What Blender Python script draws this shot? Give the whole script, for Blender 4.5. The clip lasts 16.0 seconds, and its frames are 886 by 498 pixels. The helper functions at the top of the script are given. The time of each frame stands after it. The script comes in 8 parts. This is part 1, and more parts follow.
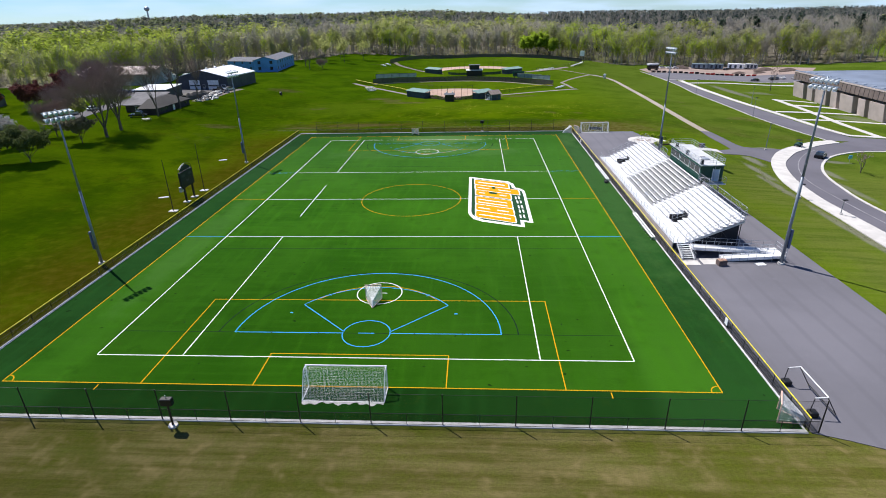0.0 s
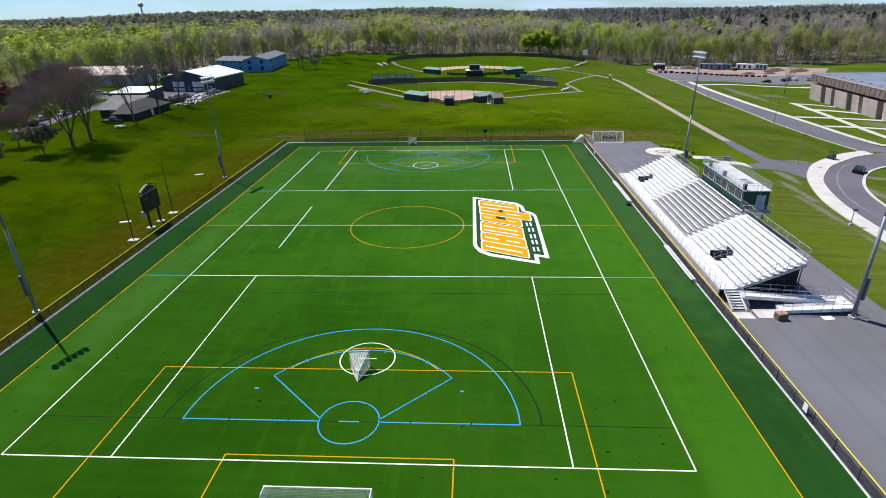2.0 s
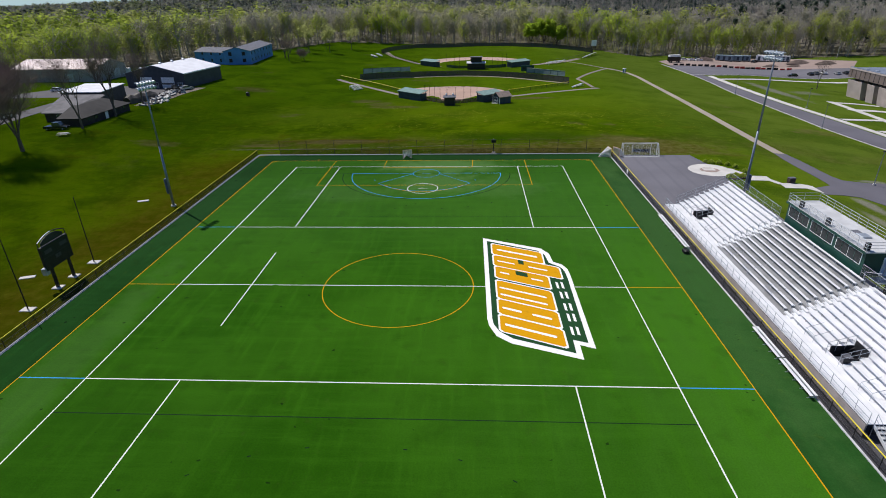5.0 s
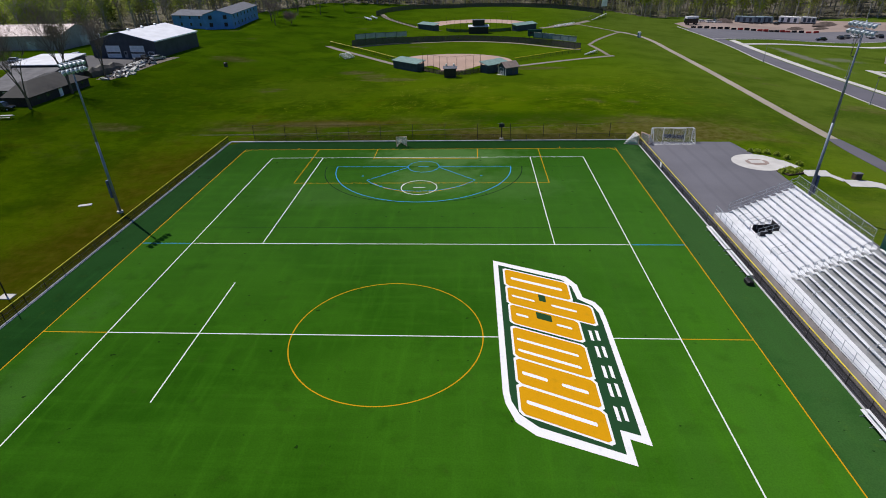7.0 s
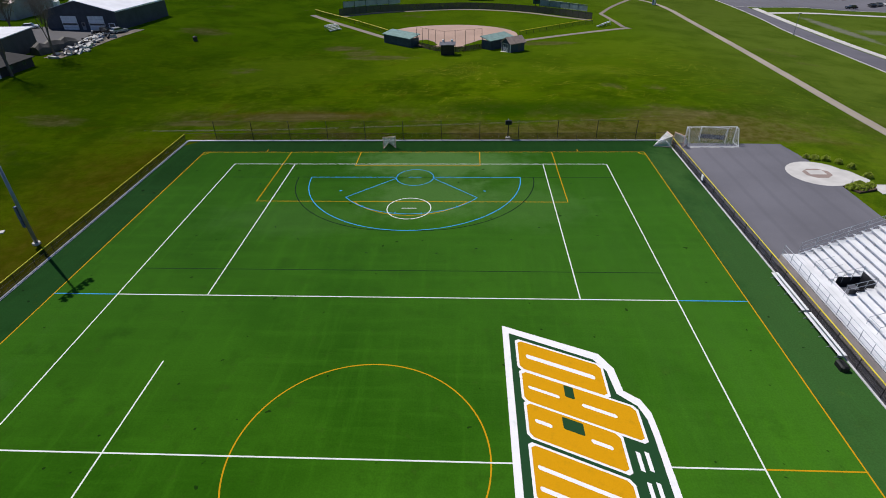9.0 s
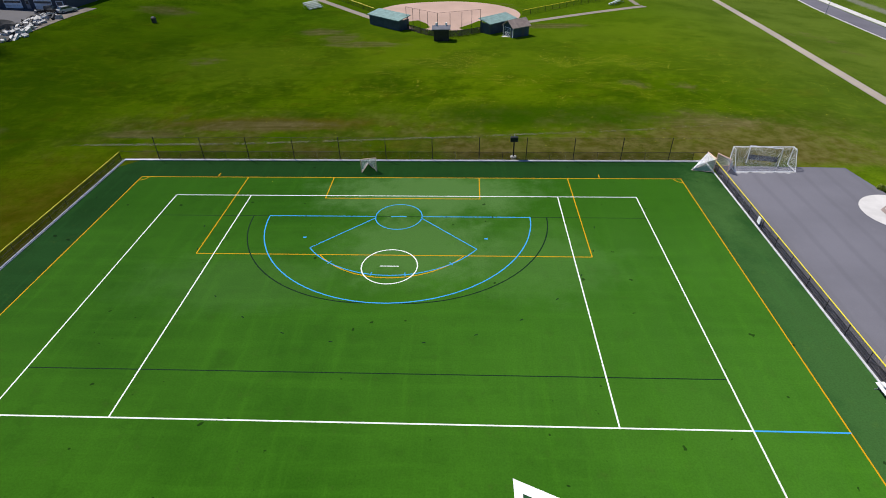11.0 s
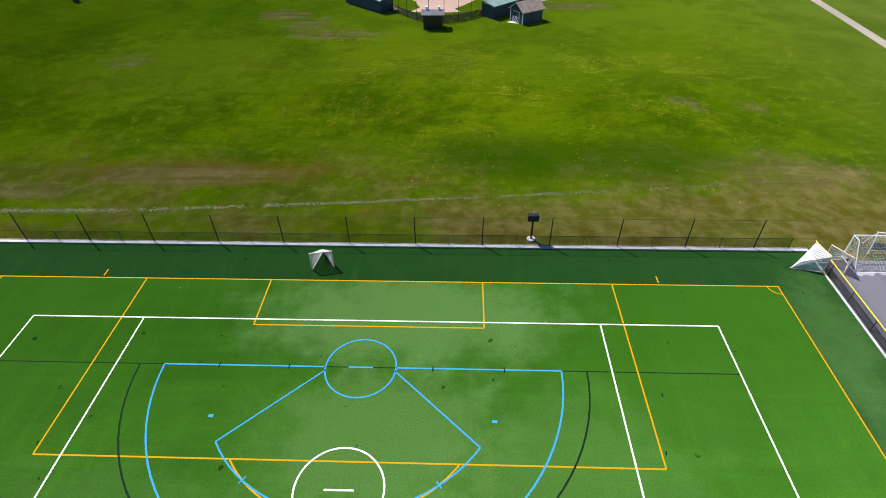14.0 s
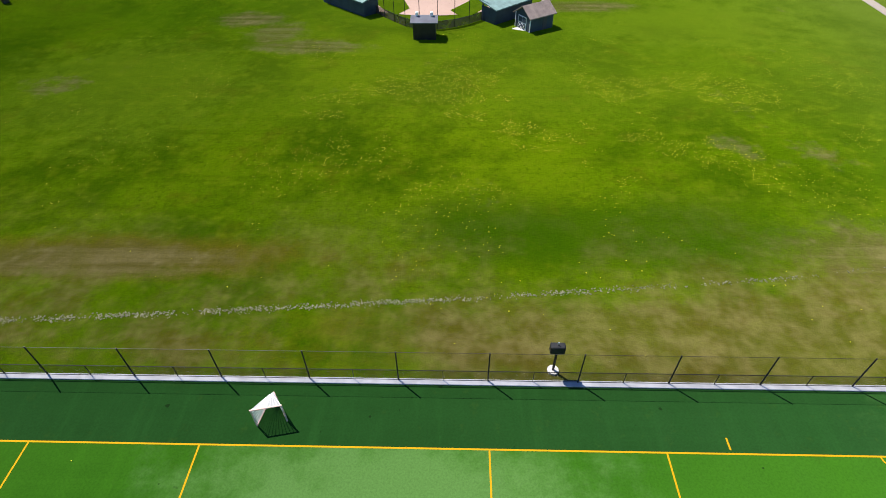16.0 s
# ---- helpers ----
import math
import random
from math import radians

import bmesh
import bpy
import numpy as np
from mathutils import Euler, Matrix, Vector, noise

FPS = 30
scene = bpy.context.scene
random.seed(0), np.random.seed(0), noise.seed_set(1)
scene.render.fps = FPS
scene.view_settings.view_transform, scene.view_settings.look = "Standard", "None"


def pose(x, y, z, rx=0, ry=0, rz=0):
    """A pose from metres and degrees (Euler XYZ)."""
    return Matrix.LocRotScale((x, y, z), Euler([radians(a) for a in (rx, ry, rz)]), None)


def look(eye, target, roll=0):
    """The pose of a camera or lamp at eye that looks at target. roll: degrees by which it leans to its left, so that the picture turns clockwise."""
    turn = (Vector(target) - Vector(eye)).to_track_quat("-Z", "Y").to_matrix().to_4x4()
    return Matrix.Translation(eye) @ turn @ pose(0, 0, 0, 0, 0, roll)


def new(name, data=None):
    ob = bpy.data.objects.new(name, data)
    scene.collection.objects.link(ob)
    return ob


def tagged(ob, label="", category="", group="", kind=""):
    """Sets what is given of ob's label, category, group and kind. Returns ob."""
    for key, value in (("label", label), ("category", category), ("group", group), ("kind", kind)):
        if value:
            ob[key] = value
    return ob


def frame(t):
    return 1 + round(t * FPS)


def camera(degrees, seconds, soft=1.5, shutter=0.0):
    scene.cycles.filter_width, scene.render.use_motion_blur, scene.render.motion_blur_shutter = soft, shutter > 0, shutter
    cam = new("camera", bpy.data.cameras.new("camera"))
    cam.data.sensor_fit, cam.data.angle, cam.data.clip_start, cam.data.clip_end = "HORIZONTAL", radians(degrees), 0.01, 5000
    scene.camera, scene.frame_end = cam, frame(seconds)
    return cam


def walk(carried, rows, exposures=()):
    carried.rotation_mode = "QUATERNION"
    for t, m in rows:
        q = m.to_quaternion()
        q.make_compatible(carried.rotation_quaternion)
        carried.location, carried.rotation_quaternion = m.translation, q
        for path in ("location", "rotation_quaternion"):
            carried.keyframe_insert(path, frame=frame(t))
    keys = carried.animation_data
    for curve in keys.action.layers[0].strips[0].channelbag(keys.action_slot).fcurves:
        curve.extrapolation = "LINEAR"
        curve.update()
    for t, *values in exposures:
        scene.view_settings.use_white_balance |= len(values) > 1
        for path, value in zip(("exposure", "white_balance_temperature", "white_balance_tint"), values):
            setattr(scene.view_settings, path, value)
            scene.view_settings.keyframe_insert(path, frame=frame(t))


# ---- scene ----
cam = camera(78.51, 16.0, soft=0.95)
ROWS = [  # seconds, x, y, z, pitch, roll, yaw
    (0.0, 11.781, -95.445, 31.981, -23.779, 1.287, 3.105),
    (0.5, 11.500, -92.153, 32.030, -23.878, 1.255, 3.051),
    (1.0, 11.215, -88.755, 32.102, -23.942, 1.216, 2.992),
    (1.5, 10.911, -85.252, 32.200, -24.025, 1.174, 2.949),
    (2.0, 10.566, -81.649, 32.319, -24.070, 1.150, 2.907),
    (2.5, 10.213, -77.931, 32.396, -24.116, 1.139, 2.825),
    (3.0, 9.881, -74.057, 32.427, -24.101, 1.103, 2.767),
    (3.5, 9.592, -70.054, 32.408, -24.090, 1.046, 2.733),
    (4.0, 9.318, -65.975, 32.371, -24.174, 1.010, 2.731),
    (4.5, 9.038, -61.845, 32.310, -24.587, 1.015, 2.721),
    (5.0, 8.764, -57.675, 32.237, -25.253, 1.048, 2.704),
    (5.5, 8.503, -53.476, 32.167, -26.100, 1.096, 2.683),
    (6.0, 8.266, -49.261, 32.112, -27.054, 1.145, 2.661),
    (6.5, 8.063, -45.041, 32.087, -28.040, 1.183, 2.639),
    (7.0, 7.904, -40.826, 32.104, -28.984, 1.195, 2.620),
    (7.5, 7.768, -36.535, 32.150, -29.912, 1.223, 2.582),
    (8.0, 7.641, -32.207, 32.201, -30.838, 1.221, 2.534),
    (8.5, 7.535, -27.852, 32.252, -31.710, 1.147, 2.473),
    (9.0, 7.434, -23.480, 32.304, -32.528, 1.034, 2.435),
    (9.5, 7.360, -19.054, 32.343, -33.319, 0.951, 2.360),
    (10.0, 7.308, -14.587, 32.372, -34.095, 0.892, 2.262),
    (10.5, 7.274, -10.093, 32.390, -34.866, 0.852, 2.155),
    (11.0, 7.253, -5.583, 32.400, -35.642, 0.824, 2.052),
    (11.5, 7.238, -1.072, 32.401, -36.435, 0.801, 1.967),
    (12.0, 7.226, 3.428, 32.396, -37.254, 0.779, 1.914),
    (12.5, 7.219, 7.929, 32.391, -38.063, 0.749, 1.885),
    (13.0, 7.210, 12.395, 32.387, -38.862, 0.714, 1.877),
    (13.5, 7.193, 16.839, 32.370, -39.630, 0.686, 1.862),
    (14.0, 7.168, 21.250, 32.328, -40.384, 0.649, 1.796),
    (14.5, 7.131, 25.650, 32.252, -41.090, 0.620, 1.662),
    (15.0, 7.090, 29.969, 32.212, -41.786, 0.589, 1.517),
    (15.5, 7.014, 34.273, 32.214, -42.432, 0.571, 1.403),
    (16.0, 6.932, 38.613, 32.240, -43.007, 0.534, 1.355),
]
walk(cam, [(t, pose(x, y, z, 90 + pitch, roll, yaw)) for t, x, y, z, pitch, roll, yaw in ROWS],
     exposures=[(0.0, 0.56), (2.0, 0.45), (4.0, 0.15), (6.5, -0.08), (9.0, -0.10), (11.5, 0.38), (13.0, 0.50), (14.5, 0.66), (16.0, 0.84)])

# ---- world, sun ----
SUN_EL, SUN_X, SUN_Y = radians(57), -0.757, 0.653
sky_world = bpy.data.worlds.new("sky")
scene.world = sky_world
sky_world.use_nodes = True
wn, wl = sky_world.node_tree.nodes, sky_world.node_tree.links
sky = wn.new("ShaderNodeTexSky")
sky.sky_type, sky.sun_disc = "NISHITA", False
sky.sun_elevation, sky.sun_rotation = SUN_EL, math.atan2(SUN_X, SUN_Y)
sky.air_density, sky.dust_density, sky.ozone_density = 0.75, 0.0, 2.2
cloud_co = wn.new("ShaderNodeTexCoord")
cloud_map = wn.new("ShaderNodeMapping")
cloud_map.inputs["Scale"].default_value = (2.2, 2.2, 16.0)
cloud = wn.new("ShaderNodeTexNoise")
cloud.inputs["Scale"].default_value, cloud.inputs["Detail"].default_value = 2.6, 7.0
cloud_ramp = wn.new("ShaderNodeValToRGB")
cloud_ramp.color_ramp.elements[0].position, cloud_ramp.color_ramp.elements[1].position = 0.46, 0.72
cloud_mix = wn.new("ShaderNodeMix")
cloud_mix.data_type = "RGBA"
cloud_mix.inputs[7].default_value = (10.6, 10.4, 10.0, 1)
wl.new(cloud_co.outputs["Generated"], cloud_map.inputs["Vector"])
wl.new(cloud_map.outputs[0], cloud.inputs["Vector"])
wl.new(cloud.outputs[0], cloud_ramp.inputs[0])
low = wn.new("ShaderNodeSeparateXYZ")
wl.new(cloud_co.outputs["Generated"], low.inputs[0])
thin = wn.new("ShaderNodeMapRange")
thin.inputs[1].default_value, thin.inputs[2].default_value, thin.inputs[3].default_value, thin.inputs[4].default_value = 0.05, 0.35, 0.9, 0.06
wl.new(low.outputs[2], thin.inputs[0])
cloud_amount = wn.new("ShaderNodeMath")
cloud_amount.operation = "MULTIPLY"
wl.new(cloud_ramp.outputs[0], cloud_amount.inputs[0])
wl.new(thin.outputs[0], cloud_amount.inputs[1])
wl.new(cloud_amount.outputs[0], cloud_mix.inputs[0])
wl.new(sky.outputs[0], cloud_mix.inputs[6])
cool = wn.new("ShaderNodeMix")
cool.data_type, cool.blend_type = "RGBA", "MULTIPLY"
cool.inputs[0].default_value, cool.inputs[7].default_value = 1.0, (0.63, 0.85, 1.16, 1)
wl.new(cloud_mix.outputs[2], cool.inputs[6])
wl.new(cool.outputs[2], wn["Background"].inputs[0])
wn["Background"].inputs[1].default_value = 0.068

sun = new("sun", bpy.data.lights.new("sun", "SUN"))
sun.data.energy, sun.data.angle, sun.data.color = 4.7, radians(0.5), (1.0, 0.965, 0.915)
sun.matrix_world = look((120 * SUN_X * math.cos(SUN_EL), 120 * SUN_Y * math.cos(SUN_EL), 120 * math.sin(SUN_EL)), (0, 0, 0))


# ---- materials ----
def nodes_of(name):
    m = bpy.data.materials.new(name)
    m.use_nodes = True
    return m, m.node_tree.nodes, m.node_tree.links, m.node_tree.nodes["Principled BSDF"]


class Net:
    """Short ways to lay nodes into one material."""

    def __init__(self, name):
        self.m, self.n, self.l, self.b = nodes_of(name)
        self.co = self.n.new("ShaderNodeTexCoord").outputs["Object"]

    def noise(self, scale, detail=4.0, rough=0.55, stretch=None):
        t = self.n.new("ShaderNodeTexNoise")
        t.inputs["Scale"].default_value, t.inputs["Detail"].default_value, t.inputs["Roughness"].default_value = scale, detail, rough
        if stretch:
            mp = self.n.new("ShaderNodeMapping")
            mp.inputs["Scale"].default_value = stretch
            self.l.new(self.co, mp.inputs[0])
            self.l.new(mp.outputs[0], t.inputs["Vector"])
        else:
            self.l.new(self.co, t.inputs["Vector"])
        return t.outputs[0]

    def span(self, value, a, b, c=0.0, d=1.0):
        t = self.n.new("ShaderNodeMapRange")
        t.interpolation_type = "SMOOTHSTEP"
        for i, v in enumerate((a, b, c, d)):
            t.inputs[1 + i].default_value = v
        self.l.new(value, t.inputs[0])
        return t.outputs[0]

    def math(self, op, a, b):
        t = self.n.new("ShaderNodeMath")
        t.operation = op
        for i, v in enumerate((a, b)):
            if isinstance(v, (int, float)):
                t.inputs[i].default_value = v
            else:
                self.l.new(v, t.inputs[i])
        return t.outputs[0]

    def mix(self, fac, a, b, blend="MIX"):
        t = self.n.new("ShaderNodeMix")
        t.data_type, t.blend_type = "RGBA", blend
        for i, v in ((0, fac), (6, a), (7, b)):
            if isinstance(v, (int, float)):
                t.inputs[i].default_value = v
            elif isinstance(v, tuple):
                t.inputs[i].default_value = (*v, 1)
            else:
                self.l.new(v, t.inputs[i])
        return t.outputs[2]

    def blot(self, cx, cy, rx, ry, most):
        """A worn patch with a ragged edge."""
        x, y, z = self.axes()
        u = self.math("DIVIDE", self.math("SUBTRACT", x, cx), rx)
        v = self.math("DIVIDE", self.math("SUBTRACT", y, cy), ry)
        r = self.math("SQRT", self.math("ADD", self.math("MULTIPLY", u, u), self.math("MULTIPLY", v, v)), 0.0)
        r = self.math("ADD", r, self.math("MULTIPLY", self.noise(0.30, 6, 0.7), 1.6))
        return self.span(r, 2.0, 1.2, 0.0, most)

    def axes(self):
        t = self.n.new("ShaderNodeSeparateXYZ")
        self.l.new(self.co, t.inputs[0])
        return t.outputs

    def done(self, colour, rough=0.8, metal=0.0, bump=None, strength=0.3, distance=0.05, spec=0.5, matt=0.0, sheen=None):
        if isinstance(colour, tuple):
            self.b.inputs["Base Color"].default_value = (*colour, 1)
        else:
            self.l.new(colour, self.b.inputs["Base Color"])
        if isinstance(rough, (int, float)):
            self.b.inputs["Roughness"].default_value = rough
        else:
            self.l.new(rough, self.b.inputs["Roughness"])
        self.b.inputs["Metallic"].default_value = metal
        self.b.inputs["Specular IOR Level"].default_value = spec
        self.b.inputs["Diffuse Roughness"].default_value = matt
        if sheen:
            # fibres that catch the light at a low angle
            self.b.inputs["Sheen Weight"].default_value, self.b.inputs["Sheen Roughness"].default_value = sheen[:2]
            self.b.inputs["Sheen Tint"].default_value = (*sheen[2], 1)
        if bump is not None:
            t = self.n.new("ShaderNodeBump")
            t.inputs["Strength"].default_value, t.inputs["Distance"].default_value = strength, distance
            self.l.new(bump, t.inputs["Height"])
            self.l.new(t.outputs[0], self.b.inputs["Normal"])
        return self.m


def surf(name, c, vary=0.25, scale=3.0, fine=25.0, rough=0.7, metal=0.0, bump=0.15, spec=0.4, random_tint=0.0):
    """A surface of one colour with stains and grain at two scales."""
    w = Net(name)
    dark, light = tuple(v * (1 - vary) for v in c), tuple(min(1, v * (1 + vary)) for v in c)
    col = w.mix(w.span(w.noise(scale, 5), 0.3, 0.7), dark, light)
    col = w.mix(w.span(w.noise(fine, 3), 0.3, 0.75, 0.0, vary), col, dark)
    if random_tint:
        info = w.n.new("ShaderNodeObjectInfo")
        col = w.mix(w.math("MULTIPLY", info.outputs["Random"], random_tint), col, tuple(v * 0.5 for v in c))
    return w.done(col, rough, metal, w.noise(fine, 3), bump, 0.02, spec)


def lawn_material():
    w = Net("lawn grass")
    x, y, z = w.axes()
    broad, mid, clump, blade = w.noise(0.016, 4), w.noise(0.075, 6, 0.62), w.noise(0.5, 6, 0.7), w.noise(4.0, 4, 0.75)
    rows = w.noise(0.55, 5, 0.65, (0.12, 1.6, 1.0))
    col = w.mix(w.span(broad, 0.34, 0.64), (0.060, 0.122, 0.0012), (0.126, 0.202, 0.0020))
    col = w.mix(w.span(mid, 0.43, 0.62, 0.0, 0.80), col, (0.040, 0.088, 0.0012))
    col = w.mix(w.span(w.noise(0.11, 7, 0.68), 0.54, 0.70, 0.0, 0.60), col, (0.098, 0.100, 0.0040))
    col = w.mix(w.span(w.noise(1.6, 5, 0.7), 0.50, 0.70, 0.0, 0.45), col, (0.030, 0.070, 0.0010))
    col = w.mix(w.span(clump, 0.46, 0.72, 0.0, 0.55), col, (0.155, 0.205, 0.0050))
    col = w.mix(w.span(rows, 0.50, 0.74, 0.0, 0.40), col, (0.044, 0.092, 0.0012))
    col = w.mix(w.math("MULTIPLY", w.span(x, -42.0, -64.0, 0.0, 0.34), w.span(w.noise(0.045, 6, 0.66), 0.36, 0.62, 0.25, 1.0)), col, (0.045, 0.098, 0.0012))
    # dried strips: in front of the pitch, behind its far end and along its left side
    near = w.span(y, -58.0, -61.0)
    beyond = w.math("MULTIPLY", w.span(y, 58.0, 60.0), w.span(y, 84.0, 61.0))
    beyond = w.math("MULTIPLY", beyond, w.math("MULTIPLY", w.span(w.noise(0.09, 7, 0.68), 0.40, 0.64), w.span(x, -56.0, -42.0)))
    soil = w.math("MAXIMUM", w.blot(-22, 72, 20, 3.2, 0.8), w.math("MAXIMUM", w.blot(28, 63.5, 34, 5.5, 0.75), w.blot(48, 66, 16, 9, 0.8)))
    bank = w.math("MULTIPLY", w.span(x, -60.0, -43.0), w.span(x, -20.0, -38.0))
    bank = w.math("MULTIPLY", w.math("MULTIPLY", bank, w.span(y, 66.0, 50.0)), w.span(mid, 0.30, 0.60, 0.45, 0.95))
    scar = w.math("MULTIPLY", w.span(w.noise(0.035, 6, 0.7), 0.60, 0.68), w.span(y, 40.0, 70.0, 0.0, 0.6))
    for cx, cy, rx, ry in ((-15, 117, 9, 3.0), (-21, 122, 5, 5.0), (-27, 128, 6, 3.5), (-24, 71.5, 13, 2.4), (-40, 68, 8, 1.8), (43, 73, 9, 4), (-70, 142, 8, 5), (26, 136, 14, 3.0), (-66, 66, 6, 3)):
        scar = w.math("MAXIMUM", scar, w.blot(cx, cy, rx, ry, 0.75))
    # a lush dark belt behind the far fence, and lighter mown grass beyond it
    lush = w.math("MAXIMUM", w.blot(22, 75.5, 24, 5.5, 0.80), w.blot(-48, 118, 26, 22, 0.22))
    col = w.mix(lush, col, (0.034, 0.088, 0.0012))
    pale = w.math("MAXIMUM", w.math("MAXIMUM", w.blot(-36, 104, 22, 18, 0.40), w.blot(44, 128, 26, 16, 0.55)), w.math("MULTIPLY", w.span(y, 88.0, 104.0, 0.0, 0.30), w.span(x, -40.0, -10.0)))
    col = w.mix(w.span(y, 105.0, 150.0, 0.0, 0.40), col, w.mix(w.span(mid, 0.35, 0.65), (0.080, 0.180, 0.0045), (0.050, 0.125, 0.0030)))
    col = w.mix(pale, col, (0.150, 0.225, 0.0100))
    dry = w.math("MAXIMUM", near, scar)
    col = w.mix(soil, col, w.mix(w.span(x, -8.0, 8.0), (0.125, 0.100, 0.008), w.mix(w.span(clump, 0.38, 0.62), (0.098, 0.088, 0.014), (0.172, 0.142, 0.044))))
    col = w.mix(w.math("MULTIPLY", beyond, 0.85), col, w.mix(w.span(clump, 0.35, 0.68), (0.088, 0.072, 0.010), (0.185, 0.150, 0.052)))
    dry = w.math("MULTIPLY", dry, w.span(clump, 0.25, 0.75, 0.66, 1.0))
    straw = w.mix(w.span(rows, 0.35, 0.65), (0.105, 0.086, 0.026), (0.205, 0.162, 0.070))
    straw = w.mix(w.span(w.noise(0.10, 6, 0.65), 0.46, 0.66, 0.0, 0.70), straw, (0.088, 0.090, 0.014))
    straw = w.mix(w.span(clump, 0.50, 0.75, 0.0, 0.5), straw, (0.34, 0.275, 0.125))
    col = w.mix(bank, col, w.mix(w.span(clump, 0.35, 0.70), (0.082, 0.082, 0.0020), (0.135, 0.112, 0.0100)))
    verge = w.math("MULTIPLY", w.span(x, 50.0, 64.0), w.span(y, 40.0, 15.0))
    col = w.mix(w.span(x, 40.0, 95.0, 0.0, 0.70), col, w.mix(w.span(mid, 0.4, 0.65), (0.120, 0.165, 0.026), (0.078, 0.120, 0.016)))
    col = w.mix(w.math("MULTIPLY", verge, w.span(mid, 0.3, 0.6, 0.4, 0.85)), col, w.mix(w.span(rows, 0.38, 0.62), (0.100, 0.136, 0.022), (0.158, 0.180, 0.036)))
    col = w.mix(dry, col, straw)
    silt = w.blot(75.8, 30, 1.6, 5, 0.8)
    for cx, cy, rx, ry, most in ((72.4, 21, 1.1, 8, 0.7), (70.6, 10, 1.0, 9, 0.6), (86, 46.2, 3, 1.0, 0.7), (134.5, 181, 2.6, 27, 0.7), (150, 112, 8, 7, 0.45), (146, 176, 7, 5, 0.45), (97.5, 35.5, 4, 1.6, 0.6), (88.8, 24, 1.4, 6, 0.6), (85.6, 11, 1.2, 8, 0.5), (70.5, -14, 1.1, 16, 0.6)):
        silt = w.math("MAXIMUM", silt, w.blot(cx, cy, rx, ry, most))
    col = w.mix(silt, col, (0.270, 0.255, 0.215))
    col = w.mix(w.span(blade, 0.30, 0.75, 0.0, 0.55), col, w.mix(0.55, col, (0.012, 0.022, 0.001)))
    return w.done(col, 1.0, 0, w.math("ADD", blade, clump), 0.6, 0.12, 0.0, 1.0, (0.07, 0.20, (0.85, 1.0, 0.10)))


def turf_material(name, a, b, wear, streaks, mouths=(), sheen=None, near_shade=0.0):
    w = Net(name)
    broad, mid, fine = w.noise(0.045, 4), w.noise(0.35, 6, 0.65), w.noise(7.0, 3, 0.7)
    brush = w.noise(0.30, 6, 0.65, (0.22, 2.4, 1.0))
    drag = w.noise(0.30, 6, 0.65, (2.6, 0.22, 1.0))
    col = w.mix(w.span(broad, 0.36, 0.64), a, b)
    x, y, z = w.axes()
    side = w.math("ABSOLUTE", x, 0.0)
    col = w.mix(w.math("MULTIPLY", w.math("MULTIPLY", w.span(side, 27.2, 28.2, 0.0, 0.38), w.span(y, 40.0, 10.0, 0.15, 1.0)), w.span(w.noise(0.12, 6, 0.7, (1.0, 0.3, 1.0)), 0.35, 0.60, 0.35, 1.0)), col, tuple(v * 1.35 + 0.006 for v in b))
    col = w.mix(w.span(w.noise(0.16, 5, 0.6), 0.42, 0.66, 0.0, 0.40), col, tuple(v * 1.25 for v in b))
    col = w.mix(w.span(brush, 0.44, 0.72, 0.0, 0.5), col, tuple(v * 1.30 for v in b))
    col = w.mix(w.span(drag, 0.48, 0.74, 0.0, streaks), col, tuple(v * 1.45 for v in b))
    col = w.mix(w.span(mid, 0.50, 0.76, 0.0, 0.6), col, tuple(v * 0.66 for v in a))
    # paler and greyer in streaks towards +x
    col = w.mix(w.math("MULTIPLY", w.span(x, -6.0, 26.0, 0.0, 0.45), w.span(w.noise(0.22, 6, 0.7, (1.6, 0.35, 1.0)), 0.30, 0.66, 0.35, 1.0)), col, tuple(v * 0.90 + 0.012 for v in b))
    col = w.mix(w.span(w.noise(0.7, 6, 0.72), 0.56, 0.74, 0.0, wear), col, (0.085, 0.165, 0.018))
    col = w.mix(w.span(w.noise(1.5, 5, 0.75, (1.0, 0.45, 1.0)), 0.52, 0.72, 0.0, 0.3 * streaks), col, tuple(v * 1.4 + 0.002 for v in b))
    # low-angle paleness of the far half put into the colour
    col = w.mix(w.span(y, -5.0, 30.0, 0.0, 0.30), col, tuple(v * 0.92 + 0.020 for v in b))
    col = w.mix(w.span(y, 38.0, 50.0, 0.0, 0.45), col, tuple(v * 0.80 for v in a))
    # darker near end: steep-view shading put into the colour
    if near_shade:
        col = w.mix(w.math("MULTIPLY", w.span(y, -5.0, -45.0, 0.0, near_shade), w.span(side, 29.0, 26.5, 0.45, 1.0)), col, (a[0] * 0.50, a[1] * 0.54, a[2] * 0.20))
    for cx, cy, rx, ry, most in mouths:
        col = w.mix(w.blot(cx, cy, rx, ry, most), col, (0.120, 0.250, 0.062))
    col = w.mix(w.span(w.noise(1.1, 2, 0.4), 0.735, 0.76, 0.0, 0.7), col, (0.006, 0.018, 0.004))
    col = w.mix(w.span(fine, 0.3, 0.75, 0.0, 0.45), col, w.mix(0.55, col, (0.006, 0.020, 0.002)))
    return w.done(col, 0.95, 0, fine, 0.35, 0.02, 0.03, 0.75, sheen)


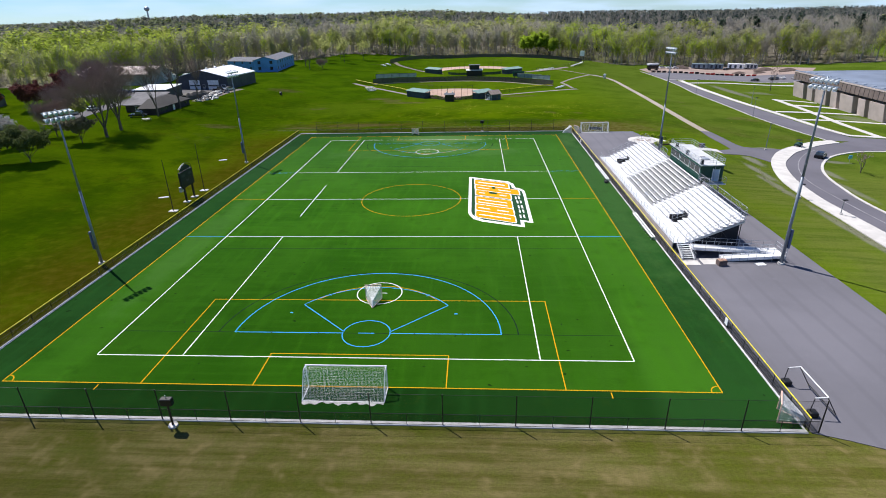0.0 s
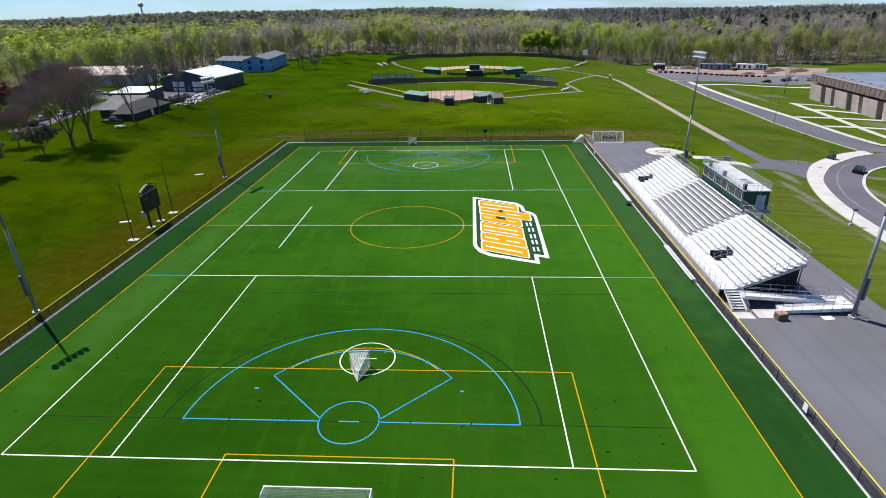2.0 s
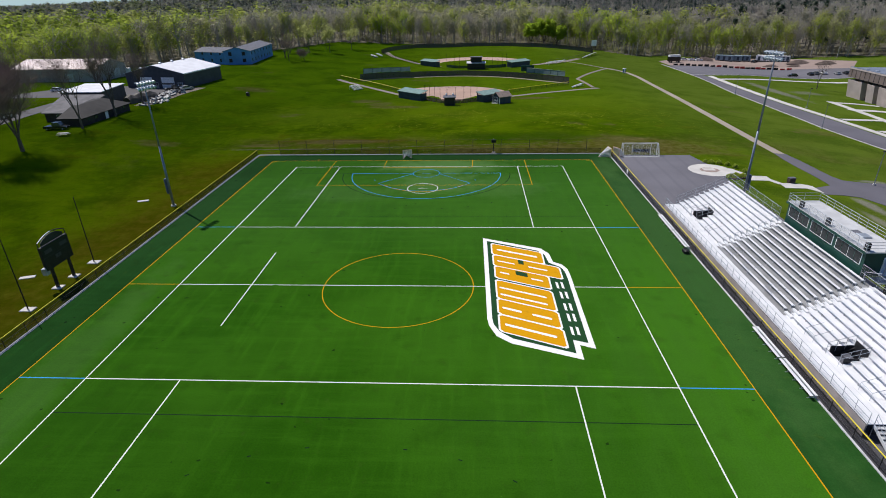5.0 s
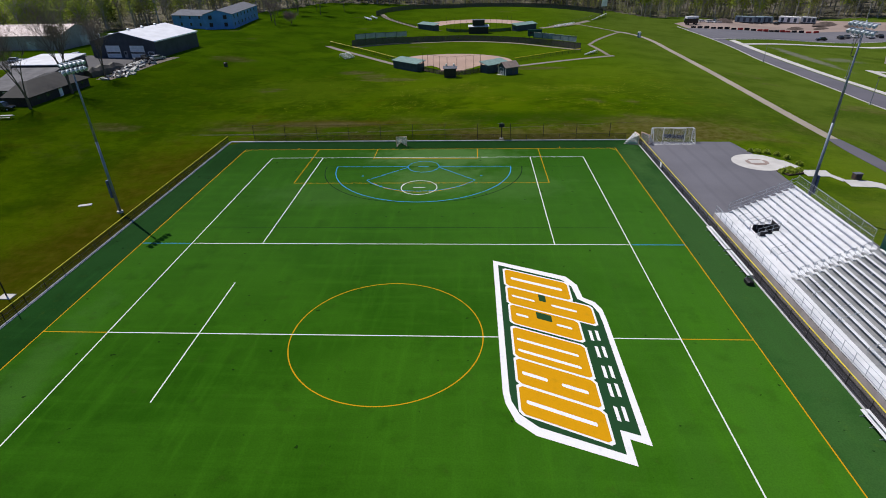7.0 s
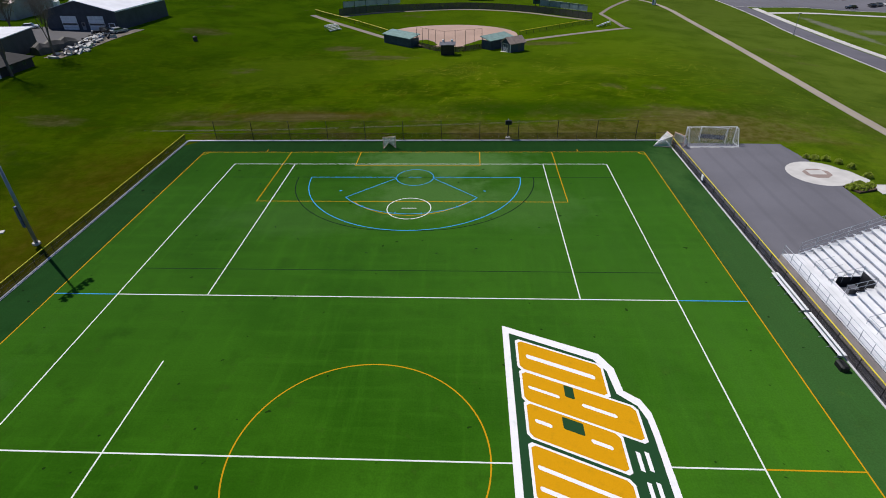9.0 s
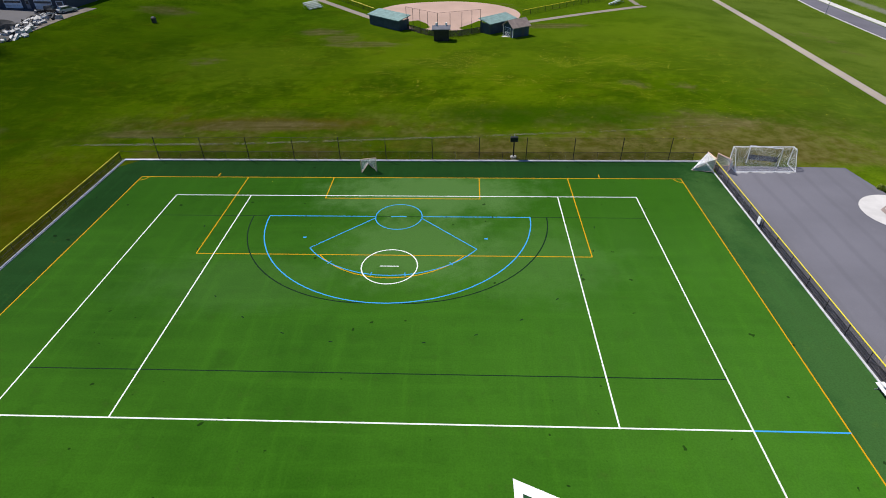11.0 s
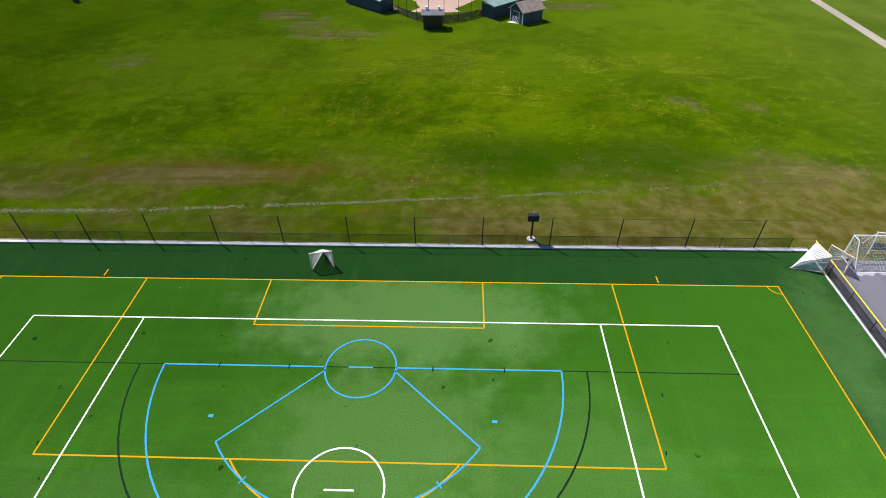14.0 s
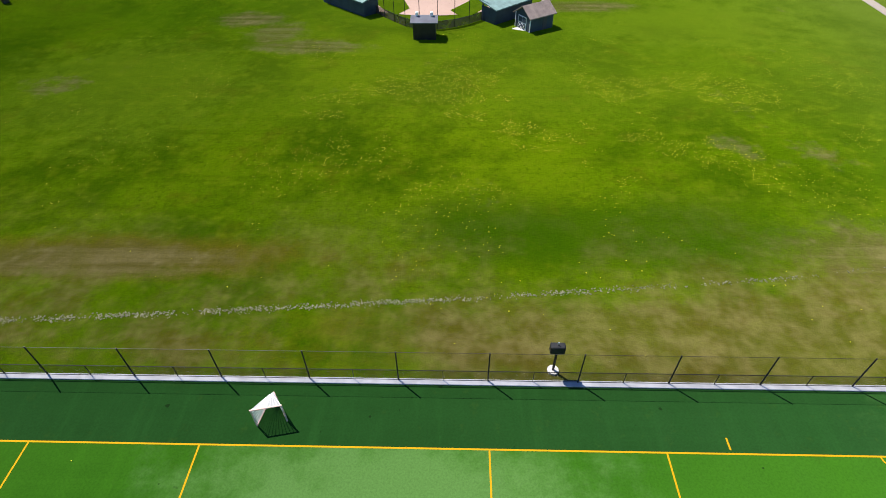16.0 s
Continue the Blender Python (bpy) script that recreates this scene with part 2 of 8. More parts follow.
def paint_material(name, c):
    w = Net(name)
    thin = w.span(w.noise(1.3, 5, 0.65), 0.52, 0.80, 0.0, 0.45)
    col = w.mix(thin, c, tuple(v * 0.55 + g * 0.45 for v, g in zip(c, (0.03, 0.09, 0.012))))
    col = w.mix(w.span(w.noise(14.0, 3), 0.4, 0.8, 0.0, 0.25), col, tuple(v * 0.6 for v in c))
    return w.done(col, 0.9, 0, w.noise(14.0, 3), 0.3, 0.01, 0.06)


def asphalt_material(name, c, seams):
    w = Net(name)
    broad, fine = w.noise(0.08, 5), w.noise(30.0, 3)
    col = w.mix(w.span(broad, 0.3, 0.7), tuple(v * 0.88 for v in c), tuple(v * 1.10 for v in c))
    if seams:
        x, y, z = w.axes()
        wave = w.n.new("ShaderNodeTexWave")
        wave.wave_type, wave.bands_direction, wave.wave_profile = "BANDS", "X", "SIN"
        wave.inputs["Scale"].default_value, wave.inputs["Distortion"].default_value = 0.105, 0.7
        wave.inputs["Detail"].default_value = 2.0
        w.l.new(w.co, wave.inputs["Vector"])
        col = w.mix(w.span(wave.outputs[1], 0.80, 1.0, 0.0, 0.30), col, tuple(v * 0.72 for v in c))
    col = w.mix(w.span(w.noise(0.6, 6, 0.7), 0.55, 0.8, 0.0, 0.35), col, tuple(v * 1.3 for v in c))
    col = w.mix(w.span(fine, 0.3, 0.8, 0.0, 0.3), col, tuple(v * 0.6 for v in c))
    return w.done(col, 0.85, 0, fine, 0.2, 0.01, 0.3)


def mesh_material(name, c, cover):
    """Chain-link or netting too fine to tell its wires apart: partly see-through."""
    w = Net(name)
    w.done(surf_tone(c), 0.6)
    clear = w.n.new("ShaderNodeBsdfTransparent")
    both = w.n.new("ShaderNodeMixShader")
    w.l.new(w.span(w.noise(1.2, 3), 0.2, 0.8, cover * 0.8, cover * 1.2), both.inputs[0])
    w.l.new(clear.outputs[0], both.inputs[1])
    w.l.new(w.b.outputs[0], both.inputs[2])
    w.l.new(both.outputs[0], w.n["Material Output"].inputs[0])
    return w.m


def surf_tone(c):
    return tuple(c)


def leaf_material(name, stops, glow=0.35):
    """Foliage whose hue is set tree by tree, with a little light passing through the leaves."""
    w = Net(name)
    hue = w.n.new("ShaderNodeAttribute")
    hue.attribute_name = "hue"
    ramp = w.n.new("ShaderNodeValToRGB")
    els = ramp.color_ramp.elements
    while len(els) < len(stops):
        els.new(0.5)
    for e, (p, c) in zip(els, stops):
        e.position, e.color = p, (*c, 1)
    w.l.new(hue.outputs["Fac"], ramp.inputs[0])
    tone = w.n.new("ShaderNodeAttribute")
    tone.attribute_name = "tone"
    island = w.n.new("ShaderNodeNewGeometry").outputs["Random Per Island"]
    # high tone blends in dark blue-grey, distance haze painted on far leaves
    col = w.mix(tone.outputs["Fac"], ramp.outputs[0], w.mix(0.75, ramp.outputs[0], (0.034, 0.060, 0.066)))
    col = w.mix(w.math("MULTIPLY", island, 0.30), col, w.mix(0.6, col, (0.02, 0.03, 0.008)))
    w.done(col, 0.8, spec=0.15)
    back = w.n.new("ShaderNodeBsdfTranslucent")
    w.l.new(col, back.inputs[0])
    both = w.n.new("ShaderNodeMixShader")
    both.inputs[0].default_value = glow
    w.l.new(w.b.outputs[0], both.inputs[1])
    w.l.new(back.outputs[0], both.inputs[2])
    w.l.new(both.outputs[0], w.n["Material Output"].inputs[0])
    return w.m


def glass_material():
    w = Net("window glass")
    col = w.mix(w.span(w.noise(0.7, 2), 0.3, 0.7), (0.02, 0.03, 0.04), (0.06, 0.08, 0.09))
    return w.done(col, 0.06, 0, spec=0.9)


LAWN = lawn_material()
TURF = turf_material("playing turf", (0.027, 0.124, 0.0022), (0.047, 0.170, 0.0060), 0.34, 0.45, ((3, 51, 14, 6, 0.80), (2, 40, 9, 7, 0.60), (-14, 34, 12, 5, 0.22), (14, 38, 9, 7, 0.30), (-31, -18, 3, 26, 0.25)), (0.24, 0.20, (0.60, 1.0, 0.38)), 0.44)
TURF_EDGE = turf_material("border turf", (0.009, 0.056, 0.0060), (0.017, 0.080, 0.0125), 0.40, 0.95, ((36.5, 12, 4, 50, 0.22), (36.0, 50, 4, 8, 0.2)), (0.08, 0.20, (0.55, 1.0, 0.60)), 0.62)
WHITE_LINE = paint_material("white line", (0.70, 0.73, 0.69))
ORANGE_LINE = paint_material("orange line", (0.52, 0.265, 0.006))
BLUE_LINE = paint_material("blue line", (0.045, 0.29, 0.60))
BLACK_LINE = paint_material("black line", (0.007, 0.024, 0.010))
LOGO_WHITE = paint_material("inlaid white turf", (0.80, 0.78, 0.80))
LOGO_GREEN = paint_material("inlaid dark green turf", (0.016, 0.058, 0.022))
LOGO_GOLD = paint_material("inlaid gold turf", (0.60, 0.285, 0.004))
ASPHALT = asphalt_material("weathered asphalt", (0.140, 0.135, 0.157), True)
ROAD = asphalt_material("road asphalt", (0.125, 0.118, 0.140), False)
YARD = asphalt_material("dirty yard asphalt", (0.085, 0.080, 0.086), False)
PALE_GRAVEL = asphalt_material("pale gravel", (0.34, 0.29, 0.235), False)
TRACK = asphalt_material("gravel track", (0.235, 0.195, 0.155), False)
REDDIRT = asphalt_material("reddish dirt", (0.29, 0.22, 0.195), False)
CLAY = asphalt_material("infield clay", (0.42, 0.285, 0.225), False)
CONCRETE = surf("pale concrete", (0.52, 0.495, 0.475), 0.10, 0.5, 8, 0.85)
KERB = surf("kerb concrete", (0.48, 0.475, 0.49), 0.15, 1.2, 9, 0.85)
STONE = surf("pale rubble stone", (0.190, 0.186, 0.105), 0.35, 2.0, 12, 1.0, 0.0, 0.1, 0.05)
MULCH = surf("dark planting mulch", (0.07, 0.045, 0.03), 0.35, 3.0, 20, 0.95)
ALU = surf("bright aluminium plank", (0.72, 0.72, 0.745), 0.07, 0.6, 9, 0.5, 0.08, 0.1)
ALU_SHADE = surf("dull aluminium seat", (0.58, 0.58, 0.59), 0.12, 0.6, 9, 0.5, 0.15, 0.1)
SKIRT = surf("pinkish-grey board", (0.36, 0.315, 0.32), 0.15, 0.8, 8, 0.8)
# the grey is shade from the benches, put into the board colour
SHADE_BOARD = surf("footboard greyed with bench shade", (0.27, 0.272, 0.28), 0.2, 0.6, 9, 0.6, 0.1, 0.1)
GALV = surf("galvanised steel", (0.42, 0.45, 0.50), 0.18, 0.8, 14, 0.45, 0.55, 0.1)
POLE_STEEL = surf("grey pole steel", (0.22, 0.25, 0.30), 0.2, 0.5, 10, 0.5, 0.45, 0.1)
BOX_BLUE = surf("blue-grey ballast box", (0.10, 0.13, 0.26), 0.2, 1.0, 10, 0.5, 0.2, 0.1)
DARK_STEEL = surf("dark steel", (0.035, 0.035, 0.040), 0.3, 1.0, 10, 0.55, 0.4, 0.1)
BLACK = surf("black powder coat", (0.010, 0.010, 0.011), 0.3, 1.5, 12, 0.55, 0.0, 0.1)
YELLOW = surf("yellow plastic cap", (0.72, 0.60, 0.03), 0.12, 0.8, 10, 0.5, 0.0, 0.05)
BROWN = surf("brown paint", (0.085, 0.055, 0.045), 0.3, 0.8, 8, 0.8)
WHITE_PAINT = surf("white paint", (0.80, 0.80, 0.81), 0.08, 1.0, 12, 0.45, 0.0, 0.08)
ORANGE_PAINT = surf("faded orange paint", (0.78, 0.52, 0.43), 0.15, 1.0, 12, 0.5)
GREEN_WALL = surf("dark green siding", (0.010, 0.060, 0.045), 0.2, 0.7, 10, 0.55)
TEAL_ROOF = surf("weathered green shingles", (0.16, 0.25, 0.235), 0.2, 1.2, 18, 0.85)
GREY_ROOF = surf("grey shingles", (0.120, 0.124, 0.150), 0.2, 0.7, 14, 0.85)
PALE_ROOF = surf("pale membrane roof", (0.62, 0.62, 0.66), 0.12, 0.3, 6, 0.6)
PINK_ROOF = surf("faded metal roof", (0.44, 0.36, 0.36), 0.1, 0.2, 6, 0.5, 0.2)
SHED_WALL = surf("blue-grey siding", (0.042, 0.060, 0.082), 0.2, 0.7, 10, 0.7)
BARN_WALL = surf("dark metal siding", (0.050, 0.055, 0.070), 0.2, 0.5, 10, 0.6)
BLUE_WALL = surf("blue house wrap", (0.085, 0.25, 0.58), 0.15, 0.3, 6, 0.6)
TAN_WALL = surf("tan metal siding", (0.30, 0.29, 0.29), 0.12, 0.4, 8, 0.6)
HOUSE_WALL = surf("grey siding", (0.062, 0.060, 0.064), 0.2, 0.5, 8, 0.7)
PIER = surf("cast concrete pier", (0.46, 0.385, 0.355), 0.12, 0.25, 5, 0.85)
PIER_CAP = surf("bronze cladding", (0.20, 0.155, 0.14), 0.15, 0.4, 6, 0.55, 0.2)
GYM_ROOF = surf("blue-grey roof membrane", (0.16, 0.19, 0.25), 0.2, 0.08, 3, 0.6)
RECESS = surf("dark recess", (0.03, 0.026, 0.028), 0.3, 0.5, 6, 0.8)
GLASS = glass_material()
LAMP_SHELL = surf("pale lamp housing", (0.62, 0.66, 0.70), 0.1, 2.0, 12, 0.4, 0.1, 0.05)
LAMP_GLASS = surf("lamp reflector", (0.34, 0.40, 0.48), 0.1, 2.0, 12, 0.2, 0.3, 0.05)
RUBBER = surf("black rubber", (0.015, 0.015, 0.016), 0.2, 3.0, 20, 0.9)
THIN_LINK = mesh_material("thin black chain-link mesh", (0.014, 0.013, 0.012), 0.24)
LINK = mesh_material("black chain-link mesh", (0.014, 0.012, 0.010), 0.30)
NETTING = mesh_material("black ball netting", (0.012, 0.014, 0.012), 0.05)
GALV_LINK = mesh_material("galvanised chain-link mesh", (0.22, 0.23, 0.25), 0.08)
THIN_NET = mesh_material("fine white goal net", (0.85, 0.85, 0.85), 0.12)
WHITE_NET = mesh_material("white mesh net", (0.85, 0.84, 0.84), 0.36)
BARK = surf("pale grey-brown bark", (0.36, 0.325, 0.30), 0.35, 1.5, 9, 0.9)
LEAF = leaf_material("spring leaves", [(0.0, (0.33, 0.30, 0.285)), (0.16, (0.42, 0.40, 0.255)), (0.34, (0.43, 0.45, 0.135)),
                                        (0.55, (0.39, 0.46, 0.070)), (0.75, (0.42, 0.57, 0.04)), (0.88, (0.055, 0.090, 0.060)), (1.0, (0.16, 0.045, 0.035))], 0.62)
DARK_BARK = surf("dark grey-brown bark", (0.120, 0.095, 0.085), 0.3, 1.5, 9, 0.9)
TWIG = surf("brown-grey twigs", (0.235, 0.165, 0.152), 0.3, 0.4, 3, 0.9)
DULL_LEAF = leaf_material("dull yard foliage", [(0.0, (0.220, 0.165, 0.150)), (0.2, (0.19, 0.165, 0.105)), (0.36, (0.095, 0.125, 0.035)), (0.45, (0.45, 0.43, 0.42)), (0.6, (0.45, 0.43, 0.42)), (0.9, (0.135, 0.045, 0.042)), (1.0, (0.135, 0.045, 0.042))], 0.25)
LITTER = surf("woodland leaf litter", (0.105, 0.092, 0.066), 0.3, 0.08, 1.2, 0.95)
PETAL = surf("dandelion yellow", (0.52, 0.50, 0.01), 0.1, 3.0, 20, 0.8)
PAINTS = {k: surf(k + " car paint", c, 0.06, 1.0, 10, 0.25, 0.2, 0.02, 0.6) for k, c in
          {"black": (0.012, 0.012, 0.015), "white": (0.80, 0.80, 0.82), "silver": (0.42, 0.43, 0.46), "red": (0.42, 0.03, 0.025), "blue": (0.04, 0.09, 0.25), "grey": (0.12, 0.125, 0.13)}.items()}


# ---- mesh building ----
class Shape:
    """Collects faces of one mesh."""

    def __init__(self):
        self.v, self.f = [], []

    def add(self, verts, faces):
        k = len(self.v)
        self.v += [tuple(p) for p in verts]
        self.f += [tuple(i + k for i in q) for q in faces]
        return self

    def box(self, x0, x1, y0, y1, z0, z1, m=None):
        p = [Vector((x, y, z)) for z in (z0, z1) for x, y in ((x0, y0), (x1, y0), (x1, y1), (x0, y1))]
        if m is not None:
            p = [m @ q for q in p]
        return self.add(p, [(0, 3, 2, 1), (4, 5, 6, 7), (0, 1, 5, 4), (1, 2, 6, 5), (2, 3, 7, 6), (3, 0, 4, 7)])

    def soft_box(self, x0, x1, y0, y1, z0, z1, e, m=None):
        """A box with chamfered upright and top edges."""
        rings = []
        for z, s in ((z0, 0), (z1 - e, 0), (z1, e)):
            a, b, c, d = x0 + s, x1 - s, y0 + s, y1 - s
            rings.append([(a + e, c, z), (b - e, c, z), (b, c + e, z), (b, d - e, z), (b - e, d, z), (a + e, d, z), (a, d - e, z), (a, c + e, z)])
        pts = [Vector(p) for r in rings for p in r]
        if m is not None:
            pts = [m @ p for p in pts]
        faces = [(7, 6, 5, 4, 3, 2, 1, 0), tuple(range(16, 24))]
        for r in (0, 8):
            faces += [(r + i, r + (i + 1) % 8, r + 8 + (i + 1) % 8, r + 8 + i) for i in range(8)]
        return self.add(pts, faces)

    def rod(self, a, b, r0, r1=None, n=6, caps=True):
        a, b = Vector(a), Vector(b)
        r1 = r0 if r1 is None else r1
        d = (b - a).normalized()
        u = d.orthogonal().normalized()
        w = d.cross(u)
        ring = [(math.cos(2 * math.pi * i / n) * u + math.sin(2 * math.pi * i / n) * w) for i in range(n)]
        pts = [a + r0 * q for q in ring] + [b + r1 * q for q in ring]
        faces = [(i, (i + 1) % n, n + (i + 1) % n, n + i) for i in range(n)]
        if caps:
            faces += [tuple(range(n - 1, -1, -1)), tuple(range(n, 2 * n))]
        return self.add(pts, faces)

    def pipe(self, pts, r, n=6):
        for a, b in zip(pts, pts[1:]):
            self.rod(a, b, r, r, n)
        return self

    def prism(self, poly, z0, z1):
        """An upright solid over a flat outline (counter-clockwise)."""
        n = len(poly)
        return self.add([(x, y, z0) for x, y in poly] + [(x, y, z1) for x, y in poly],
                        [tuple(range(n - 1, -1, -1)), tuple(range(n, 2 * n))] + [(i, (i + 1) % n, n + (i + 1) % n, n + i) for i in range(n)])

    def sheet(self, poly, z):
        return self.add([(x, y, z) for x, y in poly], [tuple(range(len(poly)))])

    def band(self, a, b, z0=0.0, z1=None):
        """A strip between two lines of points, each with its own height; with z1 a solid of that thickness."""
        n = len(a)
        self.add([*a, *b], [(i, n + i, n + i + 1, i + 1) for i in range(n - 1)])
        return self

    def mesh(self, name, mat, smooth=False):
        me = bpy.data.meshes.new(name)
        me.from_pydata([tuple(p) for p in self.v], [], self.f)
        me.materials.append(mat)
        if smooth:
            me.polygons.foreach_set("use_smooth", [True] * len(me.polygons))
        me.update()
        return me


def thing(name, at, label, category, group="", kind="", turn=0.0):
    """An empty at the base of a thing, to hold its parts."""
    ob = new(name)
    ob.matrix_world = pose(*at, 0, 0, turn)
    ob.empty_display_size = 0.2
    return tagged(ob, label, category, group, kind)


def part(name, shape, mat, parent, label="", smooth=False):
    ob = new(name, shape.mesh(name, mat, smooth))
    ob.parent = parent
    if label:
        ob["label"] = label
    return ob


def solid(name, shape, mat, label, category, kind="", group="", at=(0, 0, 0), turn=0.0):
    """A thing or a piece of the setting that is one mesh."""
    ob = new(name, shape.mesh(name, mat))
    ob.matrix_world = pose(*at, 0, 0, turn)
    return tagged(ob, label, category, group, kind)


# ---- lie of the land ----
def ease(a, b, v):
    u = min(1.0, max(0.0, (v - a) / (b - a)))
    return u * u * (3 - 2 * u)


def ramp_up(v, soft=3.0):
    return soft * math.log1p(math.exp(min(40.0, v / soft)))


def lay(x, y):
    """Height of the land."""
    z = 3.2 * ease(46, 92, -x)
    z -= 0.085 * (ramp_up(x - 60) - ramp_up(x - 170))
    z -= 3.0 * ease(78, 215, y) * ease(-60, 0, x) * (1 - ease(100, 150, x))
    d = math.hypot(x, y + 90)
    z += 7.0 * ease(430, 1150, d) * (0.95 + 0.35 * noise.noise((x * 0.004, y * 0.004, 0.3)))
    for hx, hy, up, wide in ((-560, 1050, 6.0, 300), (-40, 1450, 6.5, 230), (300, 800, 1.5, 280)):
        z += up * math.exp(-((x - hx) ** 2 + (y - hy) ** 2) / (2 * wide * wide)) * ease(400, 700, d)
    z -= 7.0 * ease(430, 900, d) * (ease(560, 900, -x) + 0.9 * ease(450, 900, x) + 0.7 * ease(60, 260, x))
    z += 0.35 * noise.noise((x * 0.03, y * 0.03, 2.0)) * ease(45, 70, max(abs(x), abs(y) - 20)) * (1 - ease(56, 70, x))
    return z


def on_land(pts, up):
    return [(x, y, lay(x, y) + up) for x, y in pts]


def smooth_line(pts, step=2.5):
    """Points along a smooth curve through the given ones."""
    out = []
    q = [Vector(p) for p in pts]
    q = [2 * q[0] - q[1], *q, 2 * q[-1] - q[-2]]
    for i in range(1, len(q) - 2):
        n = max(1, int((q[i + 1] - q[i]).length / step))
        for k in range(n):
            t = k / n
            out.append(tuple(0.5 * ((2 * q[i]) + (q[i + 1] - q[i - 1]) * t + (2 * q[i - 1] - 5 * q[i] + 4 * q[i + 1] - q[i + 2]) * t * t + (3 * q[i] - q[i - 1] - 3 * q[i + 1] + q[i + 2]) * t ** 3)))
    return out + [tuple(pts[-1])]


def spread(pts, n):
    """n points at even steps along a line."""
    run = [0.0]
    for a, b in zip(pts, pts[1:]):
        run.append(run[-1] + math.dist(a, b))
    goal = np.linspace(0, run[-1], n)
    return list(zip(np.interp(goal, run, [p[0] for p in pts]), np.interp(goal, run, [p[1] for p in pts])))


def between(left, right, up, n=60, across=4, skirt=0.25):
    """A paved surface between two edges that lies on the land, with sides that go into it."""
    a, b = spread(smooth_line(left), n), spread(smooth_line(right), n)
    s = Shape()
    rows = []
    for k in range(across + 1):
        f = k / across
        rows.append(on_land([(p[0] + (q[0] - p[0]) * f, p[1] + (q[1] - p[1]) * f) for p, q in zip(a, b)], up))
    rows = [[(x, y, z - skirt) for x, y, z in rows[0]], *rows, [(x, y, z - skirt) for x, y, z in rows[-1]]]
    for r, q in zip(rows, rows[1:]):
        s.band(r, q)
    return s


def along(pts, width, up, skirt=0.25):
    """A path of even width."""
    line = smooth_line(pts)
    left, right = [], []
    for i, p in enumerate(line):
        a, b = line[max(0, i - 1)], line[min(len(line) - 1, i + 1)]
        d = Vector((b[0] - a[0], b[1] - a[1])).normalized()
        left.append((p[0] - d.y * width / 2, p[1] + d.x * width / 2))
        right.append((p[0] + d.y * width / 2, p[1] - d.x * width / 2))
    s = Shape()
    la, ra = on_land(left, up), on_land(right, up)
    s.band([(x, y, z - skirt) for x, y, z in la], la).band(la, ra).band(ra, [(x, y, z - skirt) for x, y, z in ra])
    return s


# ---- ground ----
def axis(lo, a, b, hi, fine, grow=1.16):
    out, s = list(np.arange(a, b + 0.01, fine)), fine
    while out[-1] < hi:
        s *= grow
        out.append(out[-1] + s)
    s = fine
    while out[0] > lo:
        s *= grow
        out.insert(0, out[0] - s)
    return out


def build_ground():
    xs, ys = axis(-2600, -141, 210, 2600, 3.0), axis(-500, -96, 324, 3200, 3.0)
    s = Shape()
    for y in ys:
        for x in xs:
            inside = abs(x) < 39.0 and abs(y) < 59.4
            deck = 38.5 < x < 56 and -59.5 < y < 56
            s.v.append((x, y, -0.35 if inside or deck else lay(x, y)))
    n = len(xs)
    s.f = [(j * n + i, j * n + i + 1, (j + 1) * n + i + 1, (j + 1) * n + i) for j in range(len(ys) - 1) for i in range(n - 1)]
    ob = solid("ground", s, LAWN, "rolling spring lawn with dried and mossy patches", "ground", "structure")
    ob.data.materials.append(LITTER)
    for p in ob.data.polygons:
        if in_woods(p.center.x, p.center.y - 4) and not clearing(p.center.x, p.center.y):
            p.material_index = 1


FRONT_X = [-420, -205, -160, -135, -100, -85, -58, -30, 20, 60, 100, 118, 150, 200, 240, 300, 380]
FRONT_Y = [80, 150, 188, 232, 296, 334, 352, 362, 374, 372, 352, 314, 316, 300, 274, 236, 190]


def in_woods(x, y):
    """Where the woods stand."""
    return y > np.interp(x, FRONT_X, FRONT_Y) + 5 * noise.noise((x * 0.05, 0.0, 7.0))


def clearing(x, y):
    u, v = 0.607 * (x - 318) + 0.795 * (y - 330), 0.795 * (x - 318) - 0.607 * (y - 330)
    return (u / 72) ** 2 + (v / 34) ** 2 < 1


build_ground()


# ---- the pitch ----
YD = 0.9144
EDGE_X, EDGE_Y = 38.55, 59.45          # inner face of the kerb
SIDE, END = 34.0, 54.864              # touch line and goal line

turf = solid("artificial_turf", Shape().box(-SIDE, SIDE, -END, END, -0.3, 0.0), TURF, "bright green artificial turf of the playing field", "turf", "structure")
border = Shape()
border.box(-EDGE_X, -SIDE, -EDGE_Y, EDGE_Y, -0.3, -0.002).box(SIDE, EDGE_X, -EDGE_Y, EDGE_Y, -0.3, -0.002)
border.box(-SIDE, SIDE, -EDGE_Y, -END, -0.3, -0.002).box(-SIDE, SIDE, END, EDGE_Y, -0.3, -0.002)
turf_border = solid("turf_border", border, TURF_EDGE, "darker green turf border round the playing field", "turf", "structure")

LINE = 0.112


def field_line(shape, mat, name="field_line"):
    ob = part(name, shape, mat, turf)
    return ob


def stroke(a, b, w=LINE, z=0.006):
    a, b = Vector(a), Vector(b)
    d = (b - a).normalized()
    q = Vector((-d.y, d.x)) * w / 2
    return Shape().sheet([a - q, b - q, b + q, a + q], z)


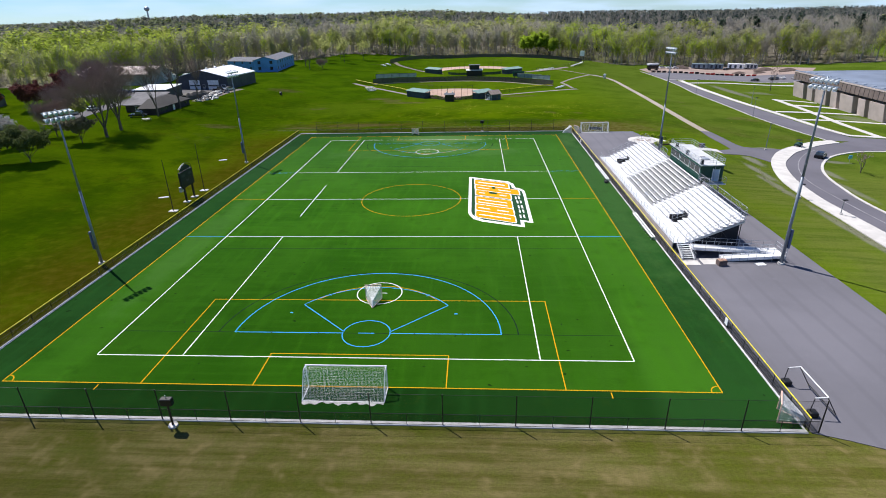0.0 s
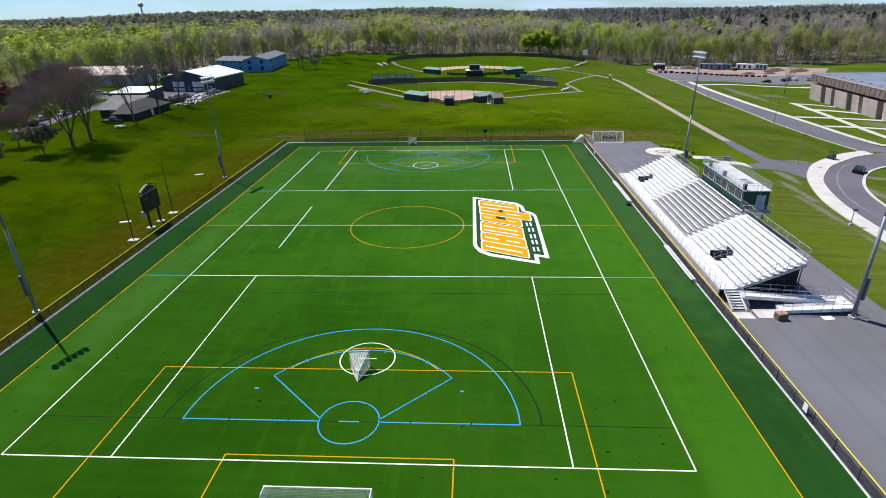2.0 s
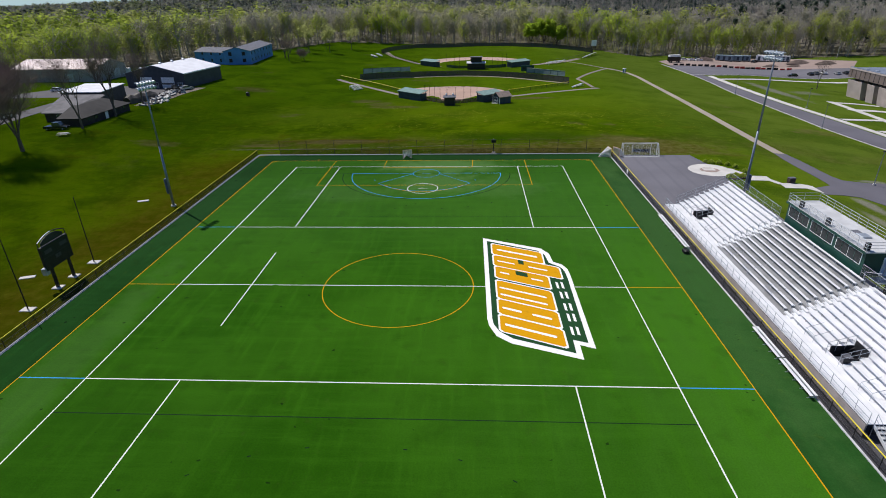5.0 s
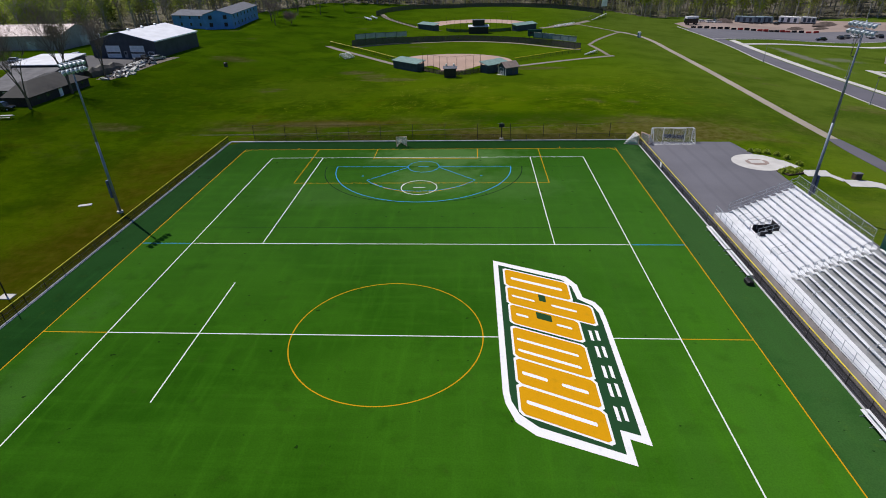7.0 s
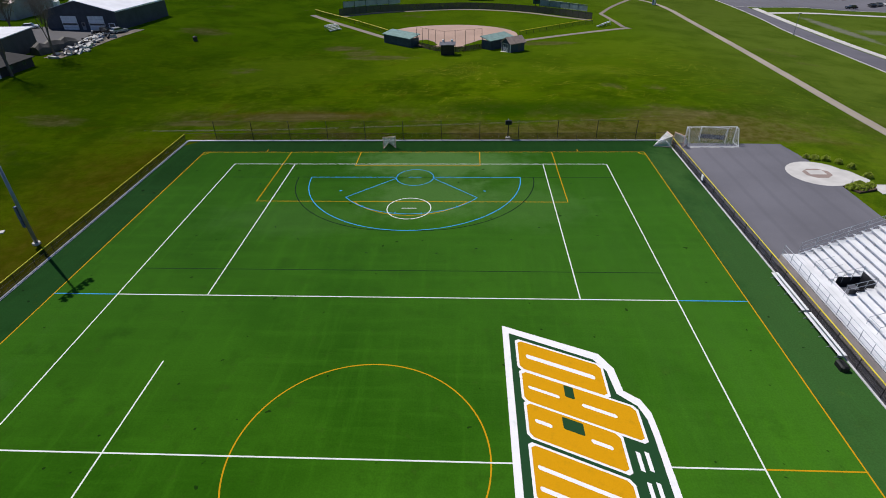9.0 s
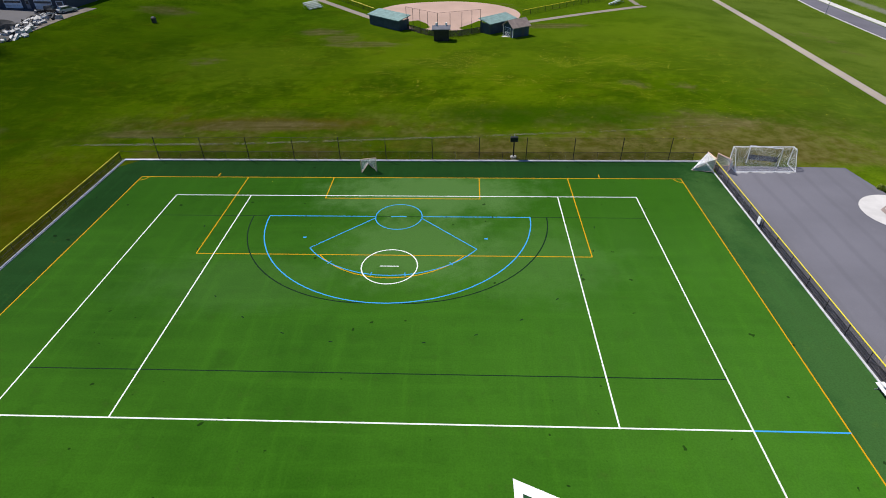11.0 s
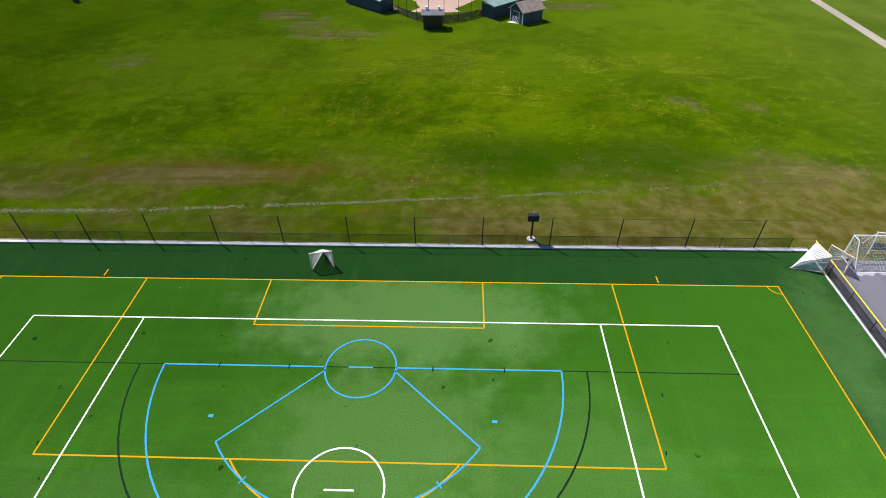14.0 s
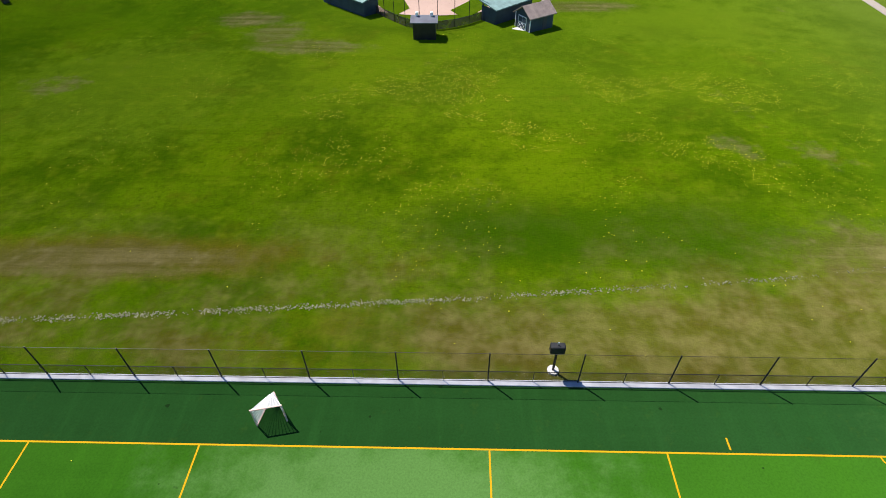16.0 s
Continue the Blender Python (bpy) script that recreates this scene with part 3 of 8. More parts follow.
def arc(cx, cy, r, a0, a1, w=LINE, z=0.006, n=None):
    n = n or max(8, int(abs(a1 - a0) / 4))
    s = Shape()
    t = [radians(a0 + (a1 - a0) * i / n) for i in range(n + 1)]
    return s.band([(cx + (r - w / 2) * math.cos(u), cy + (r - w / 2) * math.sin(u), z) for u in t],
                  [(cx + (r + w / 2) * math.cos(u), cy + (r + w / 2) * math.sin(u), z) for u in t])


def build_lines():
    W, L = 30 * YD, 55 * YD
    # lacrosse, white
    for s in (-1, 1):
        field_line(stroke((-W, s * L), (W, s * L), 0.122, 0.009), WHITE_LINE)
        field_line(stroke((s * W, -L), (s * W, L), 0.122, 0.0085), WHITE_LINE)
        field_line(stroke((-W, s * 20 * YD), (W, s * 20 * YD), 0.122, 0.009), WHITE_LINE)
        for q in (-1, 1):
            field_line(stroke((q * 20 * YD, s * 20 * YD), (q * 20 * YD, s * L), 0.122, 0.0085), WHITE_LINE)
            field_line(stroke((q * W, s * 20 * YD), (q * SIDE, s * 20 * YD), 0.122, 0.007), BLUE_LINE)
        field_line(arc(0, s * 40 * YD, 2.76, 0, 360, 0.122, 0.012), WHITE_LINE)
        field_line(stroke((-0.92, s * 40 * YD), (0.92, s * 40 * YD), 0.122, 0.009), WHITE_LINE)
    field_line(stroke((-W, 0), (W, 0), 0.122, 0.009), WHITE_LINE)
    field_line(stroke((-20 * YD, -10 * YD), (-20 * YD, 10 * YD), 0.122, 0.0085), WHITE_LINE)
    field_line(stroke((20 * YD, -10 * YD), (20 * YD, 10 * YD), 0.122, 0.0085), WHITE_LINE)
    # soccer, orange
    for s in (-1, 1):
        field_line(stroke((-SIDE, s * END), (SIDE, s * END), LINE, 0.005), ORANGE_LINE)
        field_line(stroke((s * SIDE, -END), (s * SIDE, END), LINE, 0.0045), ORANGE_LINE)
        field_line(stroke((s * W, 0), (s * SIDE, 0), LINE, 0.006), ORANGE_LINE)
        for half, depth in ((22 * YD, 18 * YD), (10 * YD, 5.65 * YD)):
            y = s * (END - depth)
            field_line(stroke((-half, y), (half, y), LINE, 0.005), ORANGE_LINE)
            for q in (-1, 1):
                field_line(stroke((q * half, s * END), (q * half, y), LINE, 0.0045), ORANGE_LINE)
        reach = math.degrees(math.acos((END - 12 * YD - (END - 18 * YD)) / 9.15))
        mid = -90 if s > 0 else 90
        field_line(arc(0, s * (END - 12 * YD), 9.15, mid - reach, mid + reach, LINE, 0.0065), ORANGE_LINE)
        for q in (-1, 1):
            start = {(1, 1): 180, (-1, 1): 270, (-1, -1): 0, (1, -1): 90}[(q, s)]
            field_line(arc(q * SIDE, s * END, 0.92, start, start + 90, 0.1, 0.0055), ORANGE_LINE, "corner_arc")
            field_line(stroke((q * 24.1, s * (END + 0.25)), (q * 24.1, s * (END + 1.05)), LINE, 0.004), ORANGE_LINE)
    field_line(arc(0, 0, 9.15, 0, 360, LINE, 0.0065, 120), ORANGE_LINE)
    # women's lacrosse, blue
    G = 50 * YD
    for s in (-1, 1):
        m = 180 if s > 0 else 0
        field_line(arc(0, s * G, 2.6, 0, 360, 0.115, 0.0105), BLUE_LINE)
        field_line(arc(0, s * G, 14.63, m, m + 180, 0.125, 0.0075), BLUE_LINE)
        mid = -90 if s > 0 else 90
        field_line(arc(0, s * G, 10.6, mid - 54.5, mid + 54.5, 0.115, 0.0078), BLUE_LINE)
        for q in (-1, 1):
            field_line(stroke((q * 2.6, s * G), (q * 14.63, s * G), 0.122, 0.0105), BLUE_LINE)
            field_line(stroke((q * 2.5, s * (G - 0.25)), (q * 8.63, s * (G - 6.15)), 0.115, 0.0105), BLUE_LINE)
            field_line(stroke((q * 9.45, s * (G - 4.25)), (q * 9.8, s * (G - 4.25)), 0.22, 0.009), BLUE_LINE)
            for k in (0, 1):
                field_line(stroke((q * (5.3 + 5.2 * k), s * (G - 0.25)), (q * (5.3 + 5.2 * k), s * (G + 0.22)), 0.09, 0.0125), BLACK_LINE)
            for k in (0, 2):
                u = radians(mid + q * (9 + 13 * k))
                field_line(stroke((10.3 * math.cos(u), s * G + 10.3 * math.sin(u)), (10.85 * math.cos(u), s * G + 10.85 * math.sin(u)), 0.09, 0.0125), BLUE_LINE)
        field_line(stroke((-0.9, s * G), (0.9, s * G), 0.122, 0.0125), BLUE_LINE)
        # hockey, black
        field_line(stroke((-W, s * G), (W, s * G), 0.085, 0.004), BLACK_LINE)
        field_line(stroke((-W, s * 25 * YD), (W, s * 25 * YD), 0.095, 0.004), BLACK_LINE)
        for q in (-1, 1):
            a0 = {(1, 1): 270, (-1, 1): 180, (-1, -1): 90, (1, -1): 0}[(q, s)]
            field_line(arc(q * 1.83, s * G, 14.63, a0, a0 + 90, 0.13, 0.0055), BLACK_LINE)
            for k in range(7):
                u = radians(a0 + 6 + 13 * k)
                c = (q * 1.83 + 19.6 * math.cos(u), s * G + 19.6 * math.sin(u))
                field_line(stroke((c[0], c[1]), (c[0] + 0.32 * -math.sin(u), c[1] + 0.32 * math.cos(u)), 0.1, 0.0035), BLACK_LINE)
        field_line(stroke((-1.83, s * (G - 14.63)), (1.83, s * (G - 14.63)), 0.11, 0.0036), BLACK_LINE)


build_lines()


def slanted(x0, x1, v0, v1, cut=0.35, lean=0.446, from_x=12.0):
    """A leaning block with clipped corners; v runs along the field."""
    flat = [(x0 + cut, v0), (x1 - cut, v0), (x1, v0 + cut), (x1, v1 - cut), (x1 - cut, v1), (x0 + cut, v1), (x0, v1 - cut), (x0, v0 + cut)]
    return [(x, v - lean * (x - from_x)) for x, v in flat]


def build_emblem():
    """The painted emblem beside the centre circle, as plain shapes in its colours."""
    mark = thing("field_emblem", (0, 0, 0), "white, dark green and gold emblem inlaid in the turf", "emblem")
    outer = [(10.58, 14.29), (10.63, -7.3), (10.8, -8.6), (11.5, -10.5), (12.95, -11.8), (19.78, -14.37), (19.81, -11.94), (21.29, -12.55), (21.28, 3.0), (21.2, 4.66), (20.7, 5.9), (19.63, 6.75), (19.42, 9.15), (18.49, 10.81)]
    inner = [(11.13, 13.28), (11.18, -7.2), (11.3, -8.3), (11.85, -9.65), (13.2, -10.95), (19.22, -13.36), (19.26, -11.05), (20.72, -11.6), (20.81, 2.3), (20.74, 4.0), (20.34, 5.25), (19.04, 6.45), (18.78, 8.84), (17.91, 10.16)]
    part("white_outline", Shape().sheet(outer, 0.014), LOGO_WHITE, mark, "white outline")
    part("dark_field", Shape().sheet(inner, 0.018), LOGO_GREEN, mark, "dark green field")
    blocks = [(12.0, 18.45, -9.55, -6.4), (12.0, 18.4, -6.1, -2.95), (12.0, 18.35, -2.7, 1.6), (12.0, 18.4, 2.3, 5.4), (11.9, 20.1, 5.6, 8.65), (11.8, 18.35, 8.95, 12.25)]
    for k, (x0, x1, v0, v1) in enumerate(blocks):
        part("white_edge", Shape().sheet(slanted(x0 - 0.2, x1 + 0.2, v0 - 0.2, v1 + 0.2, 0.3), 0.020 + 0.001 * k), LOGO_WHITE, mark)
    for x0, x1, v0, v1 in blocks:
        part("gold_block", Shape().sheet(slanted(x0, x1, v0, v1, 0.3), 0.029), LOGO_GOLD, mark)
    slots = [(12.5, 17.7, -8.1, 0.42), (12.4, 14.5, -4.7, 0.40), (15.6, 17.65, -4.7, 0.40), (12.3, 17.65, -0.1, 0.34), (12.3, 17.6, -1.7, 0.36),
             (12.5, 13.7, 3.9, 0.34), (16.3, 17.7, 3.9, 0.34), (12.3, 14.6, 7.1, 0.30), (16.2, 18.6, 7.1, 0.34), (12.4, 17.7, 10.6, 0.46)]
    for x0, x1, v, w in slots:
        part("white_slot", Shape().sheet(slanted(x0, x1, v - w / 2, v + w / 2, 0.1), 0.033), LOGO_WHITE, mark)
    for x0, x1, v, w in ((14.5, 15.95, 4.65, 1.1), (15.05, 15.75, 8.0, 1.2), (12.1, 18.4, 1.95, 0.26)):
        part("dark_slot", Shape().sheet(slanted(x0, x1, v - w / 2, v + w / 2, 0.08), 0.037), LOGO_GREEN, mark)
    for i, (x, y) in enumerate(((19.74, -9.4), (19.8, -6.8), (19.78, -4.6), (19.74, -1.95), (19.6, 0.4))):
        for dx in (-0.3, 0.3):
            bar = [(x + dx - 0.14, y - 0.72), (x + dx + 0.14, y - 0.86), (x + dx + 0.14, y + 0.66), (x + dx - 0.14, y + 0.80)]
            part("white_bar", Shape().sheet(bar, 0.026), LOGO_WHITE, mark)


build_emblem()


# ---- kerb and fences ----
def build_kerbs():
    w, e = 0.17, 0.46
    for s in (-1, 1):
        solid("kerb", Shape().soft_box(-EDGE_X - w, EDGE_X + w, s * EDGE_Y if s > 0 else -EDGE_Y - e, EDGE_Y + e if s > 0 else -EDGE_Y, -0.3, 0.09, 0.02), KERB, "pale concrete kerb along the end of the turf", "kerb", "structure")
        g = w if s > 0 else 0.38
        solid("kerb", Shape().soft_box(EDGE_X if s > 0 else -EDGE_X - g, EDGE_X + g if s > 0 else -EDGE_X, -EDGE_Y, EDGE_Y, -0.3, 0.085, 0.02), KERB, "pale concrete kerb along the side of the turf", "kerb", "structure")


build_kerbs()


def side_fence(x, y0, y1, label):
    """Waist-high black chain-link fence with a yellow cap along its top rail."""
    f = thing("side_fence", (x, 0, 0), label, "fence")
    n = int(round((y1 - y0) / 3.05))
    step = (y1 - y0) / n
    post = Shape().rod((0, 0, -0.1), (0, 0, 1.12), 0.035, 0.035, 6).mesh("post", BLACK)
    panel = Shape().box(-0.008, 0.008, 0.05, step - 0.05, 0.06, 1.08).mesh("panel", LINK)
    for i in range(n + 1):
        ob = new("post", post)
        ob.parent, ob.location = f, (0, y0 + i * step, 0)
        if i < n:
            ob = new("mesh_panel", panel)
            ob.parent, ob.location = f, (0, y0 + i * step, 0)
    part("bottom_rail", Shape().rod((0, y0, 0.1), (0, y1, 0.1), 0.022), BLACK, f)
    part("mid_rail", Shape().rod((0, y0, 0.62), (0, y1, 0.62), 0.022), BLACK, f)
    part("cap", Shape().rod((0, y0, 1.14), (0, y1, 1.14), 0.052, 0.052, 8), YELLOW, f, "yellow plastic fence cap")


side_fence(-39.15, -59.4, 59.6, "black chain-link fence with yellow cap on the grass side")
side_fence(38.95, -59.4, -33.0, "black chain-link fence with yellow cap beside the asphalt")
side_fence(38.95, -33.0, 28.0, "black chain-link fence with yellow cap before the bleachers")
side_fence(38.95, 28.0, 59.6, "black chain-link fence with yellow cap beside the asphalt")


def end_fence(y, first, gap, label):
    """Low chain-link fence with tall posts that carry ball netting."""
    f = thing("end_fence", (0, y, 0), label, "fence")
    tall = Shape().rod((0, 0, -0.1), (0, 0, 3.25), 0.055, 0.045, 8).mesh("tall_post", BLACK)
    low = Shape().rod((0, 0, -0.1), (0, 0, 1.2), 0.035, 0.035, 6).mesh("low_post", BLACK)
    link = Shape().box(0.06, gap / 2 - 0.06, -0.008, 0.008, 0.06, 1.16).mesh("mesh_panel", THIN_LINK)
    net = Shape().box(0.06, gap - 0.06, -0.006, 0.006, 1.22, 3.2).mesh("netting", NETTING)
    xs = [first + gap * k for k in range(-9, 10) if -39.6 < first + gap * k < 39.7]
    for x in xs:
        ob = new("tall_post", tall)
        ob.parent, ob.location = f, (x, 0, 0)
        if x + gap / 2 < 39.5:
            ob = new("low_post", low)
            ob.parent, ob.location = f, (x + gap / 2, 0, 0)
        for k in (0, 1):
            if x + gap / 2 * (k + 1) < 39.6:
                ob = new("mesh_panel", link)
                ob.parent, ob.location = f, (x + gap / 2 * k, 0, 0)
        if x + gap < 39.7:
            ob = new("netting", net)
            ob.parent, ob.location = f, (x, 0, 0)
    part("top_rail", Shape().rod((-39.4, 0, 1.2), (39.4, 0, 1.2), 0.025), BLACK, f)
    part("bottom_rail", Shape().rod((-39.4, 0, 0.1), (39.4, 0, 0.1), 0.02), BLACK, f)
    part("net_cable", Shape().rod((-39.4, 0, 3.2), (39.4, 0, 3.2), 0.012, 0.012, 4), BLACK, f)


end_fence(-59.8, 3.04, 6.08, "black chain-link fence with tall net posts on the dry-grass end")
end_fence(59.8, 3.05, 6.17, "black chain-link fence with tall net posts before the lawn")


# ---- floodlights, flagpoles, scoreboard, loudspeakers ----
def floodlight(x, y, z, h, face, turn, label):
    p = thing("floodlight_mast", (x, y, z), label, "floodlight", "floodlights round the pitch", turn=turn)
    part("footing", Shape().rod((0, 0, -0.3), (0, 0, 0.25), 0.45, 0.42, 12), CONCRETE, p, "round concrete footing")
    s = Shape()
    for a, b, r0, r1 in ((0.2, h * 0.5, 0.215, 0.165), (h * 0.5, h, 0.165, 0.085)):
        s.rod((0, 0, a), (0, 0, b), r0, r1, 12)
    part("mast", s, POLE_STEEL, p, "tapered grey steel mast", True)
    part("ballast_box", Shape().soft_box(-0.28, 0.28, 0.2, 0.55, 2.3, 4.9, 0.04), BOX_BLUE, p, "blue-grey ballast box")
    for k in range(2):
        zz = h - 0.25 - 0.80 * k
        part("crossarm", Shape().box(-1.85, 1.85, -0.08, 0.08, zz - 0.07, zz + 0.07), GALV, p)
        for i in range(6):
            cx = -1.65 + 0.66 * i
            a, way = Vector((cx, -0.10, zz - 0.02)), Vector((0, -0.82, -0.57))
            lamp = Shape()
            for d0, d1, r0, r1 in ((0.0, 0.12, 0.07, 0.15), (0.12, 0.34, 0.15, 0.23), (0.34, 0.52, 0.23, 0.25)):
                lamp.rod(a + way * d0, a + way * d1, r0, r1, 12, d1 > 0.5)
            head = part("lamp_head", lamp, LAMP_SHELL, p, "pale rounded floodlight housing", True)
            part("lens", Shape().rod(a + way * 0.522, a + way * 0.535, 0.23, 0.23, 12), LAMP_GLASS, head)


floodlight(-41.3, -28.3, 0, 21.6, 1, 90 - 20, "grey steel floodlight mast on the grass side near the front")
floodlight(-42.2, 27.5, 0, 20.9, 1, 90 - 12, "grey steel floodlight mast on the grass side farther along")
floodlight(52.5, -27.8, 0, 24.0, -1, -90 + 16, "grey steel floodlight mast standing in the asphalt by the ramp")
floodlight(53.4, 28.6, 0, 23.9, -1, -90 + 12, "grey steel floodlight mast behind the bleachers")


def flagpole(y):
    p = thing("flagpole", (-42.3, y, 0), "thin black flagpole on a white square base", "pole", "poles by the scoreboard")
    part("base", Shape().soft_box(-0.75, 0.75, -0.5, 0.5, -0.2, 0.12, 0.04), CONCRETE, p, "white concrete base")
    part("shaft", Shape().rod((0, 0, 0.1), (0, 0, 9.3), 0.075, 0.045, 8), BLACK, p)
    part("finial", Shape().rod((0, 0, 9.3), (0, 0, 9.42), 0.07, 0.03, 8), BLACK, p)


flagpole(-6.3)
flagpole(5.9)


def build_scoreboard():
    b = thing("scoreboard", (-42.4, 0.45, 0), "black scoreboard with arched header on two posts", "scoreboard")
    for y in (-1.5, 1.5):
        part("post", Shape().box(-0.14, 0.14, y - 0.14, y + 0.14, -0.2, 3.2), BLACK, b)
        part("footing", Shape().soft_box(-0.6, 0.6, y - 0.5, y + 0.5, -0.25, 0.14, 0.05), CONCRETE, b, "white concrete footing")
    part("cabinet", Shape().soft_box(-0.18, 0.18, -2.35, 2.35, 2.7, 5.7, 0.03), BLACK, b)
    part("frame", Shape().box(0.185, 0.21, -2.3, 2.3, 4.25, 4.31).box(0.185, 0.21, -0.03, 0.03, 2.8, 4.25), DARK_STEEL, b)
    n = 10
    top = [(-2.35 + 4.7 * i / n, 6.0 + 0.95 * math.sin(math.pi * (0.12 + 0.76 * i / n))) for i in range(n + 1)]
    arch = Shape().pipe([(0, y, z) for y, z in top], 0.06)
    for y in (-2.35, -0.8, 0.8, 2.35):
        arch.rod((0, y, 5.65), (0, y, 6.0 + 0.95 * math.sin(math.pi * (0.12 + 0.76 * (y + 2.35) / 4.7))), 0.05)
    part("header_frame", arch, BLACK, b)
    part("header_sign", Shape().prism([(y * 0.80, z - 0.2) for y, z in reversed(top)] + [(-1.88, 5.78), (1.88, 5.78)][::1], -0.05, 0.05), DARK_STEEL, b).matrix_local = Matrix(((0, 0, 1, 0), (1, 0, 0, 0), (0, 1, 0, 0), (0, 0, 0, 1)))
    for y0, y1, z0, z1 in ((-1.9, -0.7, 4.7, 5.15), (0.7, 1.9, 4.7, 5.15), (-0.45, 0.45, 3.6, 4.05)):
        part("score_panel", Shape().box(0.185, 0.2, y0, y1, z0, z1), HOUSE_WALL, b, "dull score digits panel")
    part("speaker_box", Shape().soft_box(-0.45, 0.1, -2.6, -1.9, 2.2, 3.1, 0.04), GALV, b, "grey equipment box")
    part("white_header_edge", Shape().pipe([(0.08, y, z + 0.02) for y, z in top[:6]], 0.045), WHITE_PAINT, b, "white curved edge")


build_scoreboard()


def loudspeaker(x, y, label):
    p = thing("loudspeaker", (x, y, 0), label, "loudspeaker", "pole loudspeakers at the ends")
    part("base", Shape().rod((0, 0, -0.2), (0, 0, 0.16), 0.42, 0.40, 12), CONCRETE, p, "round white base")
    part("pole", Shape().rod((0, 0, 0.1), (0, 0, 2.4), 0.09, 0.09, 8), BLACK, p)
    part("horn_box", Shape().soft_box(-0.50, 0.50, -0.26, 0.26, 2.3, 2.95, 0.06), BLACK, p)
    part("bracket", Shape().rod((0, 0, 3.0), (0, 0, 3.25), 0.04), GALV, p)


loudspeaker(-13.9, -60.5, "black loudspeaker on a pole with white base, in dry grass")
loudspeaker(13.8, 60.75, "black loudspeaker on a pole with white base, by the far fence")


# ---- goals ----
def net_grid(corners, nu, nv, r=0.0032):
    """A net of thin cords over a four-cornered patch."""
    a, b, c, d = [Vector(p) for p in corners]
    s = Shape()
    f = lambda u, v: (a * (1 - u) + b * u) * (1 - v) + (d * (1 - u) + c * u) * v
    for i in range(nu + 1):
        s.rod(f(i / nu, 0), f(i / nu, 1), r, r, 3, False)
    for j in range(nv + 1):
        s.rod(f(0, j / nv), f(1, j / nv), r, r, 3, False)
    return s


def soccer_goal(at, turn, label, net=True, w=7.45, depth=2.1):
    g = thing("soccer_goal", at, label, "goal", turn=turn)
    h, k = w / 2, 2.44
    for x in (-h, h):
        part("goalpost", Shape().rod((x, 0, 0), (x, 0, k), 0.06, 0.06, 8), WHITE_PAINT, g)
        part("ground_bar", Shape().rod((x, 0, 0.05), (x, -depth, 0.05), 0.045, 0.045, 6), WHITE_PAINT, g)
        part("back_stay", Shape().pipe([(x, 0, k), (x, -0.75, k), (x, -depth, 0.05)], 0.04), WHITE_PAINT, g)
    part("crossbar", Shape().rod((-h - 0.06, 0, k), (h + 0.06, 0, k), 0.06, 0.06, 8), WHITE_PAINT, g)
    part("back_bar", Shape().rod((-h, -depth, 0.05), (h, -depth, 0.05), 0.04, 0.04, 6), WHITE_PAINT, g)
    part("top_net", net_grid([(-h, 0, k), (h, 0, k), (h, -0.75, k), (-h, -0.75, k)], 60, 6), WHITE_PAINT, g, "white cord net")
    part("rear_net", net_grid([(-h, -0.75, k), (h, -0.75, k), (h, -depth, 0.05), (-h, -depth, 0.05)], 60, 20), WHITE_PAINT, g, "white cord net")
    droop = Shape()
    line = [(-h + w * k / 24, -depth - 0.28 - 0.16 * math.sin(k * 1.9) - 0.12 * math.sin(k * 0.7), 0.02) for k in range(25)]
    droop.band([(x, -depth + 0.02, 0.08) for x, y, z in line], line)
    part("net_skirt", droop, WHITE_NET, g, "loose white net lying on the ground")
    part("net_haze", Shape().add([(-h, -0.75, k), (h, -0.75, k), (h, -depth, 0.05), (-h, -depth, 0.05)], [(0, 1, 2, 3)]), THIN_NET, g, "fine white net")
    for x in (-h, h):
        part("side_net", net_grid([(x, 0, k), (x, -0.75, k), (x, -depth, 0.05), (x, 0, 0.05)], 14, 18), WHITE_PAINT, g, "white cord net")
    return g


soccer_goal((0, -54.95, 0.01), 0, "white soccer goal with net on the goal line")
soccer_goal((44.95, 58.75, 0.06), 0, "white soccer goal with net parked on the asphalt corner")


def portable_goal(at, turn, label):
    """A second goal frame pushed in behind the first, with a dark bench under it."""
    g = thing("goal_frame", at, label, "goal", turn=turn)
    for x in (-1.85, 1.85):
        part("goalpost", Shape().rod((x, 0, 0), (x, 0.35, 2.3), 0.05), WHITE_PAINT, g)
        part("stay", Shape().rod((x, 0.35, 2.3), (x, 1.6, 0.05), 0.035), WHITE_PAINT, g)
        part("foot", Shape().rod((x, -0.2, 0.05), (x, 1.7, 0.05), 0.05), DARK_STEEL, g)
    part("crossbar", Shape().rod((-1.95, 0.35, 2.3), (1.95, 0.35, 2.3), 0.05), WHITE_PAINT, g)
    part("shade_panel", Shape().box(-1.75, 1.75, 0.5, 0.54, 0.35, 1.05), BLACK, g, "black fabric panel")


portable_goal((45.4, 58.6, 0.06), -14, "white goal frame with black panel behind the soccer goal")


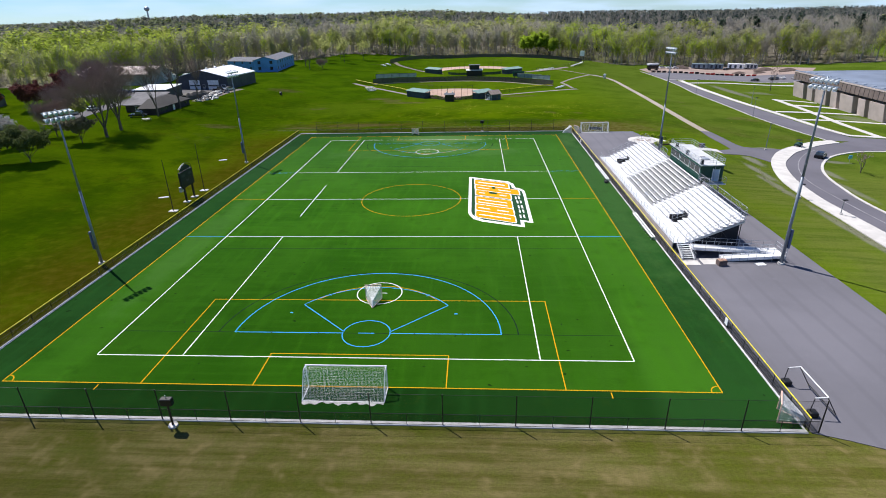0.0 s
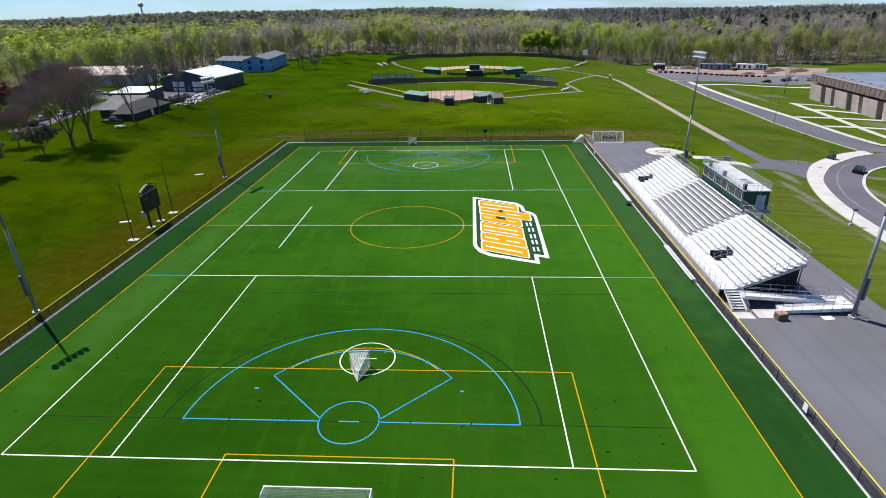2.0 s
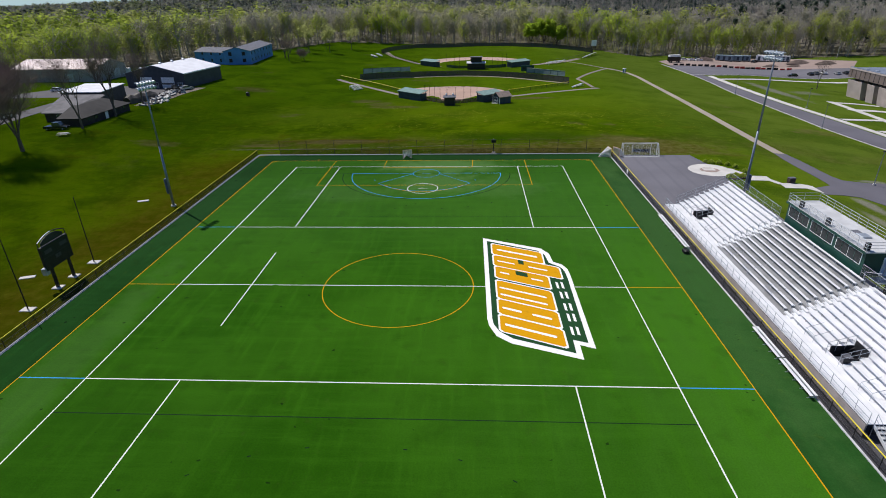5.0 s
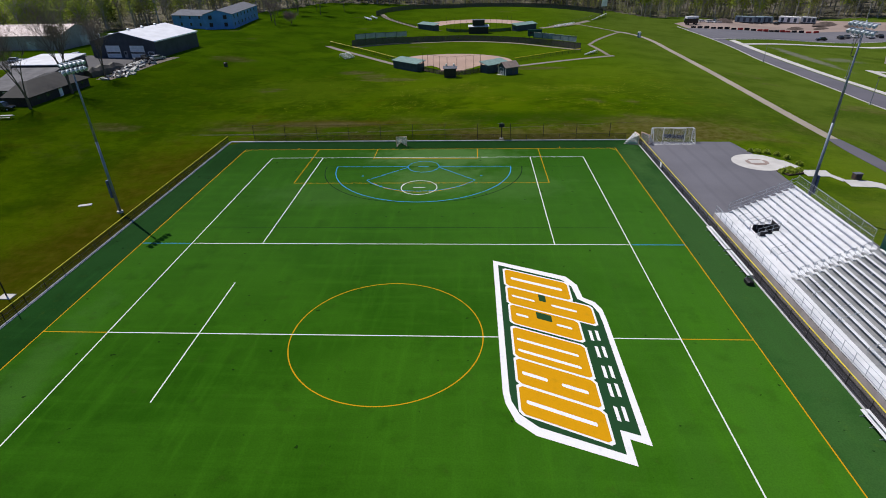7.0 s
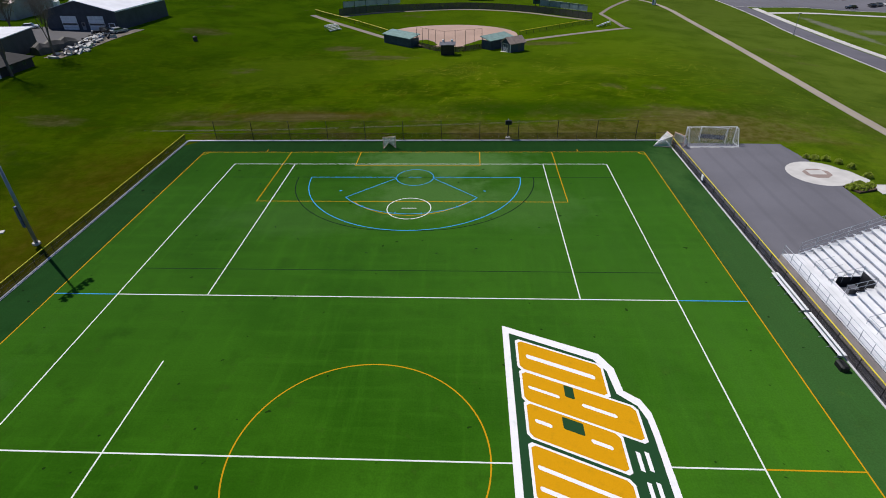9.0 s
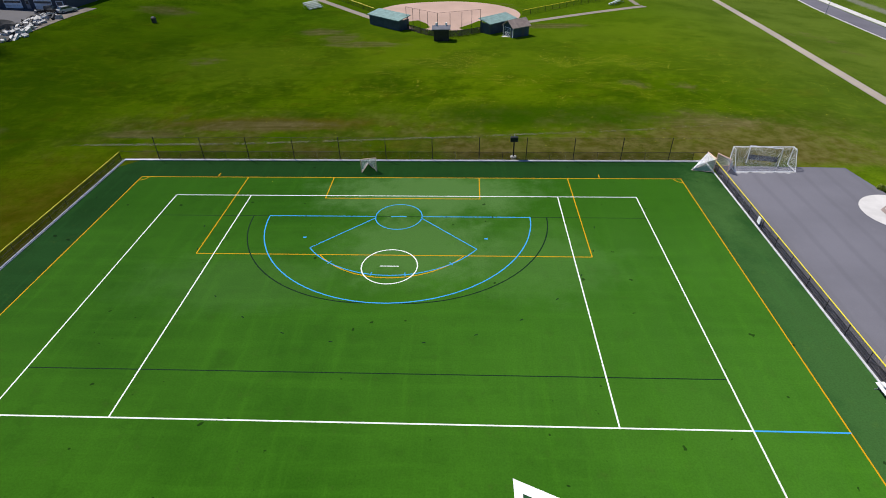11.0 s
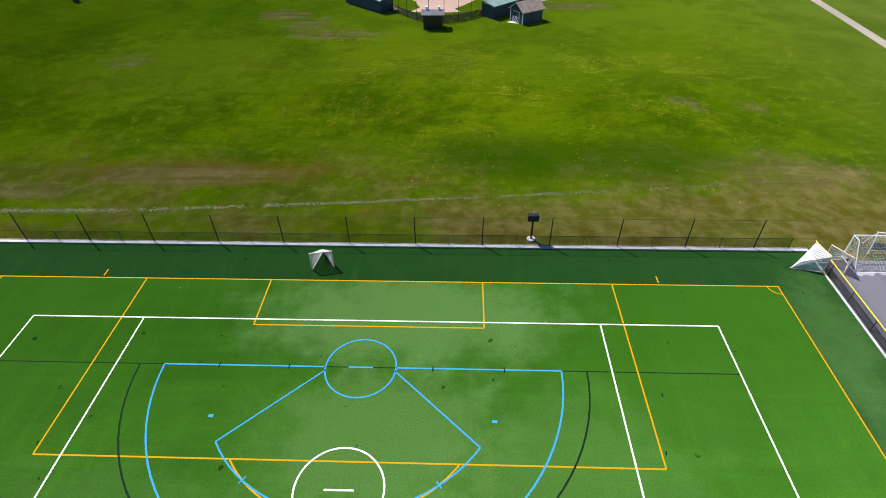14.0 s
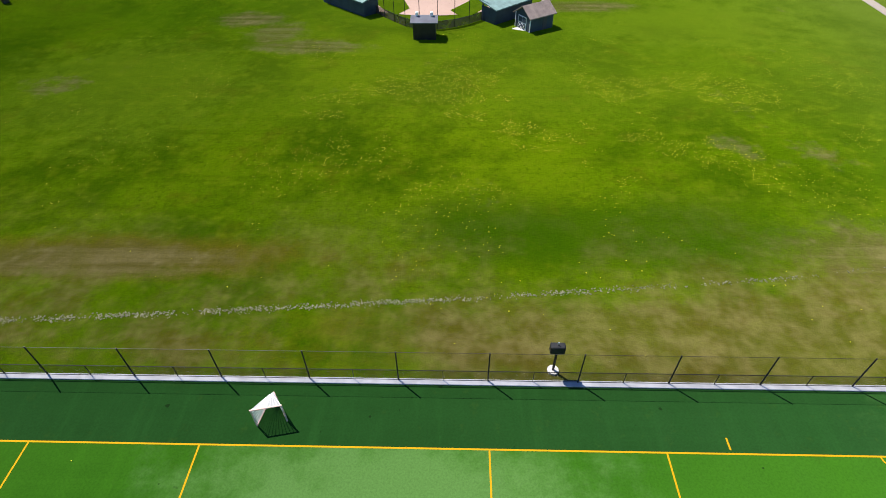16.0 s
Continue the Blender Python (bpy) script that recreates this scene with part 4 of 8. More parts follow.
def lacrosse_goal(at, turn, label):
    """A six-foot square mouth with a pointed net behind."""
    g = thing("lacrosse_goal", at, label, "goal", "lacrosse goals", turn=turn)
    r = 0.055
    for x in (-0.95, 0.95):
        part("goalpost", Shape().rod((x, 0, 0), (x, 0, 1.85), r, r, 8), ORANGE_PAINT, g)
        part("ground_bar", Shape().rod((x, 0, 0.04), (0, -2.35, 0.04), 0.04, 0.04, 6), ORANGE_PAINT, g)
    part("crossbar", Shape().rod((-1.0, 0, 1.85), (1.0, 0, 1.85), r, r, 8), ORANGE_PAINT, g)
    tip = (0, -2.3, 0.06)
    s = Shape().add([(-0.95, 0, 1.83), (0.95, 0, 1.83), (0.1, -1.7, 0.75), (-0.1, -1.7, 0.75), tip, (-0.95, -0.02, 0.06), (0.95, -0.02, 0.06)],
                    [(0, 1, 2, 3), (3, 2, 4), (0, 3, 4, 5), (1, 6, 4, 2)])
    part("net", s, WHITE_NET, g, "white mesh net drawn to a point")
    cords = Shape()
    for i in range(9):
        x = -0.95 + 1.9 * i / 8
        cords.rod((x, 0, 1.83), (x * 0.1, -1.7, 0.75), 0.02, 0.02, 4, False)
        cords.rod((x * 0.1, -1.7, 0.75), tip, 0.012, 0.012, 4, False)
    for q in (-1, 1):
        for i in range(6):
            cords.rod((q * 0.95, 0, 0.3 * i), (q * 0.1 * (i / 6), -1.7 - 0.6 * (1 - i / 6), 0.1 + 0.6 * i / 6), 0.014, 0.014, 4, False)
    part("net_cord", cords, WHITE_PAINT, g, "white net cords")


lacrosse_goal((-0.45, -38.0, 0.012), 4, "orange-framed lacrosse goal with white net in the crease")
lacrosse_goal((-4.9, 56.4, 0.0), 192, "orange-framed lacrosse goal with white net before the far fence")
lacrosse_goal((38.35, 57.6, 0.0), -80, "lacrosse goal with white net backed against the fence corner")
lacrosse_goal((39.75, 57.3, 0.05), 120, "lacrosse goal with white net on the asphalt behind the fence")
lacrosse_goal((37.3, -57.75, 0.0), 63, "lacrosse goal with white net in the front corner")


def folded_goal():
    g = thing("folding_goal", (41.0, -55.6, 0.05), "white-edged folding goal frame standing on the asphalt", "goal")
    for y in (-2.1, 2.1):
        part("side_frame", Shape().pipe([(-1.15, y, 0.05), (-1.0, y, 1.75), (0.0, y, 1.85), (1.1, y, 0.05)], 0.04), DARK_STEEL, g)
        part("top_tube", Shape().rod((-1.0, y, 1.78), (0.05, y, 1.88), 0.05), WHITE_PAINT, g)
        part("weight", Shape().soft_box(-1.2, -0.5, y - 0.35, y + 0.35, 0.0, 0.45, 0.05), BLACK, g, "black ballast block")
    part("crossbar", Shape().rod((0.05, -2.1, 1.88), (0.05, 2.1, 1.88), 0.055), WHITE_PAINT, g)
    part("ground_bar", Shape().rod((1.1, -2.1, 0.05), (1.1, 2.1, 0.05), 0.045), DARK_STEEL, g)
    part("back_net", Shape().add([(0.05, -2.1, 1.85), (0.05, 2.1, 1.85), (1.1, 2.1, 0.06), (1.1, -2.1, 0.06)], [(0, 1, 2, 3)]), NETTING, g, "black net")


folded_goal()


# ---- asphalt apron beside the pitch ----
apron = Shape().prism([(39.0, -59.8), (41.5, -60.6), (45.5, -62.2), (57.5, -70.0), (57.2, -40.0), (57.0, -10.0), (56.4, 34.0), (56.6, 50.9), (55.4, 57.9), (39.0, 58.4)], -0.3, 0.05)
solid("asphalt_apron", apron, ASPHALT, "grey weathered asphalt apron behind the bleachers", "asphalt", "structure")
disc = Shape().prism([(55.5 + 4.0 * math.cos(radians(9 * i)), 47.1 + 4.0 * math.sin(radians(9 * i))) for i in range(40)], -0.2, 0.07)
solid("concrete_disc", disc, CONCRETE, "round pale concrete plaza", "paving", "structure")
inlay = Shape().prism([(55.4 + 1.9 * math.cos(radians(45 * i + 22)), 47.1 + 1.6 * math.sin(radians(45 * i + 22))) for i in range(8)], 0.0, 0.078)
solid("paving_inlay", inlay, REDDIRT, "brown octagonal paving inlay", "paving", "structure")
solid("inlay_centre", Shape().prism([(54.3, 46.7), (56.5, 46.7), (56.5, 48.1), (54.3, 48.1)], 0.0, 0.084), CONCRETE, "pale centre of the paving inlay", "paving", "structure")
solid("concrete_walk", between([(58.2, 49.3), (60.3, 48.6), (61.6, 45.6)], [(56.9, 44.0), (58.8, 44.6), (60.8, 43.9)], 0.05, 10, 2), CONCRETE, "pale concrete neck of the plaza", "path", "structure")
solid("concrete_slab", between([(60.6, 44.1), (62.8, 44.3), (65.1, 44.5)], [(60.6, 41.3), (62.8, 41.5), (64.9, 41.7)], 0.05, 8, 2), CONCRETE, "pale concrete slab beside the lawn", "path", "structure")
solid("concrete_slab", between([(65.4, 40.5), (67.4, 40.7), (69.4, 40.9), (71.2, 40.0)], [(65.1, 37.7), (67.3, 37.9), (69.5, 38.2), (71.2, 36.0)], 0.066, 8, 2), CONCRETE, "pale concrete slab joining the asphalt path", "path", "structure")
solid("slab_link", along([(64.4, 42.6), (65.6, 40.0)], 1.2, 0.045), CONCRETE, "narrow pale concrete link between slabs", "path", "structure")
bin_stand = thing("waste_enclosure", (68.0, 41.3, lay(68.0, 41.3)), "brown waste enclosure standing by the slab", "bin", turn=8)
part("body", Shape().soft_box(-0.6, 0.6, -0.4, 0.4, 0.0, 0.95, 0.05), BROWN, bin_stand)
part("lid", Shape().box(-0.64, 0.64, -0.43, 0.43, 0.955, 1.02), GREY_ROOF, bin_stand)
part("front_panel", Shape().box(-0.45, 0.45, -0.425, -0.403, 0.25, 0.8), RECESS, bin_stand, "dark front panel")


def shrub(x, y, r, h, seed, hue, label):
    """A low bush of stems and small leaves."""
    rnd = random.Random(seed)
    b = thing("shrub", (x, y, lay(x, y)), label, "shrub", "shrubs by the plaza")
    stems, leaves = Shape(), Shape()
    for i in range(9):
        a = rnd.uniform(0, 6.28)
        stems.rod((0, 0, -0.05), (r * 0.8 * math.cos(a), r * 0.8 * math.sin(a), h * rnd.uniform(0.5, 0.9)), 0.03, 0.01, 4)
    for i in range(140):
        a, q = rnd.uniform(0, 6.28), r * math.sqrt(rnd.random())
        c = Vector((q * math.cos(a), q * math.sin(a), h * rnd.uniform(0.15, 1.0) * (1.1 - 0.6 * q / r)))
        u = Vector((rnd.gauss(0, 1), rnd.gauss(0, 1), rnd.gauss(0, 1))).normalized() * 0.16
        v = u.orthogonal().normalized() * 0.13
        leaves.add([c - u - v, c + u - v, c + u + v, c - u + v], [(0, 1, 2, 3)])
    part("stems", stems, BARK, b)
    ob = part("foliage", leaves, LEAF, b)
    at = ob.data.attributes.new("hue", "FLOAT", "POINT")
    at.data.foreach_set("value", np.full(len(ob.data.vertices), hue))


bed = Shape().prism([(56.6, 43.2), (57.6, 41.2), (60.4, 42.2), (60.5, 43.6)], -0.15, 0.09)
solid("planting_bed", bed, MULCH, "dark mulched planting bed", "bed", "structure")
for k, (x, y, r) in enumerate(((57.4, 42.6, 0.8), (58.3, 42.4, 0.9), (59.3, 42.8, 0.9), (60.1, 43.2, 0.7), (58.9, 43.5, 0.7), (61.9, 46.6, 0.6), (56.6, 52.5, 0.5), (57.8, 52.4, 0.6), (59.2, 52.1, 0.6), (60.5, 51.2, 0.5), (61.4, 49.6, 0.5))):
    shrub(x, y, r * 0.85, 0.75, 40 + k, 0.58, "yellowish low shrub in the mulch by the plaza")


# ---- bleachers ----
B0, B1 = -24.0, 24.4                   # ends along y
ROWS_N, RUN, RISE, DECK_Z, FRONT = 11, 0.68, 0.335, 1.42, 41.15
AISLES = (-8.3, 8.6)
PORTALS = ((-16.8, -14.9), (17.2, 19.1))


def build_bleachers():
    st = thing("bleachers", (0, 0, 0.05), "long white aluminium bleachers with eleven rows of benches", "bleachers")
    bracket = Shape().box(0, 0.09, -0.03, 0.03, 0, 0.378).mesh("seat_bracket", ALU_SHADE)
    part("walkway", Shape().box(39.5, FRONT, B0, B1, DECK_Z - 0.07, DECK_Z), ALU, st, "white aluminium walkway deck")
    spans = [(B0, AISLES[0] - 0.65), (AISLES[0] + 0.65, AISLES[1] - 0.65), (AISLES[1] + 0.65, B1)]
    for i in range(ROWS_N):
        x, z = FRONT + RUN * i, DECK_Z + RISE * i
        for k, (a, b) in enumerate(((B0, AISLES[0]), (AISLES[0], AISLES[1]), (AISLES[1], B1))):
            pieces = [(a, b)]
            for p0, p1 in PORTALS:
                if i in (1, 2, 3) and a < p0 < b:
                    pieces = [(a, p0), (p1, b)]
            for c, d in pieces:
                # middle boards carry the benches' shade in their colour
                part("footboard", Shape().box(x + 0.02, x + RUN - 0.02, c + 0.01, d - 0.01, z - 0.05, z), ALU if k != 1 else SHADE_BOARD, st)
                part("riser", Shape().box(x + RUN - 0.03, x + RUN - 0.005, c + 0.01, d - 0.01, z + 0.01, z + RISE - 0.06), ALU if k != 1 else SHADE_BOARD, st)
        for k, (a, b) in enumerate(spans):
            gaps = [(p0 - 0.3, p1 + 0.3) for p0, p1 in PORTALS if a < p0 < b] if i in (0, 1, 2, 3) else []
            edges = [a] + [e for g in sorted(gaps) for e in g] + [b]
            for c, d in zip(edges[::2], edges[1::2]):
                if d - c < 0.8:
                    continue
                seat_x = x + RUN - 0.30
                part("bench_plank", Shape().soft_box(seat_x, seat_x + 0.27, c + 0.05, d - 0.05, z + 0.38, z + 0.43, 0.012), ALU, st, "white bench plank")
                for q in np.arange(c + 0.4, d - 0.1, 4.2):
                    ob = new("seat_bracket", bracket)
                    ob.parent, ob.location = st, (seat_x + 0.08, q, z)
    for c in AISLES:
        for i in range(ROWS_N - 1):
            x, z = FRONT + RUN * i, DECK_Z + RISE * i
            part("aisle_step", Shape().box(x + RUN * 0.5, x + RUN - 0.04, c - 0.6, c + 0.6, z, z + RISE * 0.5), ALU, st)
        for i in (1, 3, 5, 7, 9):
            x, z = FRONT + RUN * i, DECK_Z + RISE * i
            rail = Shape().pipe([(x, c, z), (x, c, z + 0.9), (x + RUN * 1.1, c, z + 0.9 + RISE), (x + RUN * 1.1, c, z + RISE)], 0.022)
            part("aisle_handrail", rail, GALV, st, "grey aisle handrail")
    for c in (-20.6, -12.4, -4.2, 1.2, 5.4, 12.8, 21.2):
        x, z = FRONT + 0.25, DECK_Z
        loop = Shape().pipe([(x + 1.5, c - 0.7, z + 1.35), (x, c - 0.7, z + 0.75), (x, c + 0.7, z + 0.75), (x + 1.5, c + 0.7, z + 1.35)], 0.025)
        for dx, dy, up in ((0.0, -0.7, 0.75), (0.0, 0.7, 0.75)):
            loop.rod((x + dx, c + dy, z), (x + dx, c + dy, z + up), 0.022)
        part("seat_rail", loop, GALV, st, "grey rail round a wheelchair bay")
    # portals cut into the lower rows, with rails round them
    for p0, p1 in PORTALS:
        x0, x1, z = FRONT + RUN, FRONT + 4 * RUN, DECK_Z + RISE
        part("portal_floor", Shape().box(x0, x1, p0, p1, z - 0.7, z - 0.62), DARK_STEEL, st, "dark stair opening")
        part("portal_side", Shape().box(x0, x1, p0 - 0.03, p0, z - 0.65, z + 0.55).box(x0, x1, p1, p1 + 0.03, z - 0.65, z + 0.55).box(x1, x1 + 0.03, p0, p1, z - 0.65, z + 1.2), DARK_STEEL, st)
        r = Shape()
        for h in (0.45, 0.95):
            r.pipe([(x0 - 0.3, p0, z + h), (x1, p0, z + 2.4 * RISE + h), (x1, p1, z + 2.4 * RISE + h), (x0 - 0.3, p1, z + h)], 0.024)
        for y in (p0, p1):
            for k in range(4):
                x = x0 - 0.3 + (x1 - x0 + 0.3) * k / 3
                zz = z + 2.4 * RISE * k / 3
                r.rod((x, y, zz - 0.3), (x, y, zz + 0.95), 0.024)
        part("portal_rail", r, GALV, st, "grey portal guard rail")
        part("portal_stair", Shape().box(x0 + 0.2, x0 + 0.9, p0 + 0.3, p1 - 0.3, z - 0.62, z - 0.35).box(x0 + 0.9, x0 + 1.6, p0 + 0.3, p1 - 0.3, z - 0.62, z - 0.1), GREY_ROOF, st)
    # guard rails
    posts, link = Shape(), Shape()
    for y in np.arange(B0, B1 + 0.01, 1.61):
        posts.rod((39.53, y, DECK_Z - 0.6), (39.53, y, DECK_Z + 1.07), 0.028)
    for h in (0.1, 0.55, 1.07):
        posts.rod((39.53, B0, DECK_Z + h), (39.53, B1, DECK_Z + h), 0.024)
    part("front_rail", posts, GALV, st, "grey pipe guard rail along the walkway")
    part("front_skirt", Shape().box(39.44, 39.48, B0, B1, 0.15, DECK_Z - 0.12), SKIRT, st, "pale pinkish-grey skirt board under the walkway")
    top_x, top_z = FRONT + RUN * ROWS_N, DECK_Z + RISE * (ROWS_N - 1)
    for a, b in ((B0, -6.6), (9.6, B1)):
        r = Shape()
        for y in np.linspace(a, b, 8):
            r.rod((top_x + 0.04, y, top_z - 0.1), (top_x + 0.04, y, top_z + 1.75), 0.014)
        for h in (0.1, 0.9, 1.75):
            r.rod((top_x + 0.04, a, top_z + h), (top_x + 0.04, b, top_z + h), 0.02)
        part("back_rail", r, GALV, st, "grey pipe rail behind the top row")
        part("back_mesh", Shape().box(top_x + 0.035, top_x + 0.045, a, b, top_z + 0.1, top_z + 1.72), GALV_LINK, st)
    for y in (B0, B1):
        r = Shape()
        for i in range(0, ROWS_N + 1, 2):
            x, z = FRONT + RUN * i, DECK_Z + RISE * min(i, ROWS_N - 1)
            r.rod((x, y, z - 0.2), (x, y, z + 1.35), 0.028)
        for h in (0.35, 0.85, 1.35):
            r.rod((FRONT, y, DECK_Z + h), (top_x, y, top_z + h + 0.1), 0.026)
        part("end_rail", r, GALV, st, "grey sloping end rail")
        part("end_mesh", Shape().add([(FRONT, y, DECK_Z + 0.1), (top_x, y, top_z + 0.2), (top_x, y, top_z + 1.4), (FRONT, y, DECK_Z + 1.33)], [(0, 1, 2, 3)]), GALV_LINK, st)
        part("stringer_cover", Shape().add([(FRONT - 0.1, y + s, DECK_Z - d) for s in (-0.04, 0.04) for d in (0.05, 0.4)] + [(top_x, y + s, top_z - d) for s in (-0.04, 0.04) for d in (0.05, 0.4)],
                                          [(0, 1, 5, 4), (2, 6, 7, 3), (0, 4, 6, 2), (1, 3, 7, 5), (4, 5, 7, 6), (0, 2, 3, 1)]), GALV, st, "grey sloping end beam")
    screen = surf("dark navy wind screen", (0.012, 0.014, 0.022), 0.3, 0.6, 6, 0.8)
    for y in (B0 + 0.5, B1 - 0.55):
        q = [(41.3, 0.05), (48.3, 0.05), (48.3, 4.3), (41.3, 1.0)]
        part("end_screen", Shape().add([(px, y, pz) for px, pz in q] + [(px, y + 0.05, pz) for px, pz in q], [(0, 1, 2, 3), (7, 6, 5, 4), (0, 4, 5, 1), (1, 5, 6, 2), (2, 6, 7, 3), (3, 7, 4, 0)]), screen, st, "dark screen under the seating")
    # steel frames below
    for y in np.linspace(B0 + 0.3, B1 - 0.3, 12):
        fr = Shape()
        fr.rod((FRONT - 0.1, y, DECK_Z - 0.62), (top_x, y, top_z - 0.36), 0.09, 0.09, 4)
        for x in (40.2, 43.2, 46.0, 48.4):
            zt = DECK_Z - 0.60 + max(0, x - FRONT) * (top_z - DECK_Z) / (top_x - FRONT)
            fr.rod((x, y, 0.0), (x, y, zt), 0.06, 0.06, 6)
        fr.rod((43.2, y, 0.2), (46.0, y, 3.0), 0.04).rod((48.4, y, 0.2), (46.0, y, 3.0), 0.04).rod((40.2, y, 0.15), (48.4, y, 0.15), 0.05)
        part("steel_frame", fr, DARK_STEEL, st, "dark steel support frame")


build_bleachers()


def build_stairs_and_ramp():
    sr = thing("access_stairs", (0, 0, 0.05), "grey metal stairs from the bleacher walkway to the asphalt", "stairs")
    for k in range(7):
        z = DECK_Z - (k + 1) * DECK_Z / 8
        part("tread", Shape().box(40.1, 41.6, B0 - 0.34 * (k + 1), B0 - 0.34 * k, z - 0.05, z), ALU_SHADE, sr)
    for x in (40.05, 41.65):
        part("handrail", Shape().pipe([(x, B0, 0), (x, B0, DECK_Z + 0.95), (x, B0 - 2.6, 1.05), (x, B0 - 2.9, 1.05), (x, B0 - 2.9, 0)], 0.028).rod((x, B0, DECK_Z + 0.5), (x, B0 - 2.6, 0.6), 0.022), GALV, sr)
        part("stringer", Shape().add([(x + s, B0, DECK_Z - d) for s in (-0.03, 0.03) for d in (0.0, 0.3)] + [(x + s, B0 - 2.7, 0.3 - d) for s in (-0.03, 0.03) for d in (0.0, 0.3)],
                                    [(0, 1, 5, 4), (2, 6, 7, 3), (0, 4, 6, 2), (1, 3, 7, 5), (4, 5, 7, 6), (0, 2, 3, 1)]), ALU, sr)
    solid("stair_pad", Shape().soft_box(39.9, 42.0, -28.3, -26.9, -0.1, 0.09, 0.02), CONCRETE, "pale concrete pad at the foot of the stairs", "paving", "structure")
    solid("ramp_pad", Shape().soft_box(42.4, 45.4, -28.1, -26.2, -0.1, 0.085, 0.02), CONCRETE, "pale concrete pad at the foot of the ramp", "paving", "structure")
    rp = thing("access_ramp", (0, 0, 0.05), "white aluminium wheelchair ramp doubling back beside the bleachers", "ramp")

    def slope(name, x0, z0, x1, z1, y0, y1):
        s = Shape().add([(x0, y0, z0), (x1, y0, z1), (x1, y1, z1), (x0, y1, z0), (x0, y0, z0 - 0.42), (x1, y0, z1 - 0.42), (x1, y1, z1 - 0.42), (x0, y1, z0 - 0.42)],
                        [(0, 1, 2, 3), (4, 7, 6, 5), (0, 4, 5, 1), (1, 5, 6, 2), (2, 6, 7, 3), (3, 7, 4, 0)])
        part(name, s, ALU, rp, "white ramp deck")
        for y in (y0, y1):
            r = Shape()
            for k in range(7):
                f = k / 6
                x, z = x0 + (x1 - x0) * f, z0 + (z1 - z0) * f
                r.rod((x, y, z - 0.4), (x, y, z + 1.0), 0.025)
            for h in (0.5, 1.0):
                r.rod((x0, y, z0 + h), (x1, y, z1 + h), 0.026)
            part("ramp_rail", r, GALV, rp, "grey ramp rail")

    slope("upper_run", 41.7, DECK_Z, 51.6, 0.80, -25.6, -24.3)
    slope("lower_run", 51.6, 0.78, 45.2, 0.43, -27.2, -25.8)
    part("landing", Shape().box(51.6, 53.3, -27.2, -24.3, 0.42, 0.80), ALU, rp, "white ramp landing")
    r = Shape()
    for x, y in ((53.3, -27.2), (53.3, -25.7), (53.3, -24.3), (51.6, -24.3), (51.6, -27.2)):
        r.rod((x, y, 0), (x, y, 1.85), 0.03)
    for h in (1.3, 1.82):
        r.pipe([(51.6, -27.2, h), (53.3, -27.2, h), (53.3, -24.3, h), (51.6, -24.3, h)], 0.028)
    part("landing_rail", r, GALV, rp, "grey landing rail")
    cr = thing("crate", (44.6, -28.2, 0.05), "brown cardboard-and-timber crate on the asphalt", "crate", turn=8)
    part("box", Shape().soft_box(-0.55, 0.55, -0.45, 0.45, 0.0, 0.72, 0.03), surf("brown crate board", (0.14, 0.098, 0.088), 0.25, 1.2, 9, 0.85), cr)
    part("flap", Shape().box(-0.5, -0.08, -0.4, 0.4, 0.73, 0.76).box(0.0, 0.5, -0.42, 0.22, 0.73, 0.80), surf("torn cardboard flap", (0.36, 0.22, 0.16), 0.25, 1.5, 9, 0.85), cr)
    solid("loose_panel", Shape().soft_box(-0.6, 0.6, -0.4, 0.4, 0.0, 0.06, 0.01), WHITE_PAINT, "white board lying on the asphalt", "board", at=(49.8, -28.0, 0.05), turn=10)


build_stairs_and_ramp()


